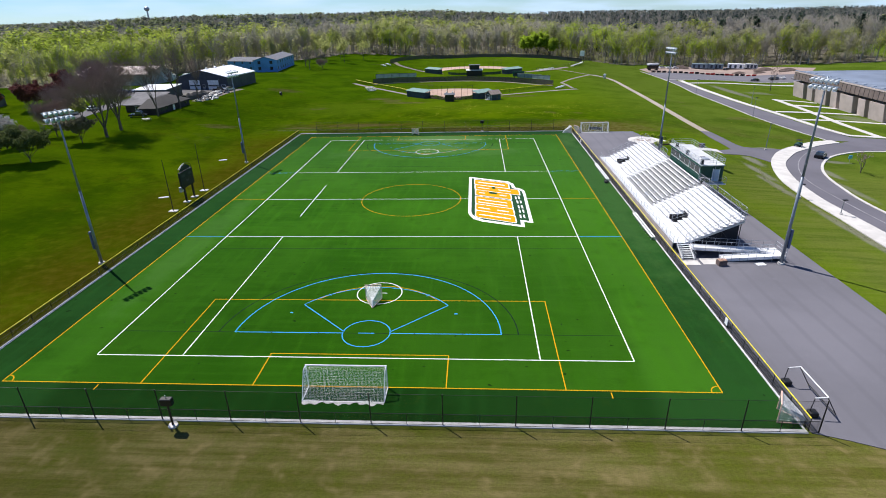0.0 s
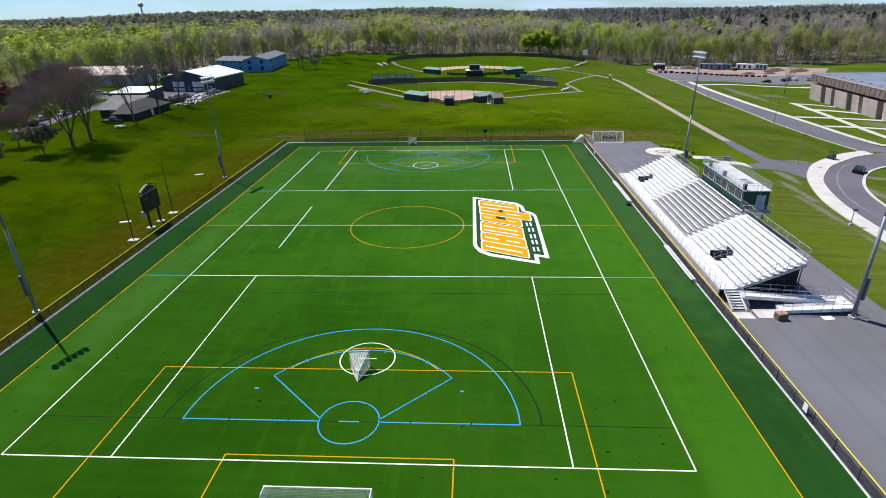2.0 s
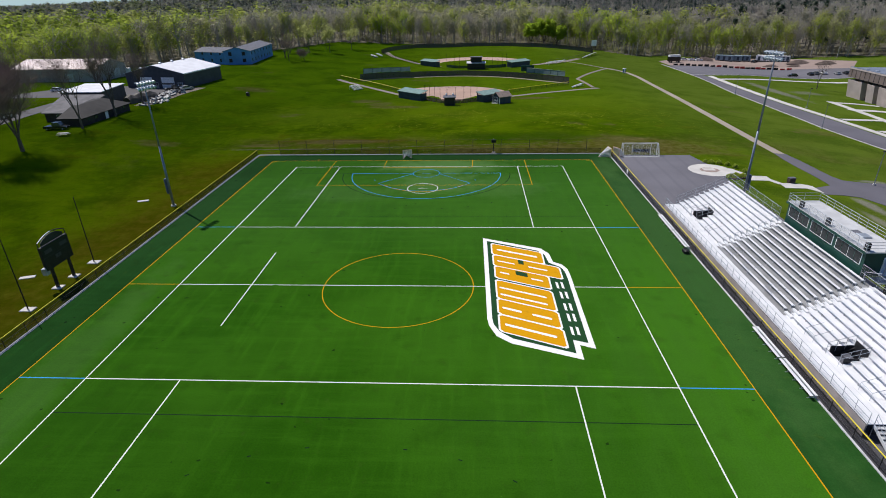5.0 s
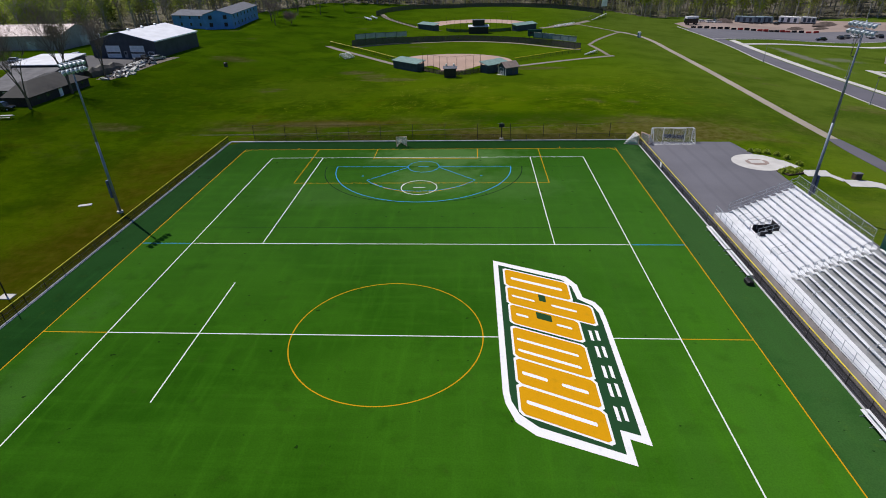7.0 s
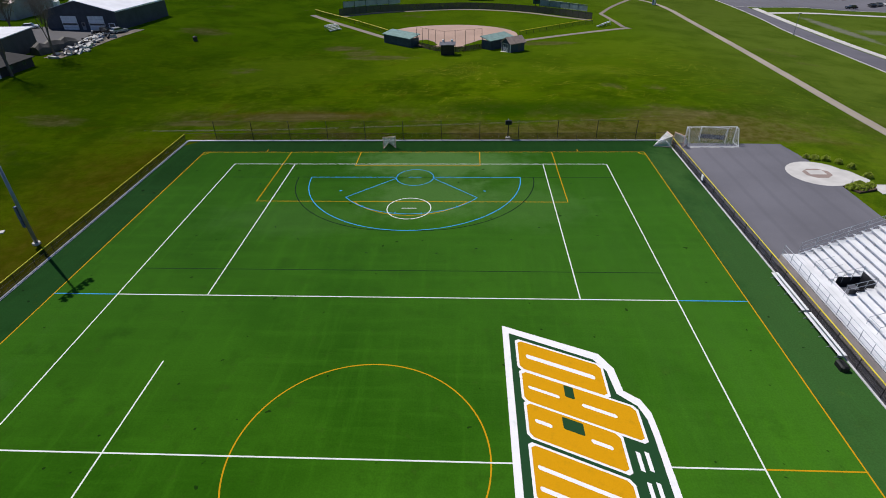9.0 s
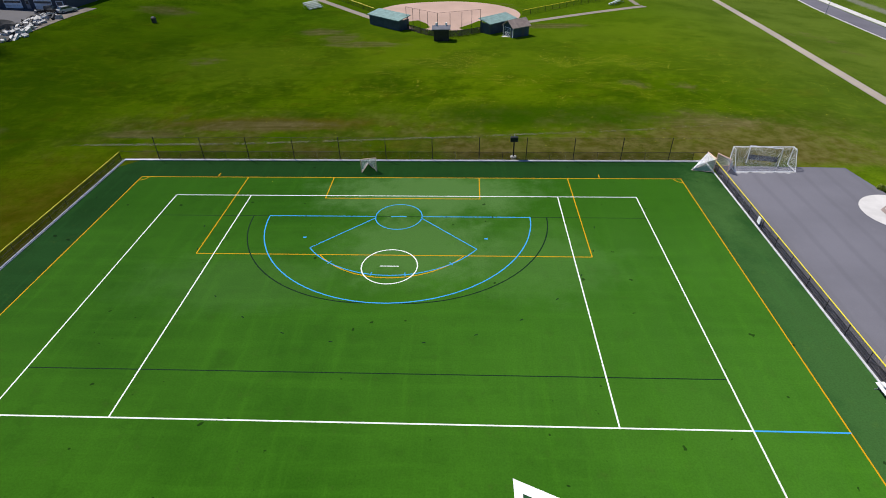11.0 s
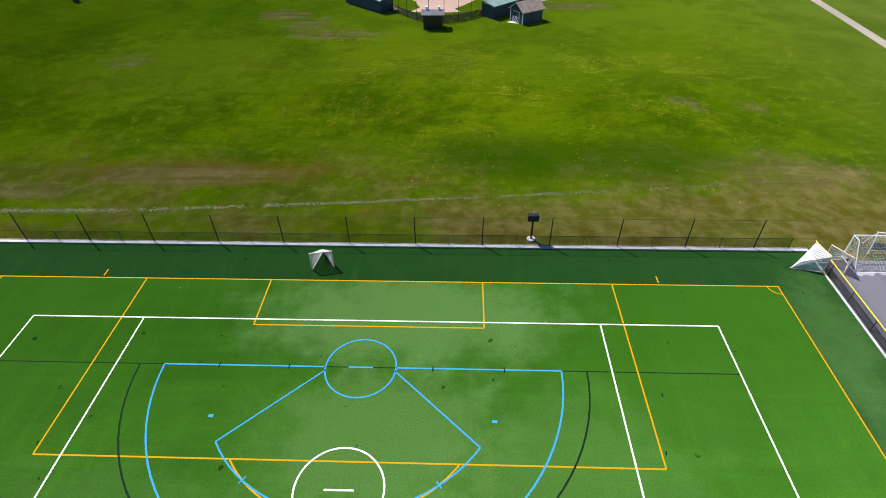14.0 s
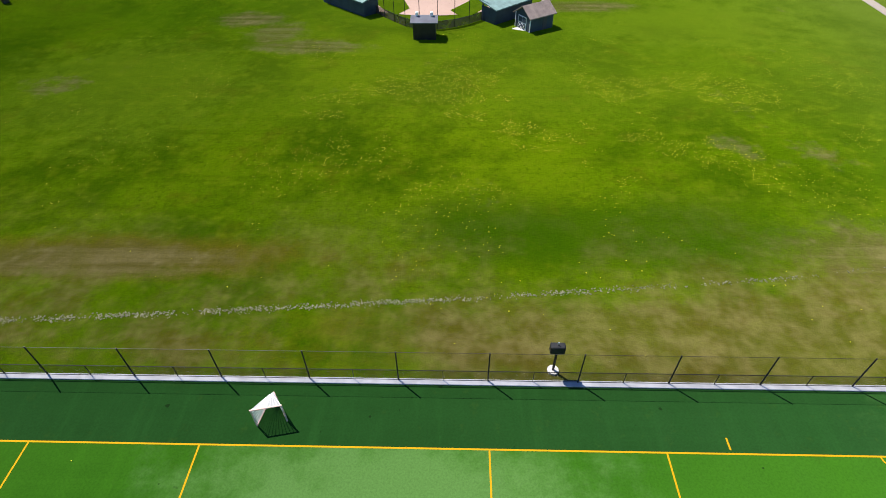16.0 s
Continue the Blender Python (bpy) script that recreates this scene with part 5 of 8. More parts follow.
def build_press_box():
    x0, x1, y0, y1, z0, z1 = 49.15, 52.75, -5.9, 9.0, 4.75, 7.45
    pb = thing("press_box", (0, 0, 0.05), "dark green press box with roof deck behind the bleachers", "press box")
    part("wall", Shape().box(x0, x1, y0, y1, z0, z1), GREEN_WALL, pb, "dark green siding")
    part("roof", Shape().box(x0 - 0.25, x1 + 0.15, y0 - 0.15, y1 + 0.15, z1, z1 + 0.14), ALU_SHADE, pb, "grey metal roof deck")
    part("fascia", Shape().box(x0 - 0.28, x0 - 0.25, y0 - 0.15, y1 + 0.15, z1 - 0.12, z1 + 0.16), GREEN_WALL, pb)
    dark = surf("dark tinted glass", (0.018, 0.024, 0.026), 0.3, 0.6, 5, 0.25, 0.0, 0.02, 0.25)
    for k in range(3):
        a = y0 + 0.42 + k * 4.85
        w = part("window", Shape().box(x0 - 0.06, x0 + 0.02, a, a + 4.3, z0 + 1.12, z1 - 0.22), WHITE_PAINT, pb, "white-framed window")
        for q in (0.09, 2.19):
            part("pane", Shape().box(x0 - 0.075, x0 - 0.062, a + q, a + q + 2.02, z0 + 1.21, z1 - 0.31), dark, w)
            part("mullion", Shape().box(x0 - 0.085, x0 - 0.076, a + q + 0.98, a + q + 1.04, z0 + 1.21, z1 - 0.31), GREEN_WALL, w)
    d = part("door", Shape().box(x1 - 1.6, x1 - 0.65, y0 - 0.06, y0 + 0.02, z0 + 0.05, z0 + 2.1), surf("pale blue door", (0.42, 0.50, 0.62), 0.1, 1.0, 8, 0.5), pb, "pale blue door")
    part("handle", Shape().rod((x1 - 0.8, y0 - 0.1, z0 + 1.0), (x1 - 0.72, y0 - 0.1, z0 + 1.0), 0.03), GALV, d)
    part("door_frame", Shape().box(x1 - 1.7, x1 - 1.6, y0 - 0.07, y0 + 0.02, z0 + 0.05, z0 + 2.2).box(x1 - 0.65, x1 - 0.55, y0 - 0.07, y0 + 0.02, z0 + 0.05, z0 + 2.2), WHITE_PAINT, d)
    part("landing", Shape().box(x1 - 2.6, x1 + 0.1, y0 - 1.5, y0 - 0.02, z0 - 0.12, z0 - 0.02), GALV, pb, "grey metal landing")
    r = Shape()
    for x, y in ((x1 - 2.6, y0 - 1.5), (x1 - 1.2, y0 - 1.5), (x1 + 0.1, y0 - 1.5), (x1 + 0.1, y0)):
        r.rod((x, y, z0 - 0.1), (x, y, z0 + 1.05), 0.028)
    for h in (0.5, 1.05):
        r.pipe([(x1 - 2.6, y0 - 1.5, z0 + h), (x1 + 0.1, y0 - 1.5, z0 + h), (x1 + 0.1, y0, z0 + h)], 0.026)
    part("landing_rail", r, GALV, pb)
    r = Shape()
    t = z1 + 0.12
    corners = [(x0 - 0.15, y0 - 0.05), (x1, y0 - 0.05), (x1, y1 + 0.05), (x0 - 0.15, y1 + 0.05), (x0 - 0.15, y0 - 0.05)]
    for (ax, ay), (bx, by) in zip(corners, corners[1:]):
        n = max(2, int(math.hypot(bx - ax, by - ay) / 1.5))
        for k in range(n):
            r.rod((ax + (bx - ax) * k / n, ay + (by - ay) * k / n, t), (ax + (bx - ax) * k / n, ay + (by - ay) * k / n, t + 1.1), 0.026)
    for h in (0.4, 0.75, 1.1):
        r.pipe([(x, y, t + h) for x, y in corners], 0.024)
    part("roof_rail", r, GALV, pb, "grey roof-deck rail")
    part("roof_mesh", Shape().box(x0 - 0.155, x0 - 0.145, y0, y1, t, t + 1.08), GALV_LINK, pb)
    part("hatch", Shape().soft_box(x0 + 1.6, x0 + 2.6, -2.6, -1.4, t, t + 0.18, 0.03), GALV, pb, "grey roof hatch")
    part("hatch_lid", Shape().box(x0 + 1.7, x0 + 2.5, -1.2, -0.3, t, t + 0.06), GREY_ROOF, pb)
    for y in (y0 + 0.35, 1.2, 6.6):
        part("roof_speaker", Shape().soft_box(x0 - 0.1, x0 + 0.35, y - 0.22, y + 0.22, t + 0.1, t + 0.85, 0.04), BLACK, pb, "black loudspeaker")
    for y in (y0 + 0.3, 1.5, y1 - 0.3):
        for x in (x0 + 0.5, x1 - 0.2):
            part("leg", Shape().box(x - 0.1, x + 0.1, y - 0.1, y + 0.1, -0.2, z0), DARK_STEEL, pb)
    part("antenna", Shape().rod((x1 - 1.4, y0 - 0.2, 2.5), (x1 - 1.4, y0 - 0.2, z1 + 2.0), 0.035), GALV, pb)
    part("stair_rail", Shape().pipe([(x0 - 0.2, y0 - 0.9, z0 + 1.0), (x0 + 1.2, y0 - 1.4, z0 + 1.0)], 0.04).pipe([(x0 - 0.2, y0 - 0.9, z0 - 0.1), (x0 - 0.2, y0 - 0.9, z0 + 1.0)], 0.03), ALU, pb)


build_press_box()


def team_bench(y0, y1, label):
    b = thing("team_bench", (38.22, 0, 0), label, "bench", "team benches by the kerb")
    part("seat", Shape().soft_box(-0.30, -0.02, y0, y1, 0.42, 0.46, 0.01), ALU, b)
    part("rear_plank", Shape().soft_box(0.10, 0.34, y0, y1, 0.46, 0.50, 0.01), ALU, b)
    for y in np.linspace(y0 + 0.3, y1 - 0.3, 5):
        part("leg", Shape().rod((-0.36, y, 0.02), (0.26, y, 0.02), 0.03).rod((-0.16, y, 0.02), (-0.16, y, 0.42), 0.03).rod((0.22, y, 0.02), (0.22, y, 0.46), 0.03), GALV, b)


team_bench(-19.6, -14.3, "white aluminium team bench on the dark turf border")
team_bench(-14.1, -8.9, "white aluminium team bench on the dark turf border")
team_bench(10.6, 16.2, "white aluminium team bench on the dark turf border")
team_bench(16.5, 22.5, "white aluminium team bench on the dark turf border")
bag = thing("equipment_bag", (37.75, 9.7, 0), "black equipment bag at the end of a bench", "bag")
part("body", Shape().soft_box(-0.35, 0.35, -0.55, 0.55, 0, 0.5, 0.12), BLACK, bag)
part("strap", Shape().pipe([(-0.1, -0.4, 0.5), (-0.1, 0, 0.62), (-0.1, 0.4, 0.5)], 0.03), RUBBER, bag)
solid("fence_sign", Shape().soft_box(-0.03, 0.03, -0.3, 0.3, 0.25, 1.0, 0.01), WHITE_PAINT, "small white sign hung on the fence", "sign", at=(38.85, 44.5, 0))
solid("fence_sign", Shape().soft_box(-0.03, 0.03, -0.3, 0.3, 0.25, 1.0, 0.01), WHITE_PAINT, "small white sign hung on the fence", "sign", at=(38.85, -43.6, 0))


# ---- roads and paths on the right ----
walk_out = [(113.0, 64.2), (104.5, 59.0), (97.4, 52.8), (90.0, 45.8), (84.4, 38.5), (78.6, 28.2), (73.6, 14.0), (72.0, 1.4), (71.8, -7.4), (71.2, -20.4), (71.4, -40.0), (74.0, -75.0), (84.0, -130.0), (98.0, -200.0)]
walk_in = [(113.6, 61.0), (105.5, 55.6), (98.5, 49.3), (92.5, 43.6), (87.8, 37.5), (82.0, 28.6), (77.4, 15.5), (75.4, 3.0), (75.4, -5.0), (75.7, -20.0), (76.0, -40.0), (79.0, -75.0), (89.0, -131.0), (103.0, -201.0)]
isle = [(124.0, 54.0), (114.0, 51.0), (106.4, 46.9), (98.0, 39.8), (90.6, 29.8), (86.4, 20.9), (84.0, 11.2), (82.7, 2.3), (82.9, -8.0), (84.0, -25.0), (86.0, -45.0), (90.0, -75.0), (100.0, -133.0), (114.0, -204.0)]
solid("loop_road", between([(125, 67.0), (118, 64.2), *walk_in], [(126.0, 54.6), *isle], 0.03, 90, 5), ROAD, "grey asphalt loop road", "road", "structure")
solid("loop_sidewalk", between(walk_out, walk_in, 0.14, 90, 2), CONCRETE, "wide pale concrete sidewalk curving along the loop road", "sidewalk", "structure")
solid("island_kerb", along([(x + 0.2, y - 0.1) for x, y in isle], 0.55, 0.16), CONCRETE, "pale kerb of the lawn island", "kerb", "structure")
solid("lane_line", along([(99.5, 48.0), (94.6, 43.2), (87.7, 33.6), (82.2, 23.0), (79.6, 14.2), (79.0, 4.2), (78.9, -5.4), (79.6, -25.0), (81.0, -45.0), (84.5, -75.0)], 0.22, 0.045), surf("worn pale road paint", (0.24, 0.23, 0.25), 0.3, 0.5, 6, 0.85), "faint worn line along the loop road", "road marking", "structure")
info = thing("lawn_sign", (100.9, 36.3, lay(100.9, 36.3)), "small light-blue sign on a post in the lawn island", "sign", turn=20)
part("post", Shape().rod((0, 0, -0.1), (0, 0, 1.3), 0.05), GALV, info)
part("panel", Shape().soft_box(-0.6, 0.6, -0.04, 0.04, 0.9, 1.75, 0.02), surf("light blue panel", (0.16, 0.50, 0.66), 0.1, 1.0, 8, 0.6), info, "light-blue panel")
road_l = [(118.4, 276.0), (119.3, 237.0), (118.6, 205.6), (115.4, 176.7), (113.0, 148.5), (110.2, 118.2), (108.6, 100.0), (109.2, 80.0), (112.0, 63.0)]
road_r = [(124.6, 240.0), (124.2, 212.0), (123.1, 190.0), (121.8, 165.0), (120.9, 145.0), (120.6, 126.0), (120.7, 111.9), (120.8, 90.0), (124.5, 66.0)]
walk_edge = [(127.8, 226.0), (127.3, 212.0), (126.5, 195.0), (125.6, 173.1), (124.6, 152.4), (124.2, 136.9), (124.3, 122.4), (124.3, 100.0), (124.4, 86.0), (126.0, 74.6)]
solid("straight_road", between(road_l, road_r, 0.034, 80, 4), ROAD, "grey asphalt road to the parking lot", "road", "structure")
solid("road_branch", between([(118.0, 71.0), (135.0, 73.0), (165.0, 74.0), (210.0, 76.0)], [(118.0, 54.5), (135.0, 57.0), (165.0, 58.0), (210.0, 60.0)], 0.026, 40, 4), ROAD, "grey asphalt road branching to the sports hall", "road", "structure")
solid("road_sidewalk", between([(x - 2.9, y) for x, y in walk_edge], [(x - 0.5, y) for x, y in walk_edge], 0.14, 70, 2), CONCRETE, "pale concrete sidewalk along the road", "sidewalk", "structure")
solid("roadside_kerb", along([(x - 0.2, y) for x, y in road_l], 0.4, 0.10), CONCRETE, "pale kerb along the road", "kerb", "structure")
solid("corner_walk", between([(122.5, 75.2), (135.0, 76.4), (165.0, 77.6), (210.0, 79.6)], [(124.0, 73.2), (135.0, 74.0), (165.0, 75.2), (210.0, 77.2)], 0.13, 40, 2), CONCRETE, "pale concrete walk along the branch road", "sidewalk", "structure")
for pts, w in (([(143.0, 156.0), (141.0, 132.0), (138.7, 114.7), (136.0, 96.0), (134.6, 76.0)], 2.6), ([(142.5, 153.5), (152.0, 153.8), (158.5, 152.0)], 2.4), ([(124.6, 118.5), (140.0, 121.0), (158.0, 123.0)], 2.4),
               ([(139.5, 138.5), (150.0, 139.5), (160.0, 137.5)], 3.4), ([(124.6, 214.6), (146.0, 214.2), (170.0, 217.4), (186.0, 212.0), (205.0, 204.0)], 3.0), ([(124.6, 101.0), (136.5, 103.5), (160.0, 104.5)], 2.4)):
    solid("hall_walk", along(pts, w, 0.10), CONCRETE, "pale concrete walk before the sports hall", "path", "structure")
solid("gravel_track", along([(76.5, 243.5), (85.0, 232.0), (87.6, 215.0), (87.2, 199.1), (85.4, 172.0), (82.8, 143.1), (79.8, 112.0), (78.0, 86.5), (77.5, 68.0), (77.5, 62.0)], 2.4, 0.05), PALE_GRAVEL, "pale gravel track crossing the lawn", "path", "structure")
solid("asphalt_path", between([(76.2, 64.0), (75.8, 60.0), (75.5, 55.0), (75.6, 46.0), (75.0, 38.0)], [(78.8, 64.0), (79.1, 60.0), (79.3, 55.0), (79.4, 47.8), (81.5, 42.0)], 0.056, 30, 3), ROAD, "grey asphalt path across the lawn", "path", "structure")
solid("path_junction", between([(71.0, 38.9), (75.0, 41.2), (79.5, 45.6), (84.0, 45.0), (90.0, 45.9)], [(71.0, 35.4), (74.0, 35.7), (77.0, 35.2), (78.2, 32.8), (79.6, 30.2)], 0.062, 24, 4), ROAD, "grey asphalt junction joining the sidewalk", "path", "structure")
solid("field_path", along([(55.5, 193.0), (62.0, 208.0), (75.4, 233.9), (81.0, 241.0), (84.0, 235.0)], 1.4, 0.05), TRACK, "pale path from the ball fields", "path", "structure")
solid("field_path", along([(55.5, 193.0), (56.0, 178.0), (56.5, 163.0)], 1.4, 0.055), TRACK, "pale path from the ball fields", "path", "structure")
solid("field_path", along([(79.0, 241.0), (60.0, 262.0), (47.0, 251.0)], 1.6, 0.05), TRACK, "pale path between the ball fields", "path", "structure")
lot_near, lot_far = [(119.4, 233.0), (131.0, 228.5), (154.0, 229.5), (174.0, 229.0), (190.0, 224.0), (205.0, 218.0)], [(121.0, 270.0), (141.0, 262.5), (156.0, 261.5), (172.0, 265.0), (190.0, 258.0), (208.0, 248.0)]
solid("parking_lot", between(lot_near, lot_far, 0.05, 50, 8), ASPHALT, "grey asphalt parking lot", "parking lot", "structure")
solid("lot_kerb", along([(x, y - 0.3) for x, y in lot_near], 0.5, 0.13), CONCRETE, "pale kerb along the parking lot", "kerb", "structure")
solid("dirt_lot", between([(x, y + 0.2) for x, y in lot_far], [(121.0, 290.0), (142.0, 306.0), (168.0, 318.0), (192.0, 308.0), (206.0, 290.0), (222.0, 268.0)], 0.05, 40, 6), REDDIRT, "reddish dirt storage lot", "lot", "structure")
rnd = random.Random(31)
for cx, cy, r, h in ((150.0, 297.0, 6.0, 2.2), (180.0, 276.0, 5.0, 1.3), (197.0, 279.0, 7.0, 1.8), (206.0, 268.0, 6.0, 1.6), (190.0, 270.0, 4.0, 1.0)):
    heap = Shape()
    prev = None
    for k in range(6):
        f = k / 5
        ring = [(r * (1 - f) * (1 + rnd.uniform(-0.15, 0.15)) * math.cos(6.2832 * i / 16), r * (1 - f) * 0.7 * math.sin(6.2832 * i / 16), h * math.sin(1.57 * f) * (1 + rnd.uniform(-0.1, 0.1)) - 0.1) for i in range(16)]
        ring.append(ring[0])
        if prev:
            heap.band(prev, ring)
        prev = ring
    solid("soil_heap", heap, surf("dark moist soil", (0.10, 0.072, 0.062), 0.3, 0.5, 4, 0.95), "heap of dark soil on the dirt lot", "soil heap", at=(cx, cy, lay(cx, cy) + 0.05))


# ---- sports hall ----
def build_hall():
    hl = thing("sports_hall", (160.5, 176.0, -9.6), "large concrete sports hall with bronze band and flat roof", "building", turn=-4.0)
    L, D, H = 96.0, 90.0, 12.0
    part("core_wall", Shape().box(2.4, D, -L, 0.0, 0.0, H - 3.4), RECESS, hl, "dark recessed wall")
    band = Shape().box(-0.4, D, -L - 0.4, 0.4, H - 3.4, H)
    part("cladding_band", band, PIER_CAP, hl, "bronze metal cladding band")
    for k in range(32):
        y = -1.5 - 3.0 * k
        part("cladding_seam", Shape().box(-0.46, -0.4, y - 0.10, y + 0.10, H - 3.4, H), RECESS, hl)
    part("band_edge", Shape().box(-0.55, -0.38, -L - 0.5, 0.5, H - 0.28, H + 0.22), PIER, hl)
    part("roof", Shape().box(0.4, D - 0.4, -L + 0.0, 0.0, H, H + 0.12), GYM_ROOF, hl, "blue-grey roof membrane")
    part("parapet", Shape().box(-0.36, 0.4, -L - 0.4, 0.4, H + 0.002, H + 0.45), GYM_ROOF, hl)
    y = 0.0
    for k, w in enumerate((9.5, 4.6, 9.0, 4.6, 9.0, 4.6, 9.0, 4.6, 9.0)):
        part("pier", Shape().add([(0.9, y, 0.0), (0.9, y - w, 0.0), (2.4, y - w, 0.0), (2.4, y, 0.0), (-0.2, y, H - 4.4), (-0.2, y - w, H - 4.4), (2.4, y - w, H - 4.4), (2.4, y, H - 4.4)],
                                [(0, 3, 2, 1), (4, 5, 6, 7), (0, 1, 5, 4), (1, 2, 6, 5), (2, 3, 7, 6), (3, 0, 4, 7)]), PIER, hl, "wide sloping concrete pier")
        y -= w + (2.6 if k % 2 else 3.6)
    for k in range(14):
        part("roof_rib", Shape().box(2.2, 3.4, -6.0 - 6.2 * k, -4.2 - 6.2 * k, H + 0.1, H + 0.35), GALV, hl, "grey roof rib")


build_hall()


# ---- cars and small fixtures ----
def car(x, y, turn, paint, label, kind="car", z=None):
    c = thing("parked_" + kind, (x, y, (lay(x, y) if z is None else z) + 0.05), label, kind, turn=turn)
    L, W = (4.5, 1.8) if kind == "car" else (5.4, 2.0)
    top = 1.42 if kind == "car" else 1.75
    body = Shape()
    prof = [(-L / 2, 0.35), (L / 2, 0.35), (L / 2, 0.72), (L / 2 - 0.35, 0.86), (0.9, 0.95), (-L / 2 + 0.3, 0.98), (-L / 2, 0.85)]
    n = len(prof)
    body.add([(px, -W / 2, pz) for px, pz in prof] + [(px, W / 2, pz) for px, pz in prof], [tuple(range(n)), tuple(range(2 * n - 1, n - 1, -1))] + [(i, n + i, n + (i + 1) % n, (i + 1) % n) for i in range(n)])
    b = part("body", body, PAINTS[paint], c)
    cab = [(-L / 2 + 0.35, 0.95), (1.05, 0.95), (0.35, top), (-L / 2 + 0.8, top)] if kind == "car" else [(-0.6, 0.95), (1.5, 0.95), (1.0, top), (-0.45, top)]
    part("cabin", Shape().add([(px, -W / 2 + 0.10, pz) for px, pz in cab] + [(px, W / 2 - 0.10, pz) for px, pz in cab], [(0, 1, 2, 3), (7, 6, 5, 4), (0, 4, 5, 1), (1, 5, 6, 2), (2, 6, 7, 3), (3, 7, 4, 0)]), GLASS, c, "dark glazed cabin")
    part("roof", Shape().box(cab[3][0] - 0.02, cab[2][0] + 0.02, -W / 2 + 0.12, W / 2 - 0.12, top, top + 0.04), PAINTS[paint], c)
    for wx in (-L / 2 + 0.85, L / 2 - 0.85):
        for wy in (-W / 2 + 0.02, W / 2 - 0.02):
            t = part("wheel", Shape().rod((wx, wy - 0.1, 0.32), (wx, wy + 0.1, 0.32), 0.32, 0.32, 12), RUBBER, c)
            part("rim", Shape().rod((wx, wy - 0.11, 0.32), (wx, wy + 0.11, 0.32), 0.18, 0.18, 8), GALV, t)
    for s in (-1, 1):
        part("headlight", Shape().box(L / 2 - 0.02, L / 2 + 0.02, s * 0.6 - 0.18, s * 0.6 + 0.18, 0.6, 0.74), LAMP_GLASS, c)
    return c


car(96.0, 39.6, 48, "black", "black car on the loop road")
for x, y, a, p in ((171.4, 236.0, 175, "black"), (182.3, 240.0, 80, "black"), (185.2, 240.5, 82, "grey"), (188.4, 239.5, 82, "white"), (192.5, 235.0, 80, "silver"), (196.0, 234.0, 80, "black")):
    car(x, y, a, p, p + " car parked in the asphalt lot")
for x, y, a, p in ((132.0, 300.0, 10, "silver"), (135.0, 298.0, 15, "white"), (137.0, 293.5, 20, "white"), (141.0, 292.0, 20, "white"), (145.0, 291.5, 15, "white"), (147.5, 299.0, 25, "black"), (180.5, 297.0, 40, "black")):
    car(x, y, a, p, p + " car parked on the dirt lot by the woods")


BANNER_GREY = surf("pale grey trailer wall", (0.52, 0.54, 0.55), 0.1, 0.5, 6, 0.5)


def trailer(x, y, turn, L, label, h=3.0, wall=WHITE_PAINT):
    t = thing("storage_trailer", (x, y, lay(x, y) + 0.05), label, "trailer", "trailers on the dirt lot", turn=turn)
    part("body", Shape().soft_box(-L / 2, L / 2, -1.4, 1.4, 0.6, 0.6 + h, 0.08), wall, t)
    part("skirt", Shape().box(-L / 2 + 0.2, L / 2 - 0.2, -1.3, 1.3, 0.0, 0.6), DARK_STEEL, t)
    for k in range(3):
        part("door", Shape().box(-L / 2 + 1.2 + k * L / 3.2, -L / 2 + 2.6 + k * L / 3.2, -1.43, -1.4, 0.8, 2.9), SHED_WALL, t, "dark door")


BLUE_GREY = surf("blue-grey trailer wall", (0.20, 0.27, 0.32), 0.15, 0.5, 6, 0.5)
trailer(165.0, 303.0, -35, 10, "blue-grey storage trailer beside its neighbours", 2.9, BLUE_GREY)
trailer(170.5, 304.0, -35, 10, "blue-grey storage trailer beside its neighbours", 2.9, BLUE_GREY)
trailer(176.5, 304.5, -35, 9, "blue-grey storage trailer beside its neighbours", 2.9, BLUE_GREY)
trailer(186.6, 296.4, -43, 10.5, "white office trailer on the dirt lot")
trailer(193.2, 289.6, -43, 7, "pale grey office trailer on the dirt lot", 2.8, BANNER_GREY)
truck = thing("box_truck", (128.0, 283.0, lay(128.0, 283.0)), "dark box truck with pale load by the woods", "truck", turn=10)
part("box", Shape().soft_box(-4, 3, -1.25, 1.25, 0.9, 3.3, 0.06), PAINTS["black"], truck)
part("load", Shape().box(-3.8, 2.8, -1.2, 1.2, 3.3, 4.3), WHITE_PAINT, truck, "pale tarpaulin load")
for wx in (-2.6, 2.0):
    for wy in (-1.1, 1.1):
        part("wheel", Shape().rod((wx, wy - 0.15, 0.5), (wx, wy + 0.15, 0.5), 0.5, 0.5, 12), RUBBER, truck)
barrier_line = spread([(124.4, 270.0), (141.3, 262.0), (155.2, 261.0), (171.8, 264.5), (182.0, 260.0)], 20)
for k, (x, y) in enumerate(barrier_line):
    paint = "red" if k % 4 in (2, 3) and k > 6 else "black"
    solid("road_barrier", Shape().soft_box(-1.2, 1.2, -0.3, 0.3, -0.05, 0.8 + 0.15 * (k % 3), 0.10), PAINTS[paint], paint + " plastic road barrier along the lot edge", "barrier", group="barriers along the lot", at=(x, y, lay(x, y) + 0.06), turn=-3)


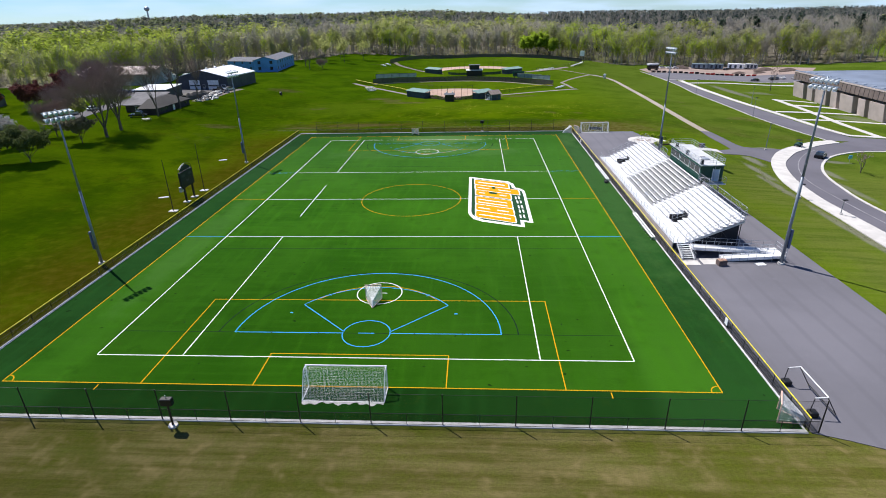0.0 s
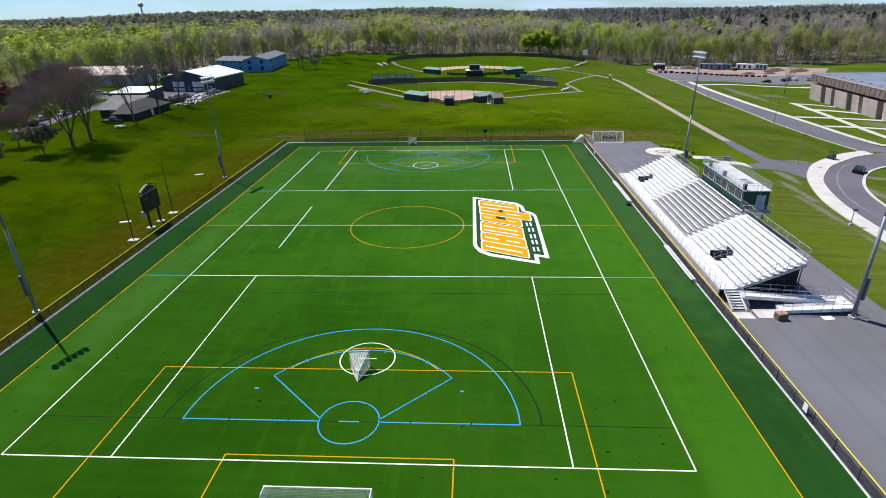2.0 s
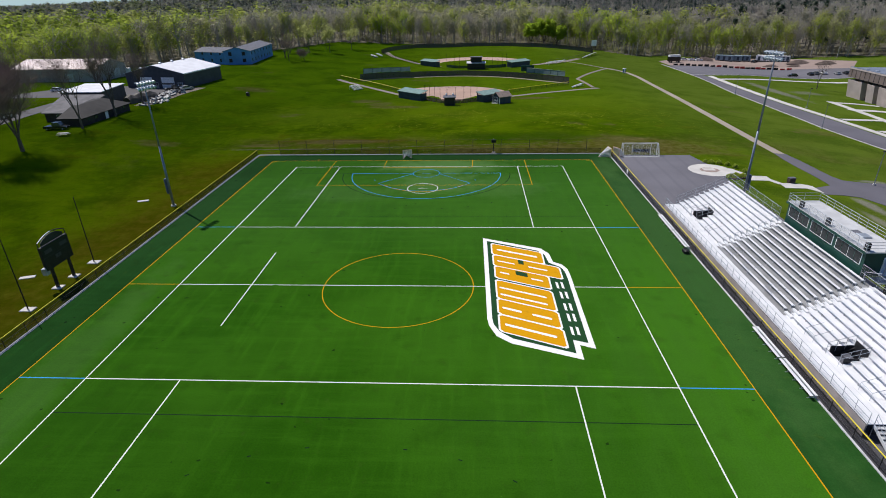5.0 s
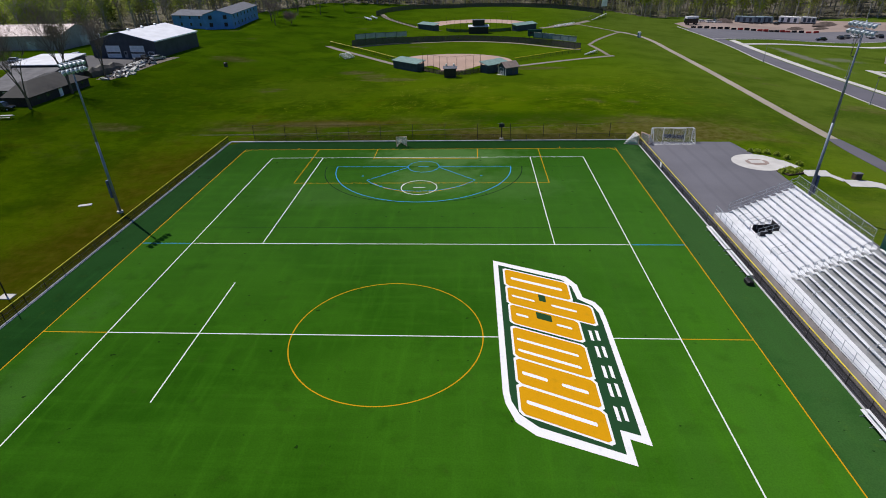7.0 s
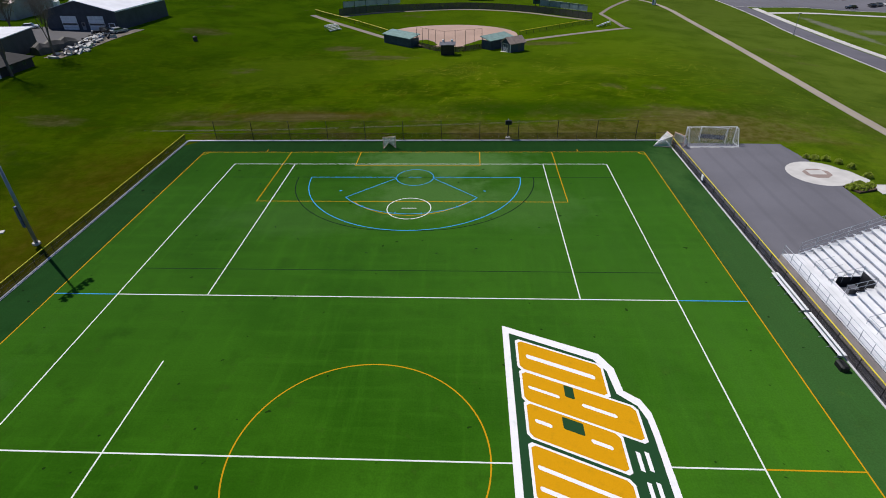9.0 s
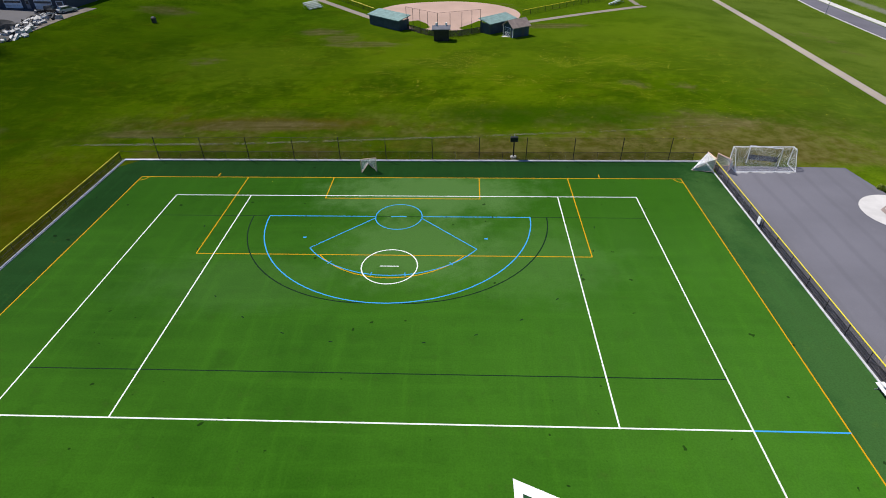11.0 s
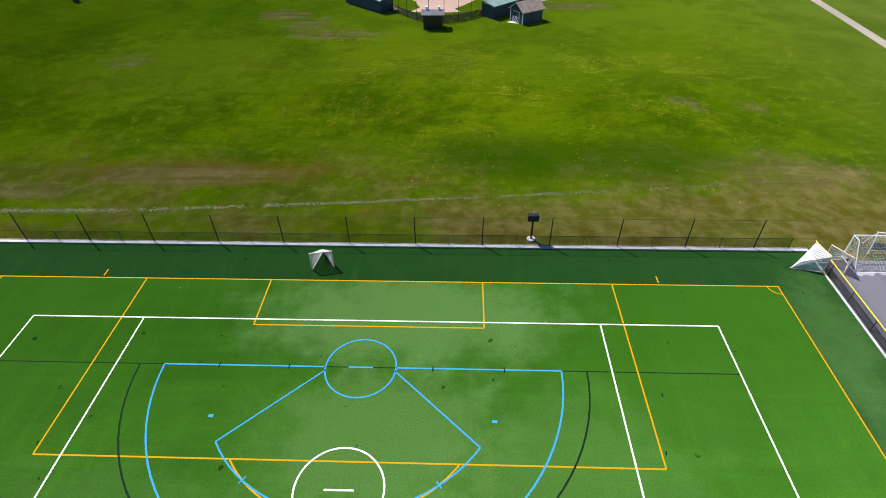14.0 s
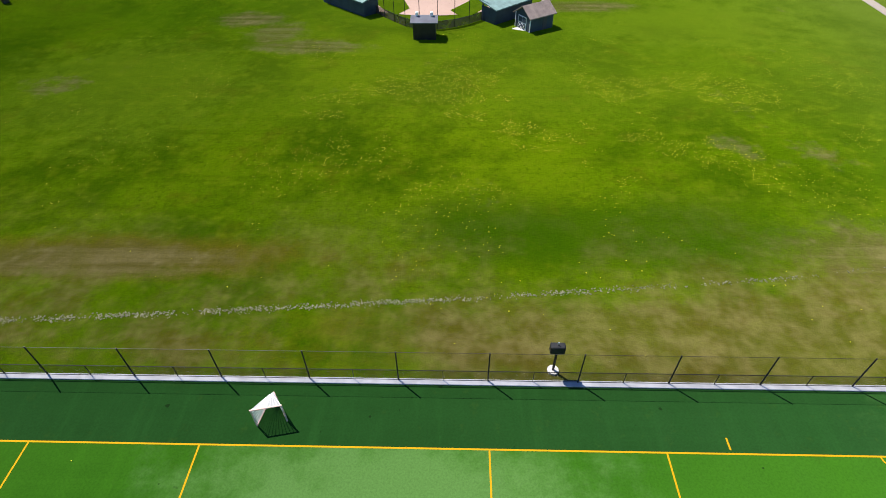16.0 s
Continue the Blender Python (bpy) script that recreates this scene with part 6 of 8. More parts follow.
def lamp_post(x, y, h, label):
    p = thing("lamp_post", (x, y, lay(x, y)), label, "lamp post", "street lamps along the road")
    part("base", Shape().rod((0, 0, -0.2), (0, 0, 0.35), 0.28, 0.26, 10), CONCRETE, p, "pale concrete base")
    part("shaft", Shape().rod((0, 0, 0.3), (0, 0, h), 0.08, 0.05, 8), POLE_STEEL, p)
    part("lamp_head", Shape().soft_box(-0.25, 0.55, -0.2, 0.2, h - 0.02, h + 0.14, 0.04), DARK_STEEL, p)


for x, y in ((84.9, 43.9), (107.6, 100.0), (114.2, 170.0), (125.6, 140.0), (70.9, 2.3), (73.3, -6.0)):
    lamp_post(x, y, 6.5 if y > 10 else 2.6, "grey street lamp post beside the road" if y > 10 else "short grey post beside the sidewalk")
mower = thing("utility_cart", (97.0, 51.4, lay(97.0, 51.4) + 0.16), "green utility cart parked on the sidewalk", "cart", turn=45)
part("body", Shape().soft_box(-1.2, 1.2, -0.65, 0.65, 0.3, 0.85, 0.08), GREEN_WALL, mower)
part("canopy", Shape().box(-0.7, 0.6, -0.6, 0.6, 1.6, 1.66), BLACK, mower)
for x in (-0.65, 0.55):
    part("canopy_post", Shape().rod((x, -0.55, 0.8), (x, -0.55, 1.6), 0.03).rod((x, 0.55, 0.8), (x, 0.55, 1.6), 0.03), BLACK, mower)
for x in (-0.8, 0.8):
    for y in (-0.65, 0.65):
        part("wheel", Shape().rod((x, y - 0.1, 0.28), (x, y + 0.1, 0.28), 0.28, 0.28, 10), RUBBER, mower)
toilet = thing("portable_toilet", (84.2, 225.5, lay(84.2, 225.5)), "blue portable toilet with white roof by the track", "toilet")
part("cabin", Shape().soft_box(-0.6, 0.6, -0.6, 0.6, 0, 2.1, 0.05), PAINTS["blue"], toilet)
part("roof", Shape().soft_box(-0.65, 0.65, -0.65, 0.65, 2.1, 2.35, 0.1), WHITE_PAINT, toilet, "white domed roof")
part("door", Shape().box(-0.35, 0.35, -0.62, -0.6, 0.1, 1.95), WHITE_PAINT, toilet)


# ---- ball fields ----
def clay_disc(name, cx, cy, r, up, mat=None, label="pinkish clay infield of the ball field"):
    s = Shape()
    n = 48
    for k in range(6):
        a = on_land([(cx + r * k / 6 * math.cos(2 * math.pi * i / n), cy + r * k / 6 * math.sin(2 * math.pi * i / n)) for i in range(n + 1)], up)
        b = on_land([(cx + r * (k + 1) / 6 * math.cos(2 * math.pi * i / n), cy + r * (k + 1) / 6 * math.sin(2 * math.pi * i / n)) for i in range(n + 1)], up)
        s.band(a, b)
    solid(name, s, mat or CLAY, label, "infield", "structure")


def shed_house(name, at, turn, L, W, h, ridge, wall, roof, label, category, doors=(), group=""):
    """A small gabled building, long side along its own x."""
    b = thing(name, at, label, category, group, turn=turn)
    part("wall", Shape().add([(-L / 2, -W / 2, -0.4), (L / 2, -W / 2, -0.4), (L / 2, W / 2, -0.4), (-L / 2, W / 2, -0.4), (-L / 2, -W / 2, h), (L / 2, -W / 2, h), (L / 2, W / 2, h), (-L / 2, W / 2, h), (-L / 2, 0, ridge), (L / 2, 0, ridge)],
                              [(0, 1, 5, 4), (1, 2, 6, 9, 5), (2, 3, 7, 6), (3, 0, 4, 8, 7), (3, 2, 1, 0)]), wall, b)
    o, t = 0.35, 0.14
    k = (ridge - h) / (W / 2)
    for s in (-1, 1):
        y0, z0 = s * (W / 2 + o), h - o * k + 0.03
        r = Shape().add([(-L / 2 - o, y0, z0), (L / 2 + o, y0, z0), (L / 2 + o, 0, ridge + 0.03), (-L / 2 - o, 0, ridge + 0.03), (-L / 2 - o, y0, z0 + t), (L / 2 + o, y0, z0 + t), (L / 2 + o, 0, ridge + 0.03 + t), (-L / 2 - o, 0, ridge + 0.03 + t)],
                        [(0, 1, 2, 3), (4, 7, 6, 5), (0, 4, 5, 1), (1, 5, 6, 2), (2, 6, 7, 3), (3, 7, 4, 0)])
        part("roof_slope", r, roof, b)
    for side, x, w, dh, mat in doors:
        if side in "sn":
            y = -W / 2 if side == "s" else W / 2
            e = -0.05 if side == "s" else 0.05
            part("door", Shape().box(x - w / 2, x + w / 2, min(y, y + e), max(y, y + e), 0.05, dh), mat, b)
        else:
            xx = L / 2 if side == "e" else -L / 2
            e = 0.05 if side == "e" else -0.05
            part("door", Shape().box(min(xx, xx + e), max(xx, xx + e), x - w / 2, x + w / 2, 0.05, dh), mat, b)
    return b


def dugout(x, y, turn, L, label, wall):
    """A low dugout with a slanting shingled roof, open to the field."""
    d = thing("dugout", (x, y, lay(x, y)), label, "dugout", "dugouts of the ball fields", turn=turn)
    W = 3.2
    part("back_wall", Shape().box(-L / 2, L / 2, -W / 2, -W / 2 + 0.15, -0.3, 2.35), wall, d)
    for s in (-1, 1):
        part("side_wall", Shape().box(s * (L / 2 - 0.15) if s > 0 else -L / 2, L / 2 if s > 0 else -L / 2 + 0.15, -W / 2 + 0.15, W / 2, -0.3, 2.4), wall, d)
    part("front_wall", Shape().box(-L / 2 + 0.15, L / 2 - 0.15, W / 2 - 0.12, W / 2, -0.3, 1.0), wall, d)
    part("roof", Shape().add([(-L / 2 - 0.3, -W / 2 - 0.4, 2.36), (L / 2 + 0.3, -W / 2 - 0.4, 2.36), (L / 2 + 0.3, W / 2 + 0.4, 3.1), (-L / 2 - 0.3, W / 2 + 0.4, 3.1),
                             (-L / 2 - 0.3, -W / 2 - 0.4, 2.52), (L / 2 + 0.3, -W / 2 - 0.4, 2.52), (L / 2 + 0.3, W / 2 + 0.4, 3.26), (-L / 2 - 0.3, W / 2 + 0.4, 3.26)],
                            [(0, 3, 2, 1), (4, 5, 6, 7), (0, 1, 5, 4), (1, 2, 6, 5), (2, 3, 7, 6), (3, 0, 4, 7)]), TEAL_ROOF, d, "weathered green shingle roof")
    for k in range(4):
        px = -L / 2 + 0.3 + (L - 0.6) * k / 3
        part("post", Shape().box(px - 0.07, px + 0.07, W / 2 - 0.13, W / 2 + 0.01, 1.0, 3.0), wall, d)
    return d


def mesh_fence(pts, h, label, every=3.0, panel=LINK, post_h=None, cap=None, up=0.0):
    """A fence of posts, rail and mesh that follows the land."""
    f = thing("field_fence", (0, 0, 0), label, "fence")
    line = spread(smooth_line(pts), max(2, int(sum(math.dist(a, b) for a, b in zip(pts, pts[1:])) / every) + 1))
    for i, (x, y) in enumerate(line):
        z = lay(x, y)
        part("post", Shape().rod((x, y, z - 0.1), (x, y, z + (post_h or h)), 0.05, 0.05, 5), BLACK, f)
    s, r, c = Shape(), Shape(), Shape()
    for (ax, ay), (bx, by) in zip(line, line[1:]):
        a, b = lay(ax, ay), lay(bx, by)
        s.add([(ax, ay, a + 0.03), (bx, by, b + 0.03), (bx, by, b + h), (ax, ay, a + h)], [(0, 1, 2, 3)])
        r.rod((ax, ay, a + h), (bx, by, b + h), 0.03, 0.03, 4)
        c.rod((ax, ay, a + h + 0.07), (bx, by, b + h + 0.07), 0.10, 0.10, 6)
    part("mesh", s, panel, f)
    part("top_rail", r, BLACK, f)
    if cap:
        part("cap", c, cap, f, "yellow fence cap")


WINDSCREEN = mesh_material("dark brown windscreen", (0.055, 0.048, 0.047), 0.93)
BANNER = surf("pale banner", (0.32, 0.36, 0.37), 0.15, 0.5, 3, 0.7)

# nearer field: home plate faces the pitch
clay_disc("infield", 2.2, 151.0, 19.8, 0.05)
inner = between([(-9.5, 140.5), (-6.8, 136.2), (-3.8, 130.5)], [(-5.0, 143.5), (-2.6, 139.5), (-1.4, 135.0)], 0.07, 12, 2)
solid("foul_grass", inner, LAWN, "green grass strip beside the plate", "grass", "structure")
solid("foul_grass", between([(8.0, 129.5), (10.8, 134.0), (14.5, 140.5)], [(5.6, 134.0), (8.2, 138.0), (10.6, 142.5)], 0.07, 12, 2), LAWN, "green grass strip beside the plate", "grass", "structure")
solid("outfield_edge", along([(-38.0, 180.5), (-22.2, 196.5), (1.9, 206.4), (27.2, 197.4), (49.0, 176.5)], 2.2, 0.05), TRACK, "pale warning track along the outfield fence", "track", "structure")
for a, b, w in (((-48.0, 181.0), (-15.0, 142.0), 2.2), ((58.0, 161.5), (21.5, 139.5), 2.2)):
    solid("foul_path", along([a, ((a[0] + b[0]) / 2, (a[1] + b[1]) / 2), b], w, 0.05), TRACK, "pale dirt path along the foul line", "path", "structure")
dugout(-11.6, 135.2, -42, 11.0, "blue-grey dugout with green shingle roof", SHED_WALL)
dugout(15.0, 131.0, 42, 8.5, "blue-grey dugout with green shingle roof", SHED_WALL)
sh = shed_house("storage_shed", (19.0, 126.4, lay(19.0, 126.4)), 33, 4.6, 3.6, 2.3, 3.5, SHED_WALL, surf("brown shingles", (0.26, 0.20, 0.175), 0.2, 1.2, 14, 0.85), "blue-grey storage shed with white-trimmed double door", "shed", doors=(("w", 0.1, 2.0, 2.05, WHITE_PAINT), ("s", 0.6, 0.8, 1.9, HOUSE_WALL)))
for y0 in (-0.8, 0.14):
    part("door_panel", Shape().box(-2.375, -2.352, y0, y0 + 0.86, 0.15, 0.98).box(-2.375, -2.352, y0, y0 + 0.86, 1.12, 1.95), SHED_WALL, sh, "dark door panels")
    part("door_brace", Shape().rod((-2.385, y0, 0.17), (-2.385, y0 + 0.86, 0.96), 0.045, 0.045, 4).rod((-2.385, y0 + 0.86, 0.17), (-2.385, y0, 0.96), 0.045, 0.045, 4), WHITE_PAINT, sh, "white crossed door brace")
for y in (-1.82, 1.82):
    part("corner_trim", Shape().box(-2.36, -2.24, y - 0.06, y + 0.06, 0.0, 2.3), WHITE_PAINT, sh, "white corner trim")
part("ramp_mat", Shape().box(-3.5, -2.4, -1.0, 1.1, -0.1, 0.06), CONCRETE, sh, "pale threshold slab")
booth = shed_house("scorer_booth", (1.9, 121.6, lay(1.9, 121.6)), 0, 3.4, 2.6, 2.6, 3.0, BLACK, GREY_ROOF, "small black scorer booth behind the backstop", "booth")
for x in (-1.1, 1.1):
    part("roof_lamp", Shape().soft_box(x - 0.22, x + 0.22, -0.2, 0.2, 3.1, 3.7, 0.06), WHITE_PAINT, booth, "white roof loudspeaker")
mesh_fence([(-7.0, 132.5), (-2.6, 127.2), (-0.2, 124.8), (3.8, 124.6), (7.4, 126.0), (10.8, 129.2)], 1.3, "low brown-screened backstop wall with tall posts", 2.6, mesh_material("brown backstop screen", (0.10, 0.062, 0.055), 0.8), 5.2)
mesh_fence([(-7.0, 132.7), (-2.6, 127.4), (-0.2, 125.0), (3.8, 124.8), (7.4, 126.2), (10.8, 129.4)], 5.1, "tall see-through backstop net", 8.0, NETTING)
mesh_fence([(-38.7, 182.1), (-32.2, 189.8), (-22.2, 198.0), (-11.4, 204.3), (1.9, 208.0), (13.9, 205.6), (27.2, 199.1), (39.4, 190.2), (49.3, 177.6)], 2.3, "dark windscreened outfield fence of the nearer ball field", 3.0, WINDSCREEN)
mesh_fence([(-47.9, 185.0), (-32.0, 169.0), (-17.4, 151.0)], 1.2, "low foul-line fence with yellow cap", 3.0, LINK, None, YELLOW)
mesh_fence([(22.5, 149.0), (37.7, 162.6), (48.1, 170.2)], 1.2, "low foul-line fence with yellow cap", 3.0, LINK, None, YELLOW)
for pts in ([(-37.5, 184.0), (-29.0, 193.0), (-19.0, 200.5)], [(33.5, 197.0), (41.0, 190.5), (48.0, 180.5)]):
    line = spread(pts, 6)
    bd = thing("banner_frame", (0, 0, 0), "row of pale banners on a dark frame above the fence", "banner")
    for (ax, ay), (bx, by) in zip(line, line[1:]):
        a = lay(ax, ay)
        s = Shape().add([(ax, ay, a + 2.45), (bx, by, a + 2.45), (bx, by, a + 4.3), (ax, ay, a + 4.3)], [(0, 1, 2, 3)])
        s.add([(ax, ay + 0.05, a + 2.45), (bx, by + 0.05, a + 2.45), (bx, by + 0.05, a + 4.3), (ax, ay + 0.05, a + 4.3)], [(3, 2, 1, 0)])
        part("banner", s, BANNER if pts[0][0] < 0 else surf("grey-green banner", (0.20, 0.27, 0.27), 0.2, 0.5, 3, 0.7), bd)
        part("banner_post", Shape().rod((ax, ay, a - 0.1), (ax, ay, a + 4.4), 0.09, 0.09, 5), GREEN_WALL, bd)
    for k, zz in ((0, 2.4), (1, 4.4)):
        part("banner_rail", Shape().pipe([(x, y, lay(line[0][0], line[0][1]) * 0 + lay(x, y) + zz) for x, y in line], 0.09), GREEN_WALL, bd)
sb = thing("ball_scoreboard", (34.4, 201.5, lay(34.4, 201.5)), "dark green scoreboard on two posts in the outfield", "scoreboard")
part("panel", Shape().soft_box(-2.9, 2.9, -0.2, 0.2, 2.4, 5.0, 0.05), GREEN_WALL, sb)
for x in (-2.0, 2.0):
    part("post", Shape().box(x - 0.12, x + 0.12, -0.12, 0.12, -0.3, 2.4), DARK_STEEL, sb)
for k in range(3):
    part("score_panel", Shape().box(-2.2 + 1.6 * k, -1.0 + 1.6 * k, -0.22, -0.205, 3.3, 4.1), RECESS, sb)


def grandstand(x, y, turn, L, rows, label):
    g = thing("small_bleacher", (x, y, lay(x, y)), label, "bleacher", "small bleachers of the ball fields", turn=turn)
    for i in range(rows):
        part("plank", Shape().box(-L / 2, L / 2, 0.6 * i, 0.6 * i + 0.28, 0.42 + 0.3 * i, 0.47 + 0.3 * i), ALU, g)
        part("footboard", Shape().box(-L / 2, L / 2, 0.6 * i + 0.3, 0.6 * i + 0.56, 0.2 + 0.3 * i, 0.24 + 0.3 * i), ALU_SHADE, g)
    for k in range(3):
        px = -L / 2 + 0.3 + (L - 0.6) * k / 2
        part("frame", Shape().rod((px, 0.1, 0.0), (px, 0.6 * rows, 0.3 * rows), 0.05, 0.05, 4).rod((px, 0.6 * rows, 0), (px, 0.6 * rows, 0.3 * rows), 0.05, 0.05, 4).rod((px, 0.1, 0.03), (px, 0.6 * rows, 0.03), 0.05, 0.05, 4), GALV, g)


grandstand(-34.0, 154.0, 52, 4.6, 5, "small white bleacher on the lawn by the foul path")
grandstand(50.0, 165.5, -125, 7.5, 3, "small grey bleacher beside the foul path")
grandstand(-46.0, 270.0, 120, 6.0, 4, "small white bleacher by the far ball field")
grandstand(-44.0, 278.0, 120, 5.0, 4, "small white bleacher by the far ball field")

# farther field
clay_disc("infield", 11.5, 262.0, 27.5, 0.05)
clay_disc("infield_grass", 11.5, 252.5, 21.0, 0.09, LAWN, "green grass inside the clay arc")
dugout(-13.0, 244.5, -40, 11.0, "blue-grey dugout with green shingle roof at the far field", SHED_WALL)
dugout(33.5, 241.0, 38, 13.0, "blue-grey dugout with green shingle roof at the far field", SHED_WALL)
far_booth = shed_house("press_hut", (11.4, 231.5, lay(11.4, 231.5)), 0, 9.0, 4.0, 3.0, 3.6, BLACK, PALE_ROOF, "black press hut with pale roof behind the far backstop", "hut")
part("upper_box", Shape().soft_box(-2.8, 2.8, -1.5, 1.5, 3.4, 5.8, 0.05), BLACK, far_booth)
part("upper_roof", Shape().box(-3.2, 3.2, -1.9, 1.9, 5.8, 5.95), GREY_ROOF, far_booth)
mesh_fence([(-4.0, 240.0), (0.5, 236.0), (11.5, 234.2), (22.5, 235.6), (27.0, 239.0)], 1.4, "low green backstop wall with tall posts", 2.8, mesh_material("green windscreen", (0.012, 0.05, 0.035), 0.92), 6.5)
mesh_fence([(-46.0, 292.0), (-41.8, 312.0), (-28.4, 338.8), (-10.0, 355.0), (10.1, 361.0), (37.4, 357.0), (60.9, 346.0), (78.0, 341.0), (90.0, 330.0)], 2.4, "dark windscreened outfield fence before the woods", 4.0, WINDSCREEN)
mesh_fence([(46.0, 250.0), (58.4, 262.0), (70.8, 284.0), (90.0, 330.0)], 1.6, "grey foul-line fence of the far ball field", 4.0, GALV_LINK)
mesh_fence([(-46.0, 292.0), (-36.0, 272.0), (-20.0, 250.0)], 1.3, "low foul-line fence of the far ball field", 4.0, LINK)
solid("foul_path", along([(-44.0, 300.0), (-36.0, 276.0), (-19.0, 251.0)], 3.0, 0.05), TRACK, "pale dirt path along the far foul line", "path", "structure")
solid("foul_path", along([(42.0, 246.0), (58.0, 258.0), (72.0, 282.0)], 3.0, 0.05), TRACK, "pale dirt path along the far foul line", "path", "structure")
for a, b in (((47.0, 247.0), (60.0, 259.0)), ((73.5, 286.0), (88.0, 318.0))):
    m = ((a[0] + b[0]) / 2, (a[1] + b[1]) / 2)
    grandstand(m[0], m[1], math.degrees(math.atan2(b[1] - a[1], b[0] - a[0])) + 180, math.dist(a, b) * 0.8, 4, "long grey bleacher beside the far foul line")
tower = thing("tall_scoreboard", (88.5, 322.0, lay(88.5, 322.0)), "white sign tower on posts by the far field", "sign")
part("panel", Shape().soft_box(-1.6, 1.6, -0.2, 0.2, 5.0, 8.5, 0.05), WHITE_PAINT, tower)
for x in (-1.2, 1.2):
    part("post", Shape().rod((x, 0, -0.3), (x, 0, 5.1), 0.12), DARK_STEEL, tower)

bin_ = thing("litter_bin", (-68.0, 130.5, lay(-68.0, 130.5)), "dark litter bin standing on the lawn", "bin")
part("drum", Shape().rod((0, 0, 0), (0, 0, 1.1), 0.55, 0.6, 12), DARK_STEEL, bin_)
part("lid", Shape().rod((0, 0, 1.1), (0, 0, 1.35), 0.62, 0.3, 12), BLACK, bin_)
for x, y in ((-48.3, 1.4), (-48.9, 29.8)):
    solid("ground_cover", Shape().soft_box(-0.9, 0.9, -0.35, 0.35, -0.1, 0.10, 0.03), CONCRETE, "pale concrete cover in the grass", "cover", at=(x, y, lay(x, y)), turn=20)


# ---- buildings on the left ----
shed_house("warehouse", (-154.2, 166.0, lay(-156, 164)), -2, 35.0, 19.0, 4.8, 7.5, TAN_WALL, PINK_ROOF, "long tan metal warehouse with faded pale roof", "warehouse", doors=(("e", 3.0, 4.0, 3.6, GALV), ("s", 6.0, 3.2, 3.0, GALV)))
barn = shed_house("barn", (-102.6, 150.4, lay(-103, 150)), 83, 24.0, 23.0, 5.2, 7.9, BARN_WALL, surf("white metal roof", (0.74, 0.74, 0.78), 0.08, 0.3, 6, 0.5), "dark metal barn with bright white roof and two garage doors", "barn")
for q in (3.8, -4.9):
    d = part("garage_door", Shape().box(-12.080, -12.000, q - 2.5, q + 2.5, 0.05, 3.9), WHITE_PAINT, barn, "white sectional garage door")
    part("window_band", Shape().box(-12.110, -12.085, q - 2.4, q + 2.4, 1.45, 1.95), GLASS, d, "dark glazed band")
    for k in range(4):
        part("door_seam", Shape().box(-12.100, -12.085, q - 2.5, q + 2.5, 0.75 + 0.78 * k, 0.80 + 0.78 * k), GALV, d)
side = part("side_door", Shape().box(-12.060, -12.000, -1.0, 0.1, 0.05, 2.2), TAN_WALL, barn, "pale side door")
part("pane", Shape().box(-12.090, -12.065, -0.8, -0.1, 1.2, 2.0), GLASS, side)
win = part("window", Shape().box(-12.060, -12.000, -10.6, -8.6, 0.9, 2.1), WHITE_PAINT, barn, "white-framed window")
part("pane", Shape().box(-12.090, -12.065, -10.4, -8.8, 1.05, 1.95), GLASS, win)
for k in range(3):
    part("roof_vent", Shape().rod((-7.5 + 7 * k, 0, 7.85), (-7.5 + 7 * k, 0, 8.35), 0.45, 0.45, 10).rod((-7.5 + 7 * k, 0, 8.35), (-7.5 + 7 * k, 0, 8.6), 0.6, 0.2, 10), GALV, barn)
for k in range(18):
    part("siding_rib", Shape().box(-12.030, -11.980, -11.2 + 1.318 * k, -11.12 + 1.318 * k, 3.95, 5.0), BARN_WALL, barn)
part("gutter", Shape().box(-12.100, 12.1, -11.95, -11.8, 4.95, 5.12), WHITE_PAINT, barn, "white eave gutter")
# wrapped apartment block in two wings
for at, turn, L, W, h, nm in (((-104.0, 230.0, lay(-103, 226)), 95, 42.0, 12.5, 6.0, "blue-wrapped unfinished apartment building with grey roof"), ((-115.0, 218.5, lay(-118, 218)), 160, 19.0, 12.0, 5.4, "lower wing of the blue-wrapped apartment building")):
    ap = shed_house("apartment_building", at, turn, L, W, h, h + 1.7, BLUE_WALL, GREY_ROOF, nm, "apartment building", group="blue apartment wings")
    for fl in range(2):
        for k in range(int(L / 5.5)):
            for s in (-1, 1):
                px = -L / 2 + 3.0 + 5.5 * k
                y = s * (W / 2)
                w = part("window", Shape().box(px - 0.5, px + 0.5, min(y, y + s * 0.06), max(y, y + s * 0.06), 1.2 + 3.0 * fl, 2.5 + 3.0 * fl), RECESS, ap, "dark window opening")
                part("pane", Shape().box(px - 0.4, px + 0.4, min(y + s * 0.062, y + s * 0.08), max(y + s * 0.062, y + s * 0.08), 1.3 + 3.0 * fl, 2.4 + 3.0 * fl), GLASS, w)
        for s in (-1, 1):
            for q in (-3.2, 3.2):
                x = s * L / 2
                part("window", Shape().box(min(x, x + s * 0.06), max(x, x + s * 0.06), q - 0.75, q + 0.75, 1.1 + 3.0 * fl, 2.7 + 3.0 * fl), RECESS, ap, "dark window opening")


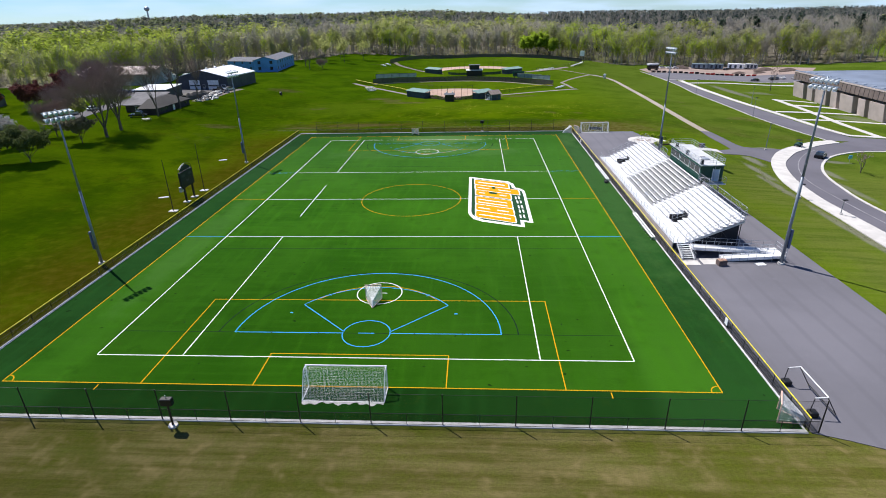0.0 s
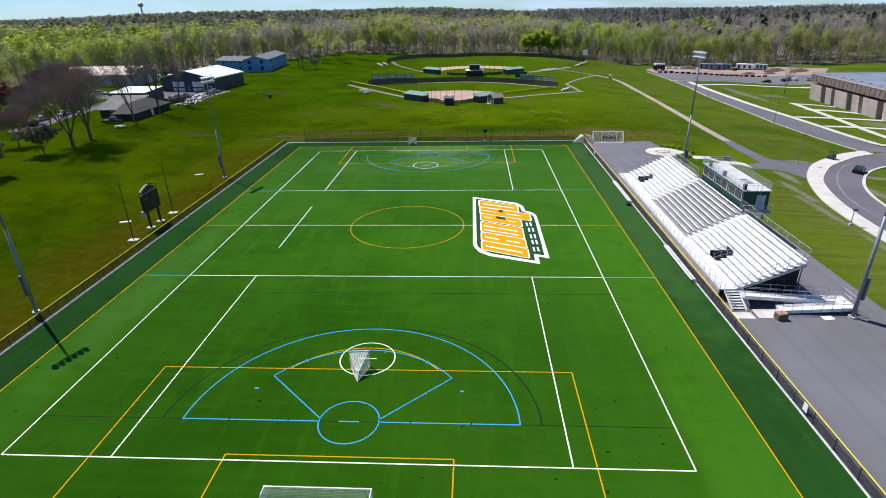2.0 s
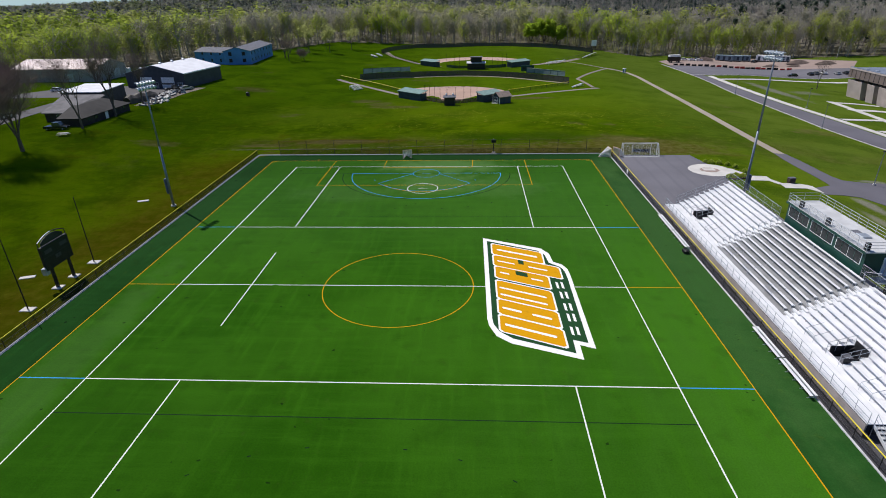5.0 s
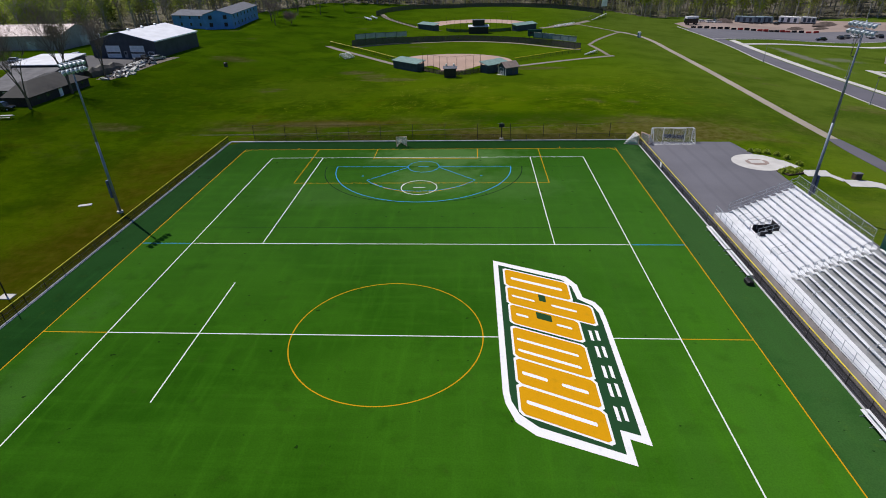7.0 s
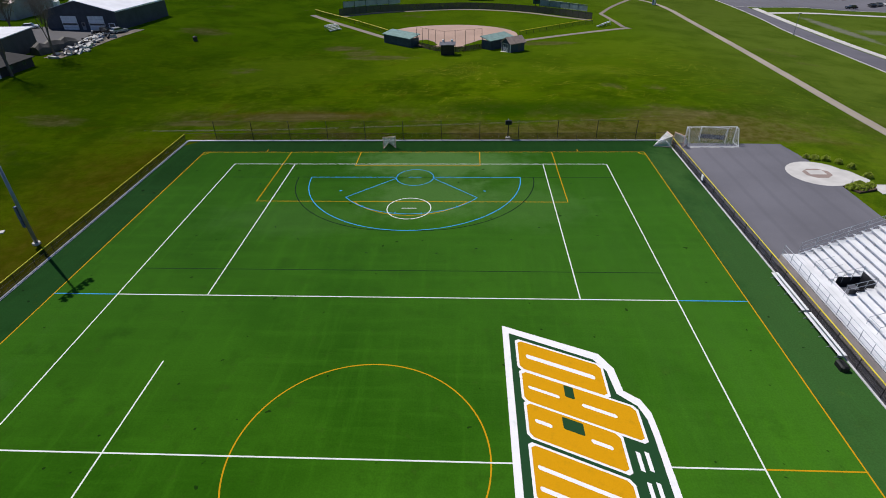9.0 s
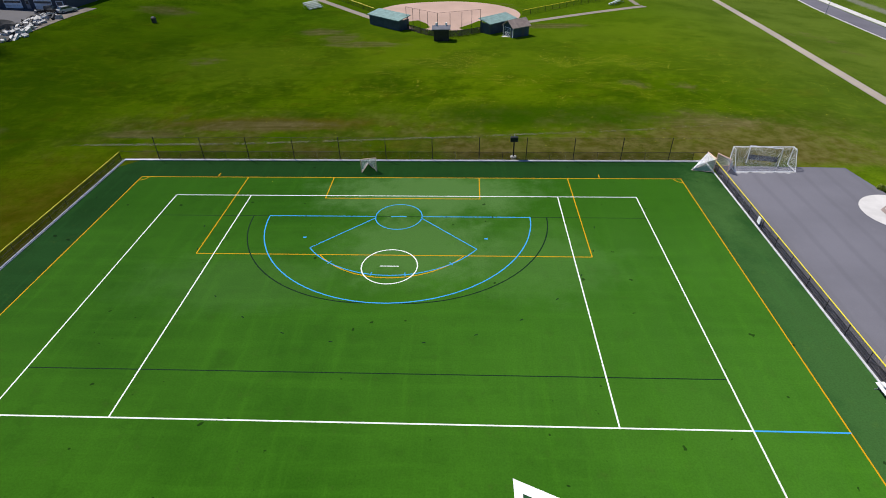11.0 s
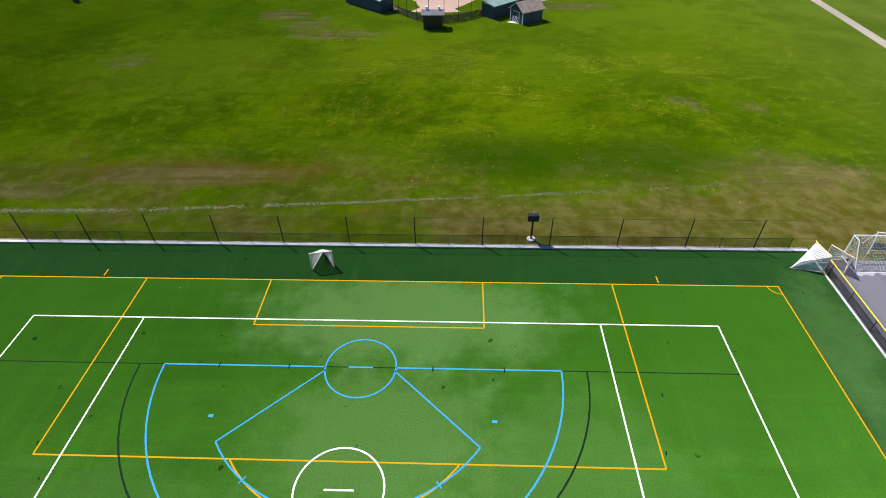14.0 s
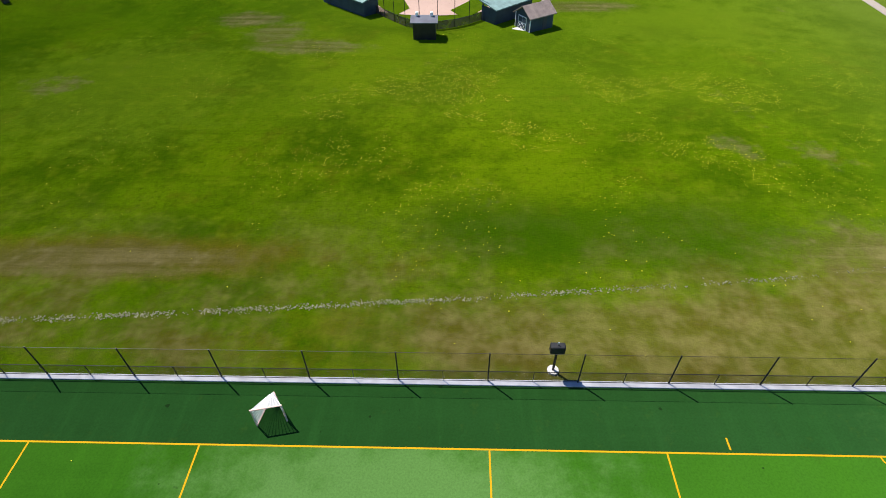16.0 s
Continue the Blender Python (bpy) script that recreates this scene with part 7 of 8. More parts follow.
def hipped_workshop():
    """A low workshop: a grey shingled front, a dark hipped side wing and a taller flat-roofed rear block."""
    z = lay(-95, 95)
    w = thing("workshop", (0, 0, z), "dark grey-brown workshop with shingled roofs and pale-roofed rear block", "workshop")
    # dark brown shingles, with tree shade over the wing mixed into the colour
    brown = surf("dark brown tree-shaded shingles", (0.020, 0.018, 0.019), 0.25, 0.5, 8, 0.85)
    grey = surf("weathered grey shingles", (0.120, 0.115, 0.125), 0.25, 0.5, 8, 0.85)
    plank = surf("dark brown wall boards", (0.040, 0.033, 0.033), 0.3, 0.8, 8, 0.85)

    def slab(name, q, mat, label=""):
        part(name, Shape().add([*q, *[(a, b, c - 0.18) for a, b, c in q]],
                               [(0, 1, 2, 3), (7, 6, 5, 4), (0, 4, 5, 1), (1, 5, 6, 2), (2, 6, 7, 3), (3, 7, 4, 0)]), mat, w, label)

    part("wall", Shape().box(-104.0, -95.4, 82.2, 98.3, -0.5, 2.2), plank, w)
    part("wing_wall", Shape().box(-95.4, -89.6, 75.8, 96.8, -0.5, 2.1), plank, w)
    part("rear_wall", Shape().add([(-110.2, 98.4, -0.5), (-98.2, 98.4, -0.5), (-101.2, 115.0, -0.5), (-113.6, 115.0, -0.5), (-110.2, 98.4, 4.75), (-98.2, 98.4, 4.75), (-101.2, 115.0, 4.75), (-113.6, 115.0, 4.75)],
                                  [(3, 2, 1, 0), (4, 5, 6, 7), (0, 1, 5, 4), (1, 2, 6, 5), (2, 3, 7, 6), (3, 0, 4, 7)]), HOUSE_WALL, w)
    slab("roof_slope", [(-104.6, 81.7, 2.3), (-95.3, 81.7, 2.3), (-95.3, 96.0, 4.55), (-108.0, 96.0, 4.55)], grey, "weathered grey shingles")
    slab("roof_slope", [(-108.0, 96.0, 4.55), (-95.3, 96.0, 4.55), (-98.0, 98.4, 4.45), (-110.0, 98.4, 4.45)], grey, "weathered grey shingles")
    slab("roof_slope", [(-95.9, 75.3, 2.1), (-89.1, 75.3, 2.1), (-94.4, 82.5, 4.2), (-95.9, 82.5, 4.2)], brown)
    slab("roof_slope", [(-89.1, 75.3, 2.1), (-89.1, 97.2, 2.1), (-94.4, 93.5, 4.2), (-94.4, 82.5, 4.2)], brown)
    slab("roof_slope", [(-89.1, 97.2, 2.1), (-97.6, 97.2, 2.1), (-97.6, 93.5, 4.2), (-94.4, 93.5, 4.2)], brown)
    slab("roof_slope", [(-94.4, 82.5, 4.2), (-94.4, 93.5, 4.2), (-97.5, 93.5, 4.0), (-97.5, 82.5, 2.4)], brown)
    slab("roof_deck", [(-110.6, 98.0, 5.12), (-97.8, 98.0, 5.12), (-100.9, 115.4, 5.12), (-114.0, 115.4, 5.12)], PALE_ROOF, "pale flat roof deck")
    part("door", Shape().box(-89.6, -89.54, 85.4, 86.6, 0.0, 2.0), WHITE_PAINT, w, "white door")
    for y in (78.5, 81.5, 90.0, 94.0):
        f = part("window", Shape().box(-89.6, -89.54, y - 0.6, y + 0.6, 0.9, 1.8), plank, w, "dark-framed window")
        part("pane", Shape().box(-89.538, -89.52, y - 0.5, y + 0.5, 1.0, 1.7), GLASS, f)
    for x in (-97.2, -100.2):
        f = part("window", Shape().box(x - 0.6, x + 0.6, 82.14, 82.2, 0.6, 1.8), WHITE_PAINT, w, "white-framed window")
        part("pane", Shape().box(x - 0.5, x + 0.5, 82.11, 82.138, 0.7, 1.7), GLASS, f)


hipped_workshop()
shed_house("cottage", (-168.0, 96.0, lay(-168, 96)), 20, 14.0, 9.0, 3.0, 5.4, HOUSE_WALL, GREY_ROOF, "grey cottage with shingle roof", "house", doors=(("s", 0.0, 1.0, 2.1, WHITE_PAINT),))
solid("yard", between([(-91.5, 119.5), (-90.5, 128.0), (-92.0, 136.0), (-93.0, 138.0)], [(-150.0, 119.5), (-150.0, 126.0), (-140.0, 140.0), (-120.0, 144.0)], 0.05, 20, 8), YARD, "dark paved yard between the workshops", "yard", "structure")
solid("yard_lane", along([(-114.5, 62.0), (-118.0, 80.0), (-119.0, 100.0), (-119.0, 122.0)], 7.0, 0.06), YARD, "grey paved lane beside the workshop", "lane", "structure")
solid("yard_strip", along([(-90.5, 104.0), (-90.0, 116.0), (-90.0, 128.0), (-88.5, 139.0)], 4.6, 0.07), surf("bare trodden dirt", (0.15, 0.125, 0.10), 0.35, 0.4, 4, 0.95), "bare dirt strip with stored scrap", "yard", "structure")
for x, y, a, p, k in ((-94.8, 132.8, 12, "black", "truck"), (-91.0, 134.0, 60, "silver", "car"), (-94.2, 72.6, 8, "black", "truck"), (-117.5, 70.0, 82, "black", "car"), (-119.5, 88.0, 84, "white", "car"), (-120.5, 79.0, 84, "silver", "car"), (-122.0, 141.5, 20, "white", "car"), (-130.0, 130.0, 15, "blue", "car"), (-137.0, 133.0, 15, "white", "car")):
    car(x, y, a, p, p + " " + k + " parked in the workshop yard", k)
tb = thing("picnic_table", (-87.9, 66.0, lay(-87.9, 66)), "pale weathered picnic table on the lawn edge", "table", turn=8)
part("tabletop", Shape().box(-1.2, 1.2, -0.4, 0.4, 0.70, 0.76), CONCRETE, tb)
for s in (-1, 1):
    part("bench_seat", Shape().box(-1.2, 1.2, s * 0.75 - 0.15, s * 0.75 + 0.15, 0.42, 0.47), CONCRETE, tb)
    part("leg", Shape().rod((s * 0.8, -0.8, 0.0), (s * 0.8, 0.3, 0.72), 0.06).rod((s * 0.8, 0.8, 0.0), (s * 0.8, -0.3, 0.72), 0.06), BROWN, tb)
for x, y, a, L in ((-140.0, 174.5, 15, 9.5), (-128.0, 177.0, 5, 8.0)):
    rv = thing("camper_trailer", (x, y, lay(x, y)), "white camper trailer parked behind the barn", "trailer", turn=a)
    part("body", Shape().soft_box(-L / 2, L / 2, -1.25, 1.25, 0.6, 3.1, 0.15), WHITE_PAINT, rv)
    for k in range(3):
        part("window", Shape().box(-L / 2 + 1.2 + 2.6 * k, -L / 2 + 2.3 + 2.6 * k, -1.28, -1.25, 1.7, 2.5), GLASS, rv)
    for wx in (-0.6, 0.6):
        part("wheel", Shape().rod((wx, -1.2, 0.35), (wx, 1.2, 0.35), 0.35, 0.35, 12), RUBBER, rv)
tarp = thing("covered_load", (-95.0, 112.5, lay(-95, 112)), "long load under a dull brown tarpaulin in the yard", "tarpaulin", turn=72)
tent = Shape()
prev = None
for k in range(9):
    u = -5.5 + 11.0 * k / 8
    hh = (2.5 + 0.3 * math.sin(2.3 * k)) * (1.0 if 0 < k < 8 else 0.75)
    ring = [(u, -1.7, -0.05), (u, -1.45, hh * 0.6), (u, -0.7, hh * 0.95), (u, 0.1, hh), (u, 0.9, hh * 0.85), (u, 1.5, hh * 0.5), (u, 1.7, -0.05)]
    if prev:
        tent.band(prev, ring)
    else:
        tent.add(ring, [tuple(range(7))])
    prev = ring
tent.add(prev, [tuple(range(6, -1, -1))])
cover = part("tarpaulin", tent, surf("dull brown tarpaulin", (0.085, 0.076, 0.068), 0.3, 0.6, 6, 0.7), tarp)
sheet = bmesh.new()
sheet.from_mesh(cover.data)
bmesh.ops.remove_doubles(sheet, verts=sheet.verts, dist=0.001)
sheet.to_mesh(cover.data)
sheet.free()
rnd = random.Random(5)
pale_scrap, dark_scrap = Shape(), Shape()
for k in range(230):
    f = rnd.random()
    x, y = -89.0 - 4.5 * f + rnd.gauss(0, 1.3), 108 + 21 * f + rnd.gauss(0, 1.8)
    m = pose(x, y, lay(x, y) + 0.05, rnd.uniform(-25, 25), rnd.uniform(-25, 25), rnd.uniform(0, 180))
    a, b = rnd.uniform(0.3, 1.3), rnd.uniform(0.08, 0.5)
    (pale_scrap if k % 3 else dark_scrap).box(-a, a, -b, b, -0.1, rnd.uniform(0.15, 0.8), m)
solid("scrap_heap", pale_scrap, surf("pale scrap and boards", (0.46, 0.45, 0.44), 0.5, 0.9, 2.5, 0.7), "loose heap of pale boards and pallets", "scrap", "stuff")
solid("scrap_heap", dark_scrap, surf("dark scrap and tyres", (0.045, 0.040, 0.038), 0.5, 0.9, 2.5, 0.8), "loose heap of dark scrap and tyres", "scrap", "stuff")

# ---- water tower ----
wt = thing("water_tower", (-760.0, 1260.0, lay(-760, 1260)), "pale blue-grey water tower on the wooded horizon", "water tower")
tank = Shape()
prev = None
for k in range(9):
    a = math.pi * k / 8
    ring = (6.2 * math.sin(a) + 0.01, 41.0 - 5.2 * math.cos(a))
    if prev:
        tank.rod((0, 0, prev[1]), (0, 0, ring[1]), prev[0], ring[0], 16, False)
    prev = ring
part("tank", tank, GALV, wt, "rounded tank", True)
part("stem", Shape().rod((0, 0, -2), (0, 0, 37), 2.4, 1.6, 12), GALV, wt)


# ---- trees ----
def limb(s, a, d, length, r, depth, rnd, tips, spread_=0.55, n=6, kids=(3, 5)):
    """One branch and all that grows from it."""
    steps = 3 if depth > 1 else 2
    p, way, rr = Vector(a), Vector(d).normalized(), r
    spots = []
    for k in range(steps):
        way = (way + Vector((rnd.gauss(0, 0.13), rnd.gauss(0, 0.13), rnd.gauss(0.05, 0.08)))).normalized()
        q = p + way * length / steps
        r2 = rr * (0.80 if depth else 0.6)
        s.rod(p, q, rr, r2, max(3, n), False)
        spots.append((q, rr, way))
        p, rr = q, r2
    tips.append(p)
    if depth == 0:
        return
    for k in range(rnd.randint(*kids)):
        q, r0, w = spots[rnd.randrange(0 if depth < 3 else 1, steps)]
        side = (w + Vector((rnd.gauss(0, spread_), rnd.gauss(0, spread_), rnd.gauss(0.30, 0.28)))).normalized()
        limb(s, q, side, length * rnd.uniform(0.55, 0.78), r0 * 0.55, depth - 1, rnd, tips, spread_, n - 1, kids)


def leaf_cloud(tips, rnd, per, size, sway):
    s = Shape()
    for t in tips:
        for k in range(per):
            c = t + Vector((rnd.gauss(0, sway), rnd.gauss(0, sway), rnd.gauss(0, sway)))
            u = Vector((rnd.gauss(0, 1), rnd.gauss(0, 1), rnd.gauss(0, 1))).normalized()
            v = u.orthogonal().normalized() * size * rnd.uniform(0.5, 1.0)
            u = u * size * rnd.uniform(0.6, 1.2)
            s.add([c - u, c - v * 0.8, c + u, c + v * 0.8], [(0, 1, 2, 3)])
    return s


def twig_cloud(tips, rnd, per, size, top):
    """Fine bare twigs that fan out and up from the tips of the branches."""
    s = Shape()
    for t in tips:
        out = Vector((t.x, t.y, max(0.0, t.z - 0.35 * top)))
        out = out.normalized() if out.length > 0.01 else Vector((0, 0, 1))
        for k in range(per):
            a = t + Vector((rnd.gauss(0, 0.5), rnd.gauss(0, 0.5), rnd.gauss(0, 0.5)))
            d = (out * 0.8 + Vector((rnd.gauss(0, 0.5), rnd.gauss(0, 0.5), rnd.gauss(0.35, 0.4)))).normalized()
            b = a + d * size * rnd.uniform(0.6, 1.4)
            w = d.orthogonal().normalized() * 0.013
            s.add([a - w, a + w, b + w * 0.4, b - w * 0.4], [(0, 1, 2, 3)])
    return s


def yard_tree(x, y, h, seed, hue, per, label, forks=2, kids=(3, 5), leaf=0.22, girth=0.024, bark=None, foliage=None, lean=0.30, twigs=False):
    rnd = random.Random(seed)
    t = thing("tree", (x, y, lay(x, y)), label, "tree")
    wood, tips = Shape(), []
    base = h * 0.16
    wood.rod((0, 0, -0.3), (0, 0, base), h * girth * 1.25, h * girth, 8, False)
    for k in range(forks + 2):
        a = 6.28 * k / (forks + 2) + rnd.uniform(-0.4, 0.4)
        limb(wood, (0, 0, base * rnd.uniform(0.8, 1.0)), (lean * math.cos(a), lean * math.sin(a), 1.0), h * 0.42, h * girth * 0.62, 3, rnd, tips, 0.50, 6, kids)
    part("trunk", wood, bark or DARK_BARK, t, "grey-brown trunk and branches")
    if per and twigs:
        part("crown", twig_cloud(tips, rnd, per, leaf, h), TWIG, t, "dense fine bare twigs")
    elif per:
        ob = part("crown", leaf_cloud(tips, rnd, per, leaf, h * 0.035), foliage or DULL_LEAF, t, "thin spring foliage")
        at = ob.data.attributes.new("hue", "FLOAT", "POINT")
        at.data.foreach_set("value", np.full(len(ob.data.vertices), hue))


yard_tree(-86.0, 43.6, 16.4, 11, 0.03, 20, "large bare tree with dense fine twigs on the lawn edge", 4, (4, 5), 1.4, 0.021, None, None, 0.40, True)
yard_tree(-87.4, 52.3, 16.6, 12, 0.03, 20, "large bare tree with dense fine twigs on the lawn edge", 4, (4, 5), 1.4, 0.021, None, None, 0.38, True)
yard_tree(-87.5, 36.0, 6.0, 13, 0.20, 16, "low brownish bush beside the bare trees", 5, (3, 5), 0.20, 0.016, None, None, 0.6)
yard_tree(-86.6, 17.3, 7.0, 14, 0.34, 18, "bushy olive-green tree with several stems", 7, (3, 5), 0.22, 0.014, None, None, 0.75)
yard_tree(-92.0, 14.0, 7.0, 44, 0.30, 16, "bushy dull-green tree with several stems", 5, (3, 5), 0.22, 0.014, None, None, 0.7)
yard_tree(-103.0, 30.5, 7.0, 15, 0.52, 12, "pale blossoming tree beside the yard", 4, (3, 5), 0.20, 0.02, None, None, 0.6)
yard_tree(-109.8, 57.0, 6.5, 36, 0.33, 10, "dull-green tree beside the yard", 4, (3, 5), 0.24)
yard_tree(-88.5, 73.8, 17.0, 16, 0.05, 7, "slender bare tree before the workshop", 2, (3, 5), 0.9, 0.015, None, None, 0.22, True)
yard_tree(-88.8, 88.5, 19.0, 17, 0.05, 7, "slender bare tree before the workshop", 2, (3, 5), 0.9, 0.015, None, None, 0.20, True)
yard_tree(-90.3, 105.0, 15.0, 18, 0.08, 7, "slender bare tree beside the scrap yard", 2, (3, 5), 0.9, 0.015, None, None, 0.20, True)
yard_tree(-141.0, 87.5, 8.8, 19, 0.98, 20, "dark red copper-leaved tree", 5, (3, 5), 0.34, 0.022, None, None, 0.8)
yard_tree(-140.0, 101.0, 7.0, 20, 0.98, 18, "dark red copper-leaved tree", 4, (3, 5), 0.30, 0.022, None, None, 0.5)
yard_tree(-152.0, 83.0, 6.5, 21, 0.98, 18, "dark red copper-leaved tree", 5, (3, 5), 0.30, 0.022, None, None, 0.7)
yard_tree(-160.0, 131.0, 8.0, 45, 0.98, 18, "dark red copper-leaved tree before the warehouse", 4, (3, 5), 0.30, 0.022, None, None, 0.6)
yard_tree(-100.0, 44.0, 8.0, 41, 0.06, 14, "bare reddish-brown tree with fine twigs by the yard", 4, (3, 5), 1.0, 0.018, None, None, 0.4, True)
yard_tree(-110.0, 63.0, 9.0, 42, 0.10, 14, "bare reddish-brown tree with fine twigs by the yard", 4, (3, 5), 1.0, 0.018, None, None, 0.4, True)
yard_tree(-121.0, 74.0, 8.0, 46, 0.10, 12, "bare brown tree with fine twigs by the yard", 4, (3, 5), 1.0, 0.018, None, None, 0.4, True)
yard_tree(-99.0, 31.0, 4.5, 43, 0.22, 12, "low dull shrub by the yard", 5, (3, 4), 0.2)
yard_tree(-108.0, 66.0, 6.0, 23, 0.40, 10, "small yellow-green tree by the yard", 2, (3, 4), 0.22, 0.024, None, LEAF)
yard_tree(-127.0, 140.0, 10.0, 40, 0.20, 6, "thin budding tree between warehouse and barn", 3, (3, 4), 0.22)
yard_tree(-88.5, 238.0, 14.0, 24, 0.03, 9, "bare tree beside the blue building", 2, (3, 4), 1.0, 0.016, None, None, 0.25, True)
yard_tree(-82.2, 224.0, 10.0, 25, 0.03, 8, "bare dark tree beside the blue building", 3, (3, 4), 0.9, 0.016, None, None, 0.25, True)
yard_tree(-76.0, 229.0, 5.0, 26, 0.10, 9, "low greyish bush on the lawn edge", 5, (3, 4), 0.8, 0.016, None, None, 0.6, True)
for k, (x, y) in enumerate(((-93.0, 262.0), (-84.0, 268.0), (-74.0, 276.0), (-80.0, 292.0), (-66.0, 300.0), (-90.0, 288.0))):
    yard_tree(x, y, 9.0 + 2.2 * (k % 3), 70 + k, 0.30, 6, "slim half-leafed tree in the rough grass", 1, (3, 4), 0.3, 0.012, None, LEAF, 0.12)
yard_tree(158.5, 192.0, 13.0, 27, 0.05, 2, "slender bare tree on the lawn by the lot", 1, (3, 4), 0.18, 0.012, None, None, 0.08)
yard_tree(97.3, 26.5, 4.5, 28, 0.10, 1, "young bare tree on the lawn island", 2, (2, 3))
yard_tree(62.0, 369.0, 15.0, 29, 0.66, 26, "tall fresh bright-green tree before the woods", 6, (3, 5), 0.60, 0.020, None, LEAF, 0.65)
yard_tree(53.0, 371.0, 13.0, 30, 0.68, 26, "tall fresh bright-green tree before the woods", 6, (3, 5), 0.56, 0.020, None, LEAF, 0.65)
yard_tree(71.0, 367.0, 12.5, 31, 0.67, 24, "tall fresh bright-green tree before the woods", 6, (3, 5), 0.56, 0.020, None, LEAF, 0.65)


# ---- woods ----
def wood_pattern(seed, kind, quads, branches):
    """One tree of the woods about one metre tall, as arrays of corners: wood first, then leaves."""
    r = np.random.RandomState(seed)
    w, l = [], []

    def beam(a, b, t0, t1):
        a, b = np.array(a, float), np.array(b, float)
        d = (b - a) / np.linalg.norm(b - a)
        u = np.cross(d, (0.3, 0.9, 0.1))
        u /= np.linalg.norm(u)
        v = np.cross(d, u)
        ring = [u, v, -u, -v] if t0 > 0.006 else [u, -u]
        k = len(ring)
        for i in range(k if k == 4 else 1):
            p, q = ring[i], ring[(i + 1) % k]
            w.append([a + t0 * p, a + t0 * q, b + t1 * q, b + t1 * p])

    if kind == "conifer":
        beam((0, 0, 0), (0, 0, 1), 0.014, 0.002)
        for i in range(quads):
            z = 0.12 + 0.86 * r.rand()
            q, a = 0.20 * (1.02 - z) * (0.4 + 0.6 * r.rand()), r.rand() * 6.28
            c = np.array((q * math.cos(a), q * math.sin(a), z))
            u = np.array((math.cos(a), math.sin(a), -0.45)) * 0.06
            v = np.array((-math.sin(a), math.cos(a), 0.1)) * 0.035
            l.append([c - u - v, c + u - v * 0.5, c + u + v * 0.5, c - u + v])
        return np.array(w), np.array(l)
    top = 0.62 + 0.1 * r.rand()
    if branches:
        beam((0, 0, -0.02), (r.normal(0, 0.02), r.normal(0, 0.02), top + 0.15), 0.014, 0.006)
        for i in range(branches):
            z, a = 0.34 + 0.40 * r.rand(), r.rand() * 6.28
            e = (0.20 * math.cos(a) * (0.5 + r.rand() * 0.6), 0.20 * math.sin(a) * (0.5 + r.rand() * 0.6), min(0.97, z + 0.16 + 0.22 * r.rand()))
            beam((0, 0, z), e, 0.0062, 0.003)
    low, tall = (0.30, 0.54) if kind == "full" else (0.46, 0.42)
    lobes = [(q * math.cos(a), q * math.sin(a), z) for a, z, q in zip(r.rand(16) * 6.28, low + tall * r.rand(16), 0.03 + 0.13 * r.rand(16))] + [(0, 0, 0.88), (0, 0, 0.80)]
    for i in range(quads):
        heart = np.array(lobes[r.randint(len(lobes))])
        c = heart + r.normal(0, 1, 3) * (0.050, 0.050, 0.062)
        face = (c - heart) / 0.05 * 0.6 + (c - np.array((0, 0, 0.62))) / 0.18 * 0.7 + r.normal(0, 0.45, 3) + np.array((0, 0, 0.4))
        u = np.cross(face, r.normal(0, 1, 3))
        u /= np.linalg.norm(u)
        v = np.cross(face, u)
        v /= np.linalg.norm(v)
        size = (0.75 + 0.6 * r.rand()) * (0.40 / math.sqrt(quads))
        if kind == "bare":
            u[2] = abs(u[2]) + 0.5
            u, v = u / np.linalg.norm(u) * size * 1.7, v * size * 0.20
        else:
            u, v = u * size * 1.0, v * size * 0.72
        l.append([c - u, c - v, c + u, c + v])
    return np.array(w).reshape(-1, 4, 3), np.array(l)


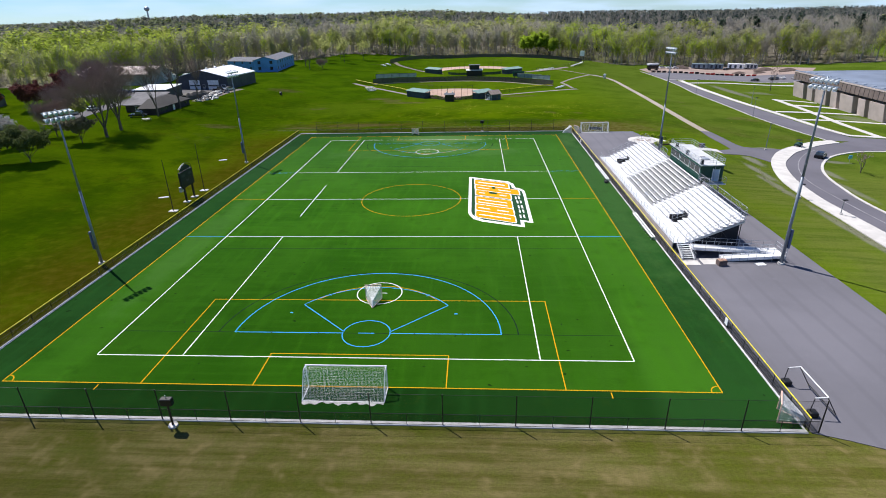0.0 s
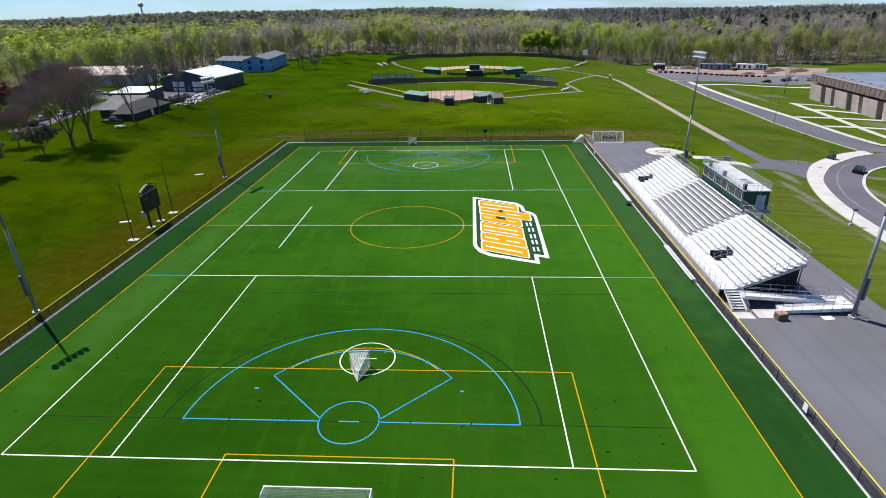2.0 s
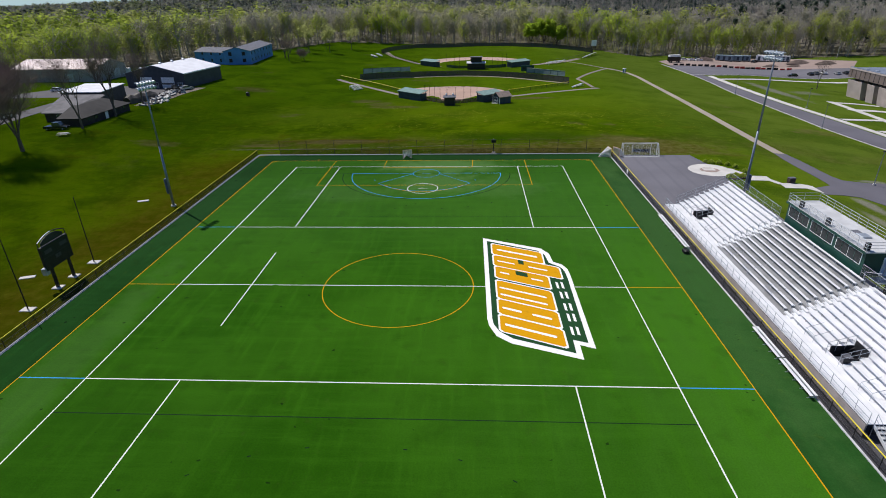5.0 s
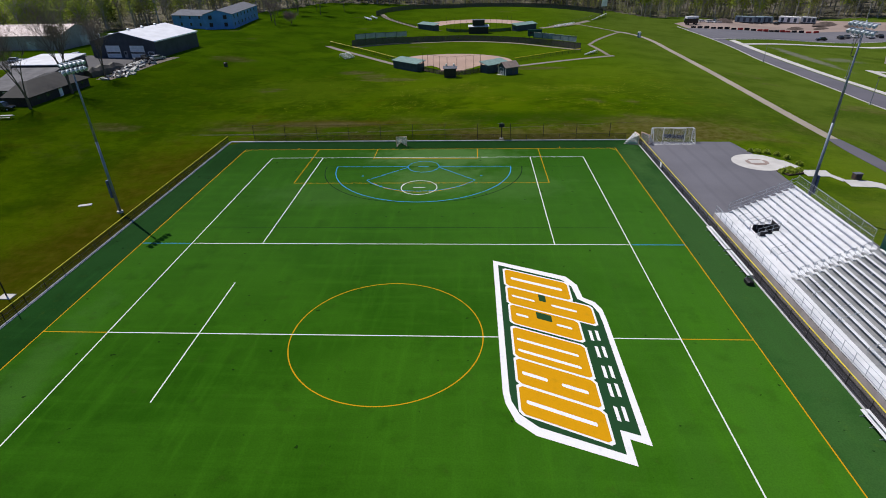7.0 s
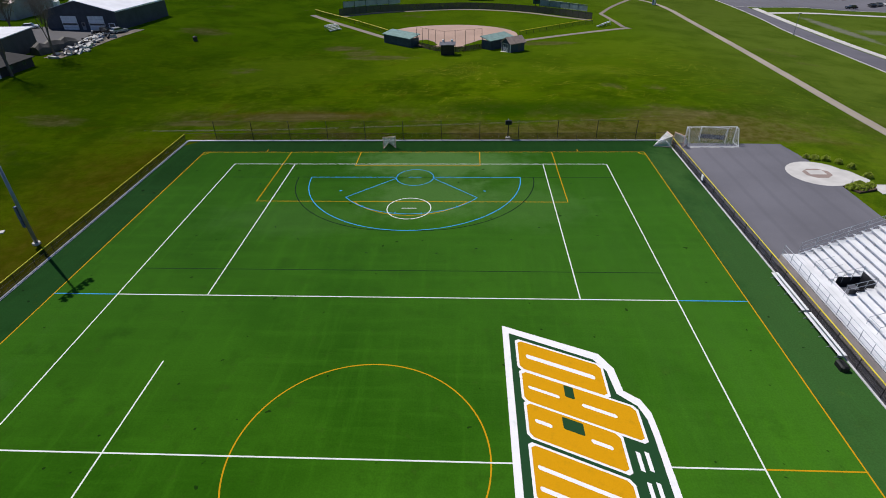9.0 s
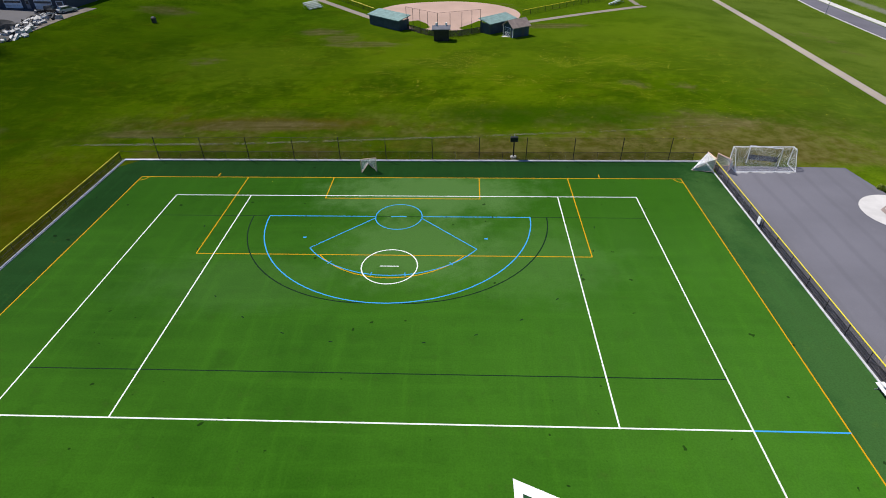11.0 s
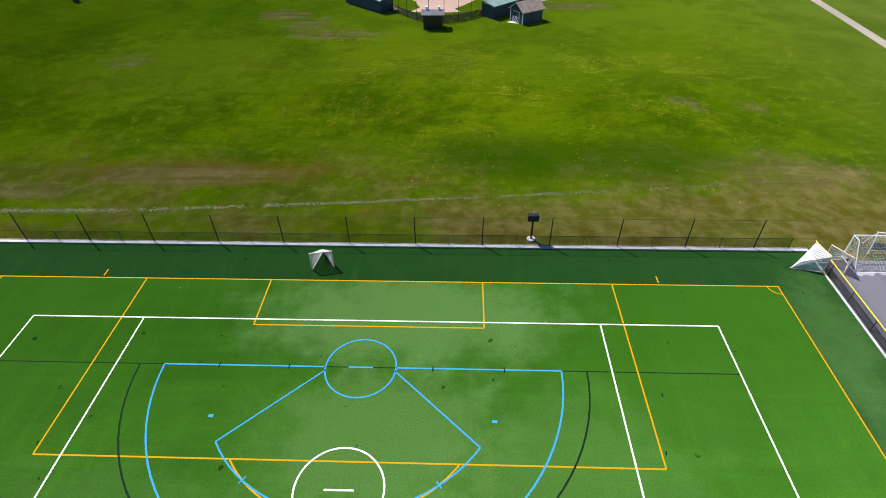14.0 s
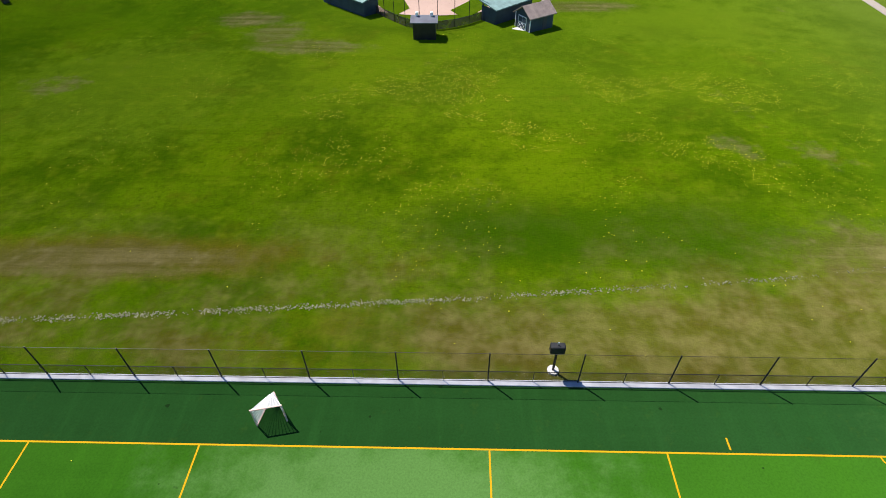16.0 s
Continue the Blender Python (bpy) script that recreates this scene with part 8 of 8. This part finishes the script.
def build_woods():
    rs = np.random.RandomState(3)
    bands = [("front_woods", "woods of thinly leafed and bare spring trees", 0, 45, 7.0, 640, 16), ("middle_woods", "dense spring woods in yellow-green and grey-brown", 45, 230, 10.0, 170, 5), ("far_woods", "distant wooded hills with a spring canopy", 230, 2300, 16.0, 40, 0)]
    for name, label, d0, d1, gap, quads, branches in bands:
        leafy = [wood_pattern(k, "leafy", quads, branches) for k in range(4)]
        full = [wood_pattern(60 + k, "full", int(quads * 1.1), branches) for k in range(3)]
        bare = [wood_pattern(20 + k, "bare", int(quads * 0.9), branches + 4) for k in range(3)]
        fir = [wood_pattern(40 + k, "conifer", quads, 1) for k in range(2)]
        wood, leaf, hues, tones = [], [], [], []
        front_of = lambda v: np.interp(v, FRONT_X, FRONT_Y)
        step = gap
        ys = []
        yy = 110.0
        while yy < 375 + d1:
            ys.append(yy)
            yy += step * (1 + max(0.0, yy - 700) / 900)
        for yy in ys:
            sx = gap * (1 + max(0.0, yy - 700) / 900)
            reach = min(1750 if d1 > 1000 else 640, 0.90 * (yy + 105) + 40)
            for xx in np.arange(-reach, reach, sx):
                x, y = xx + rs.normal(0, sx * 0.3), yy + rs.normal(0, sx * 0.3)
                if not in_woods(x, y) or clearing(x, y):
                    continue
                deep = y - front_of(x)
                if not d0 <= deep < d1:
                    continue
                patch = noise.noise((x * 0.012, y * 0.012, 1.7))
                pick = rs.rand()
                right = ease(120, 260, x)
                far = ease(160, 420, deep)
                h = (17.5 + (6.0 - 4.0 * far) * rs.rand() + (3.5 - 2.0 * far) * patch) * (0.92 + 0.12 * ease(0, 40, deep)) * (1 - 0.10 * ease(150, 400, deep))
                h *= 1 - 0.32 * ease(130, 200, -x) * (1 - ease(60, 260, deep))
                firs = 0.30 * right * ease(40, 120, deep) + 0.16 * far + (0.01 if deep > 40 else 0.0)
                if pick < firs:
                    src, hue, hh = fir, 0.88, h * 0.98
                elif pick < firs + 0.10 + 0.10 * ease(-150, -60, x) + 0.42 * right * ease(10, 70, deep) + 0.30 * far + 0.16 * ease(-10, 50, x) * (1 - ease(120, 170, x)) * (1 - far) - 0.35 * patch:
                    src, hue, hh = bare, (0.10 + 0.12 * ease(-40, 40, x) * (1 - ease(130, 200, x)) * (1 - far)) * rs.rand(), h
                else:
                    src, hue, hh = (full if rs.rand() < 0.8 - 0.35 * ease(-150, -60, x) else leafy), min(0.60, max(0.04, 0.45 + 0.48 * patch + rs.normal(0, 0.10) - 0.16 * right * ease(10, 60, deep) - 0.20 * far - 0.07 * ease(-40, 60, x))), h * (0.74 + 0.44 * rs.rand())
                wv, lv = src[rs.randint(len(src))]
                a = rs.rand() * 6.28
                c, s = math.cos(a), math.sin(a)
                rot = np.array(((c, -s, 0), (s, c, 0), (0, 0, 1.0)))
                wide = hh * (0.85 + 0.45 * rs.rand() + 0.45 * rs.rand() * (1 - ease(-200, -90, x))) * (1.25 if gap > 9 else 1.0) * (sx / gap) ** 0.7
                scale = np.array((wide, wide, hh))
                off = np.array((x, y, lay(x, y) - 0.1))
                if len(wv):
                    wood.append((wv * scale) @ rot.T + off)
                leaf.append((lv * scale) @ rot.T + off)
                hues.append(np.full(lv.shape[0] * 4, hue, np.float32))
                # tone differs by tree and rises with depth as painted haze
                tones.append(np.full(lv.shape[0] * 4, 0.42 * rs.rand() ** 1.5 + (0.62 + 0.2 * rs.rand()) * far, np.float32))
                if gap < 8:
                    # undergrowth along the wood's edge: leafing bushes and grey thickets
                    for kin, cut, low, up_, flat in ((full, 3, 3.5, 4.5, 1.4), (bare, 2, 5.0, 5.0, 1.1), (bare, 3, 3.0, 3.0, 1.7)):
                        wv, lv = kin[rs.randint(len(kin))]
                        hh = low + up_ * rs.rand()
                        wide = hh * (flat + 0.5 * rs.rand())
                        bx, by = x + rs.normal(0, 3.5), y + abs(rs.normal(0, 3.0))
                        lv = lv[::cut]
                        leaf.append((lv * np.array((wide, wide, hh)) - np.array((0, 0, 0.30 * hh))) @ rot.T + np.array((bx, by, lay(bx, by))))
                        hues.append(np.full(len(lv) * 4, max(0.02, (0.24 if kin is full else 0.05) + 0.35 * max(0.0, patch) + rs.normal(0, 0.08)), np.float32))
                        tones.append(np.full(len(lv) * 4, 0.25 * rs.rand(), np.float32))
        pts = np.concatenate([*wood, *leaf]).reshape(-1, 3).astype(np.float32)
        nw = sum(len(q) for q in wood)
        n = len(pts) // 4
        me = bpy.data.meshes.new(name)
        me.vertices.add(len(pts))
        me.vertices.foreach_set("co", pts.ravel())
        me.loops.add(4 * n)
        me.loops.foreach_set("vertex_index", np.arange(4 * n, dtype=np.int32))
        me.polygons.add(n)
        me.polygons.foreach_set("loop_start", np.arange(0, 4 * n, 4, dtype=np.int32))
        me.materials.append(BARK)
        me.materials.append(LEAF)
        which = np.ones(n, np.int32)
        which[:nw] = 0
        me.polygons.foreach_set("material_index", which)
        at = me.attributes.new("hue", "FLOAT", "POINT")
        at.data.foreach_set("value", np.concatenate([np.zeros(nw * 4, np.float32), *hues]))
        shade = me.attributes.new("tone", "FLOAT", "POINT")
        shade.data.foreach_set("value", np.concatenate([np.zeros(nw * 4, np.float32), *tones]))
        me.update(calc_edges=True)
        tagged(new(name, me), label, "woods", "", "stuff")


build_woods()


# ---- small growth and stones ----
def build_specks():
    r = random.Random(9)
    flowers = Shape()
    for k in range(15000):
        x, y = r.gauss(20, 26), r.gauss(98, 11)
        if noise.noise((x * 0.08, y * 0.10, 3.0)) + 0.5 * noise.noise((x * 0.4, y * 0.4, 1.0)) < 0.12:
            continue
        z, q = lay(x, y) + 0.05, r.uniform(0.022, 0.045)
        flowers.add([(x - q, y - q, z), (x + q, y - q, z), (x + q, y + q, z), (x - q, y + q, z)], [(0, 1, 2, 3)])
    solid("dandelions", flowers, PETAL, "scattered yellow dandelions in the lawn", "flowers", "stuff")
    stones = Shape()
    for k in range(2600):
        x = r.triangular(-50, 50, -40)
        y = np.interp(x, [-50, -26, -2, 8, 34, 62], [64.2, 64.7, 66.6, 67.4, 70.0, 74.5]) + r.gauss(0, 0.17)
        if noise.noise((x * 0.25, 0.0, 2.0)) < -0.25 and r.random() < 0.8:
            continue
        q = r.uniform(0.022, 0.066)
        m = pose(x, y, lay(x, y), r.uniform(-20, 20), r.uniform(-20, 20), r.uniform(0, 180))
        stones.box(-q, q, -q * 0.7, q * 0.7, -0.05, q * 0.8, m)
    solid("drain_stones", stones, STONE, "line of pale drain stones behind the fence", "stones", "stuff")
    swale = Shape()
    for k in range(420):
        y = r.uniform(-32, 24)
        x = np.interp(y, [-32, -22, -9, -1, 7, 15, 24], [70.4, 70.5, 70.7, 70.4, 69.7, 70.8, 73.8]) + r.gauss(0, 0.3)
        q = r.uniform(0.04, 0.10)
        m = pose(x, y, lay(x, y), r.uniform(-20, 20), r.uniform(-20, 20), r.uniform(0, 180))
        swale.soft_box(-q, q, -q * 0.7, q * 0.7, -0.05, q * 0.6, q * 0.25, m)
    solid("swale_stones", swale, STONE, "scattered pale stones of a drainage swale", "stones", "stuff")


build_specks()
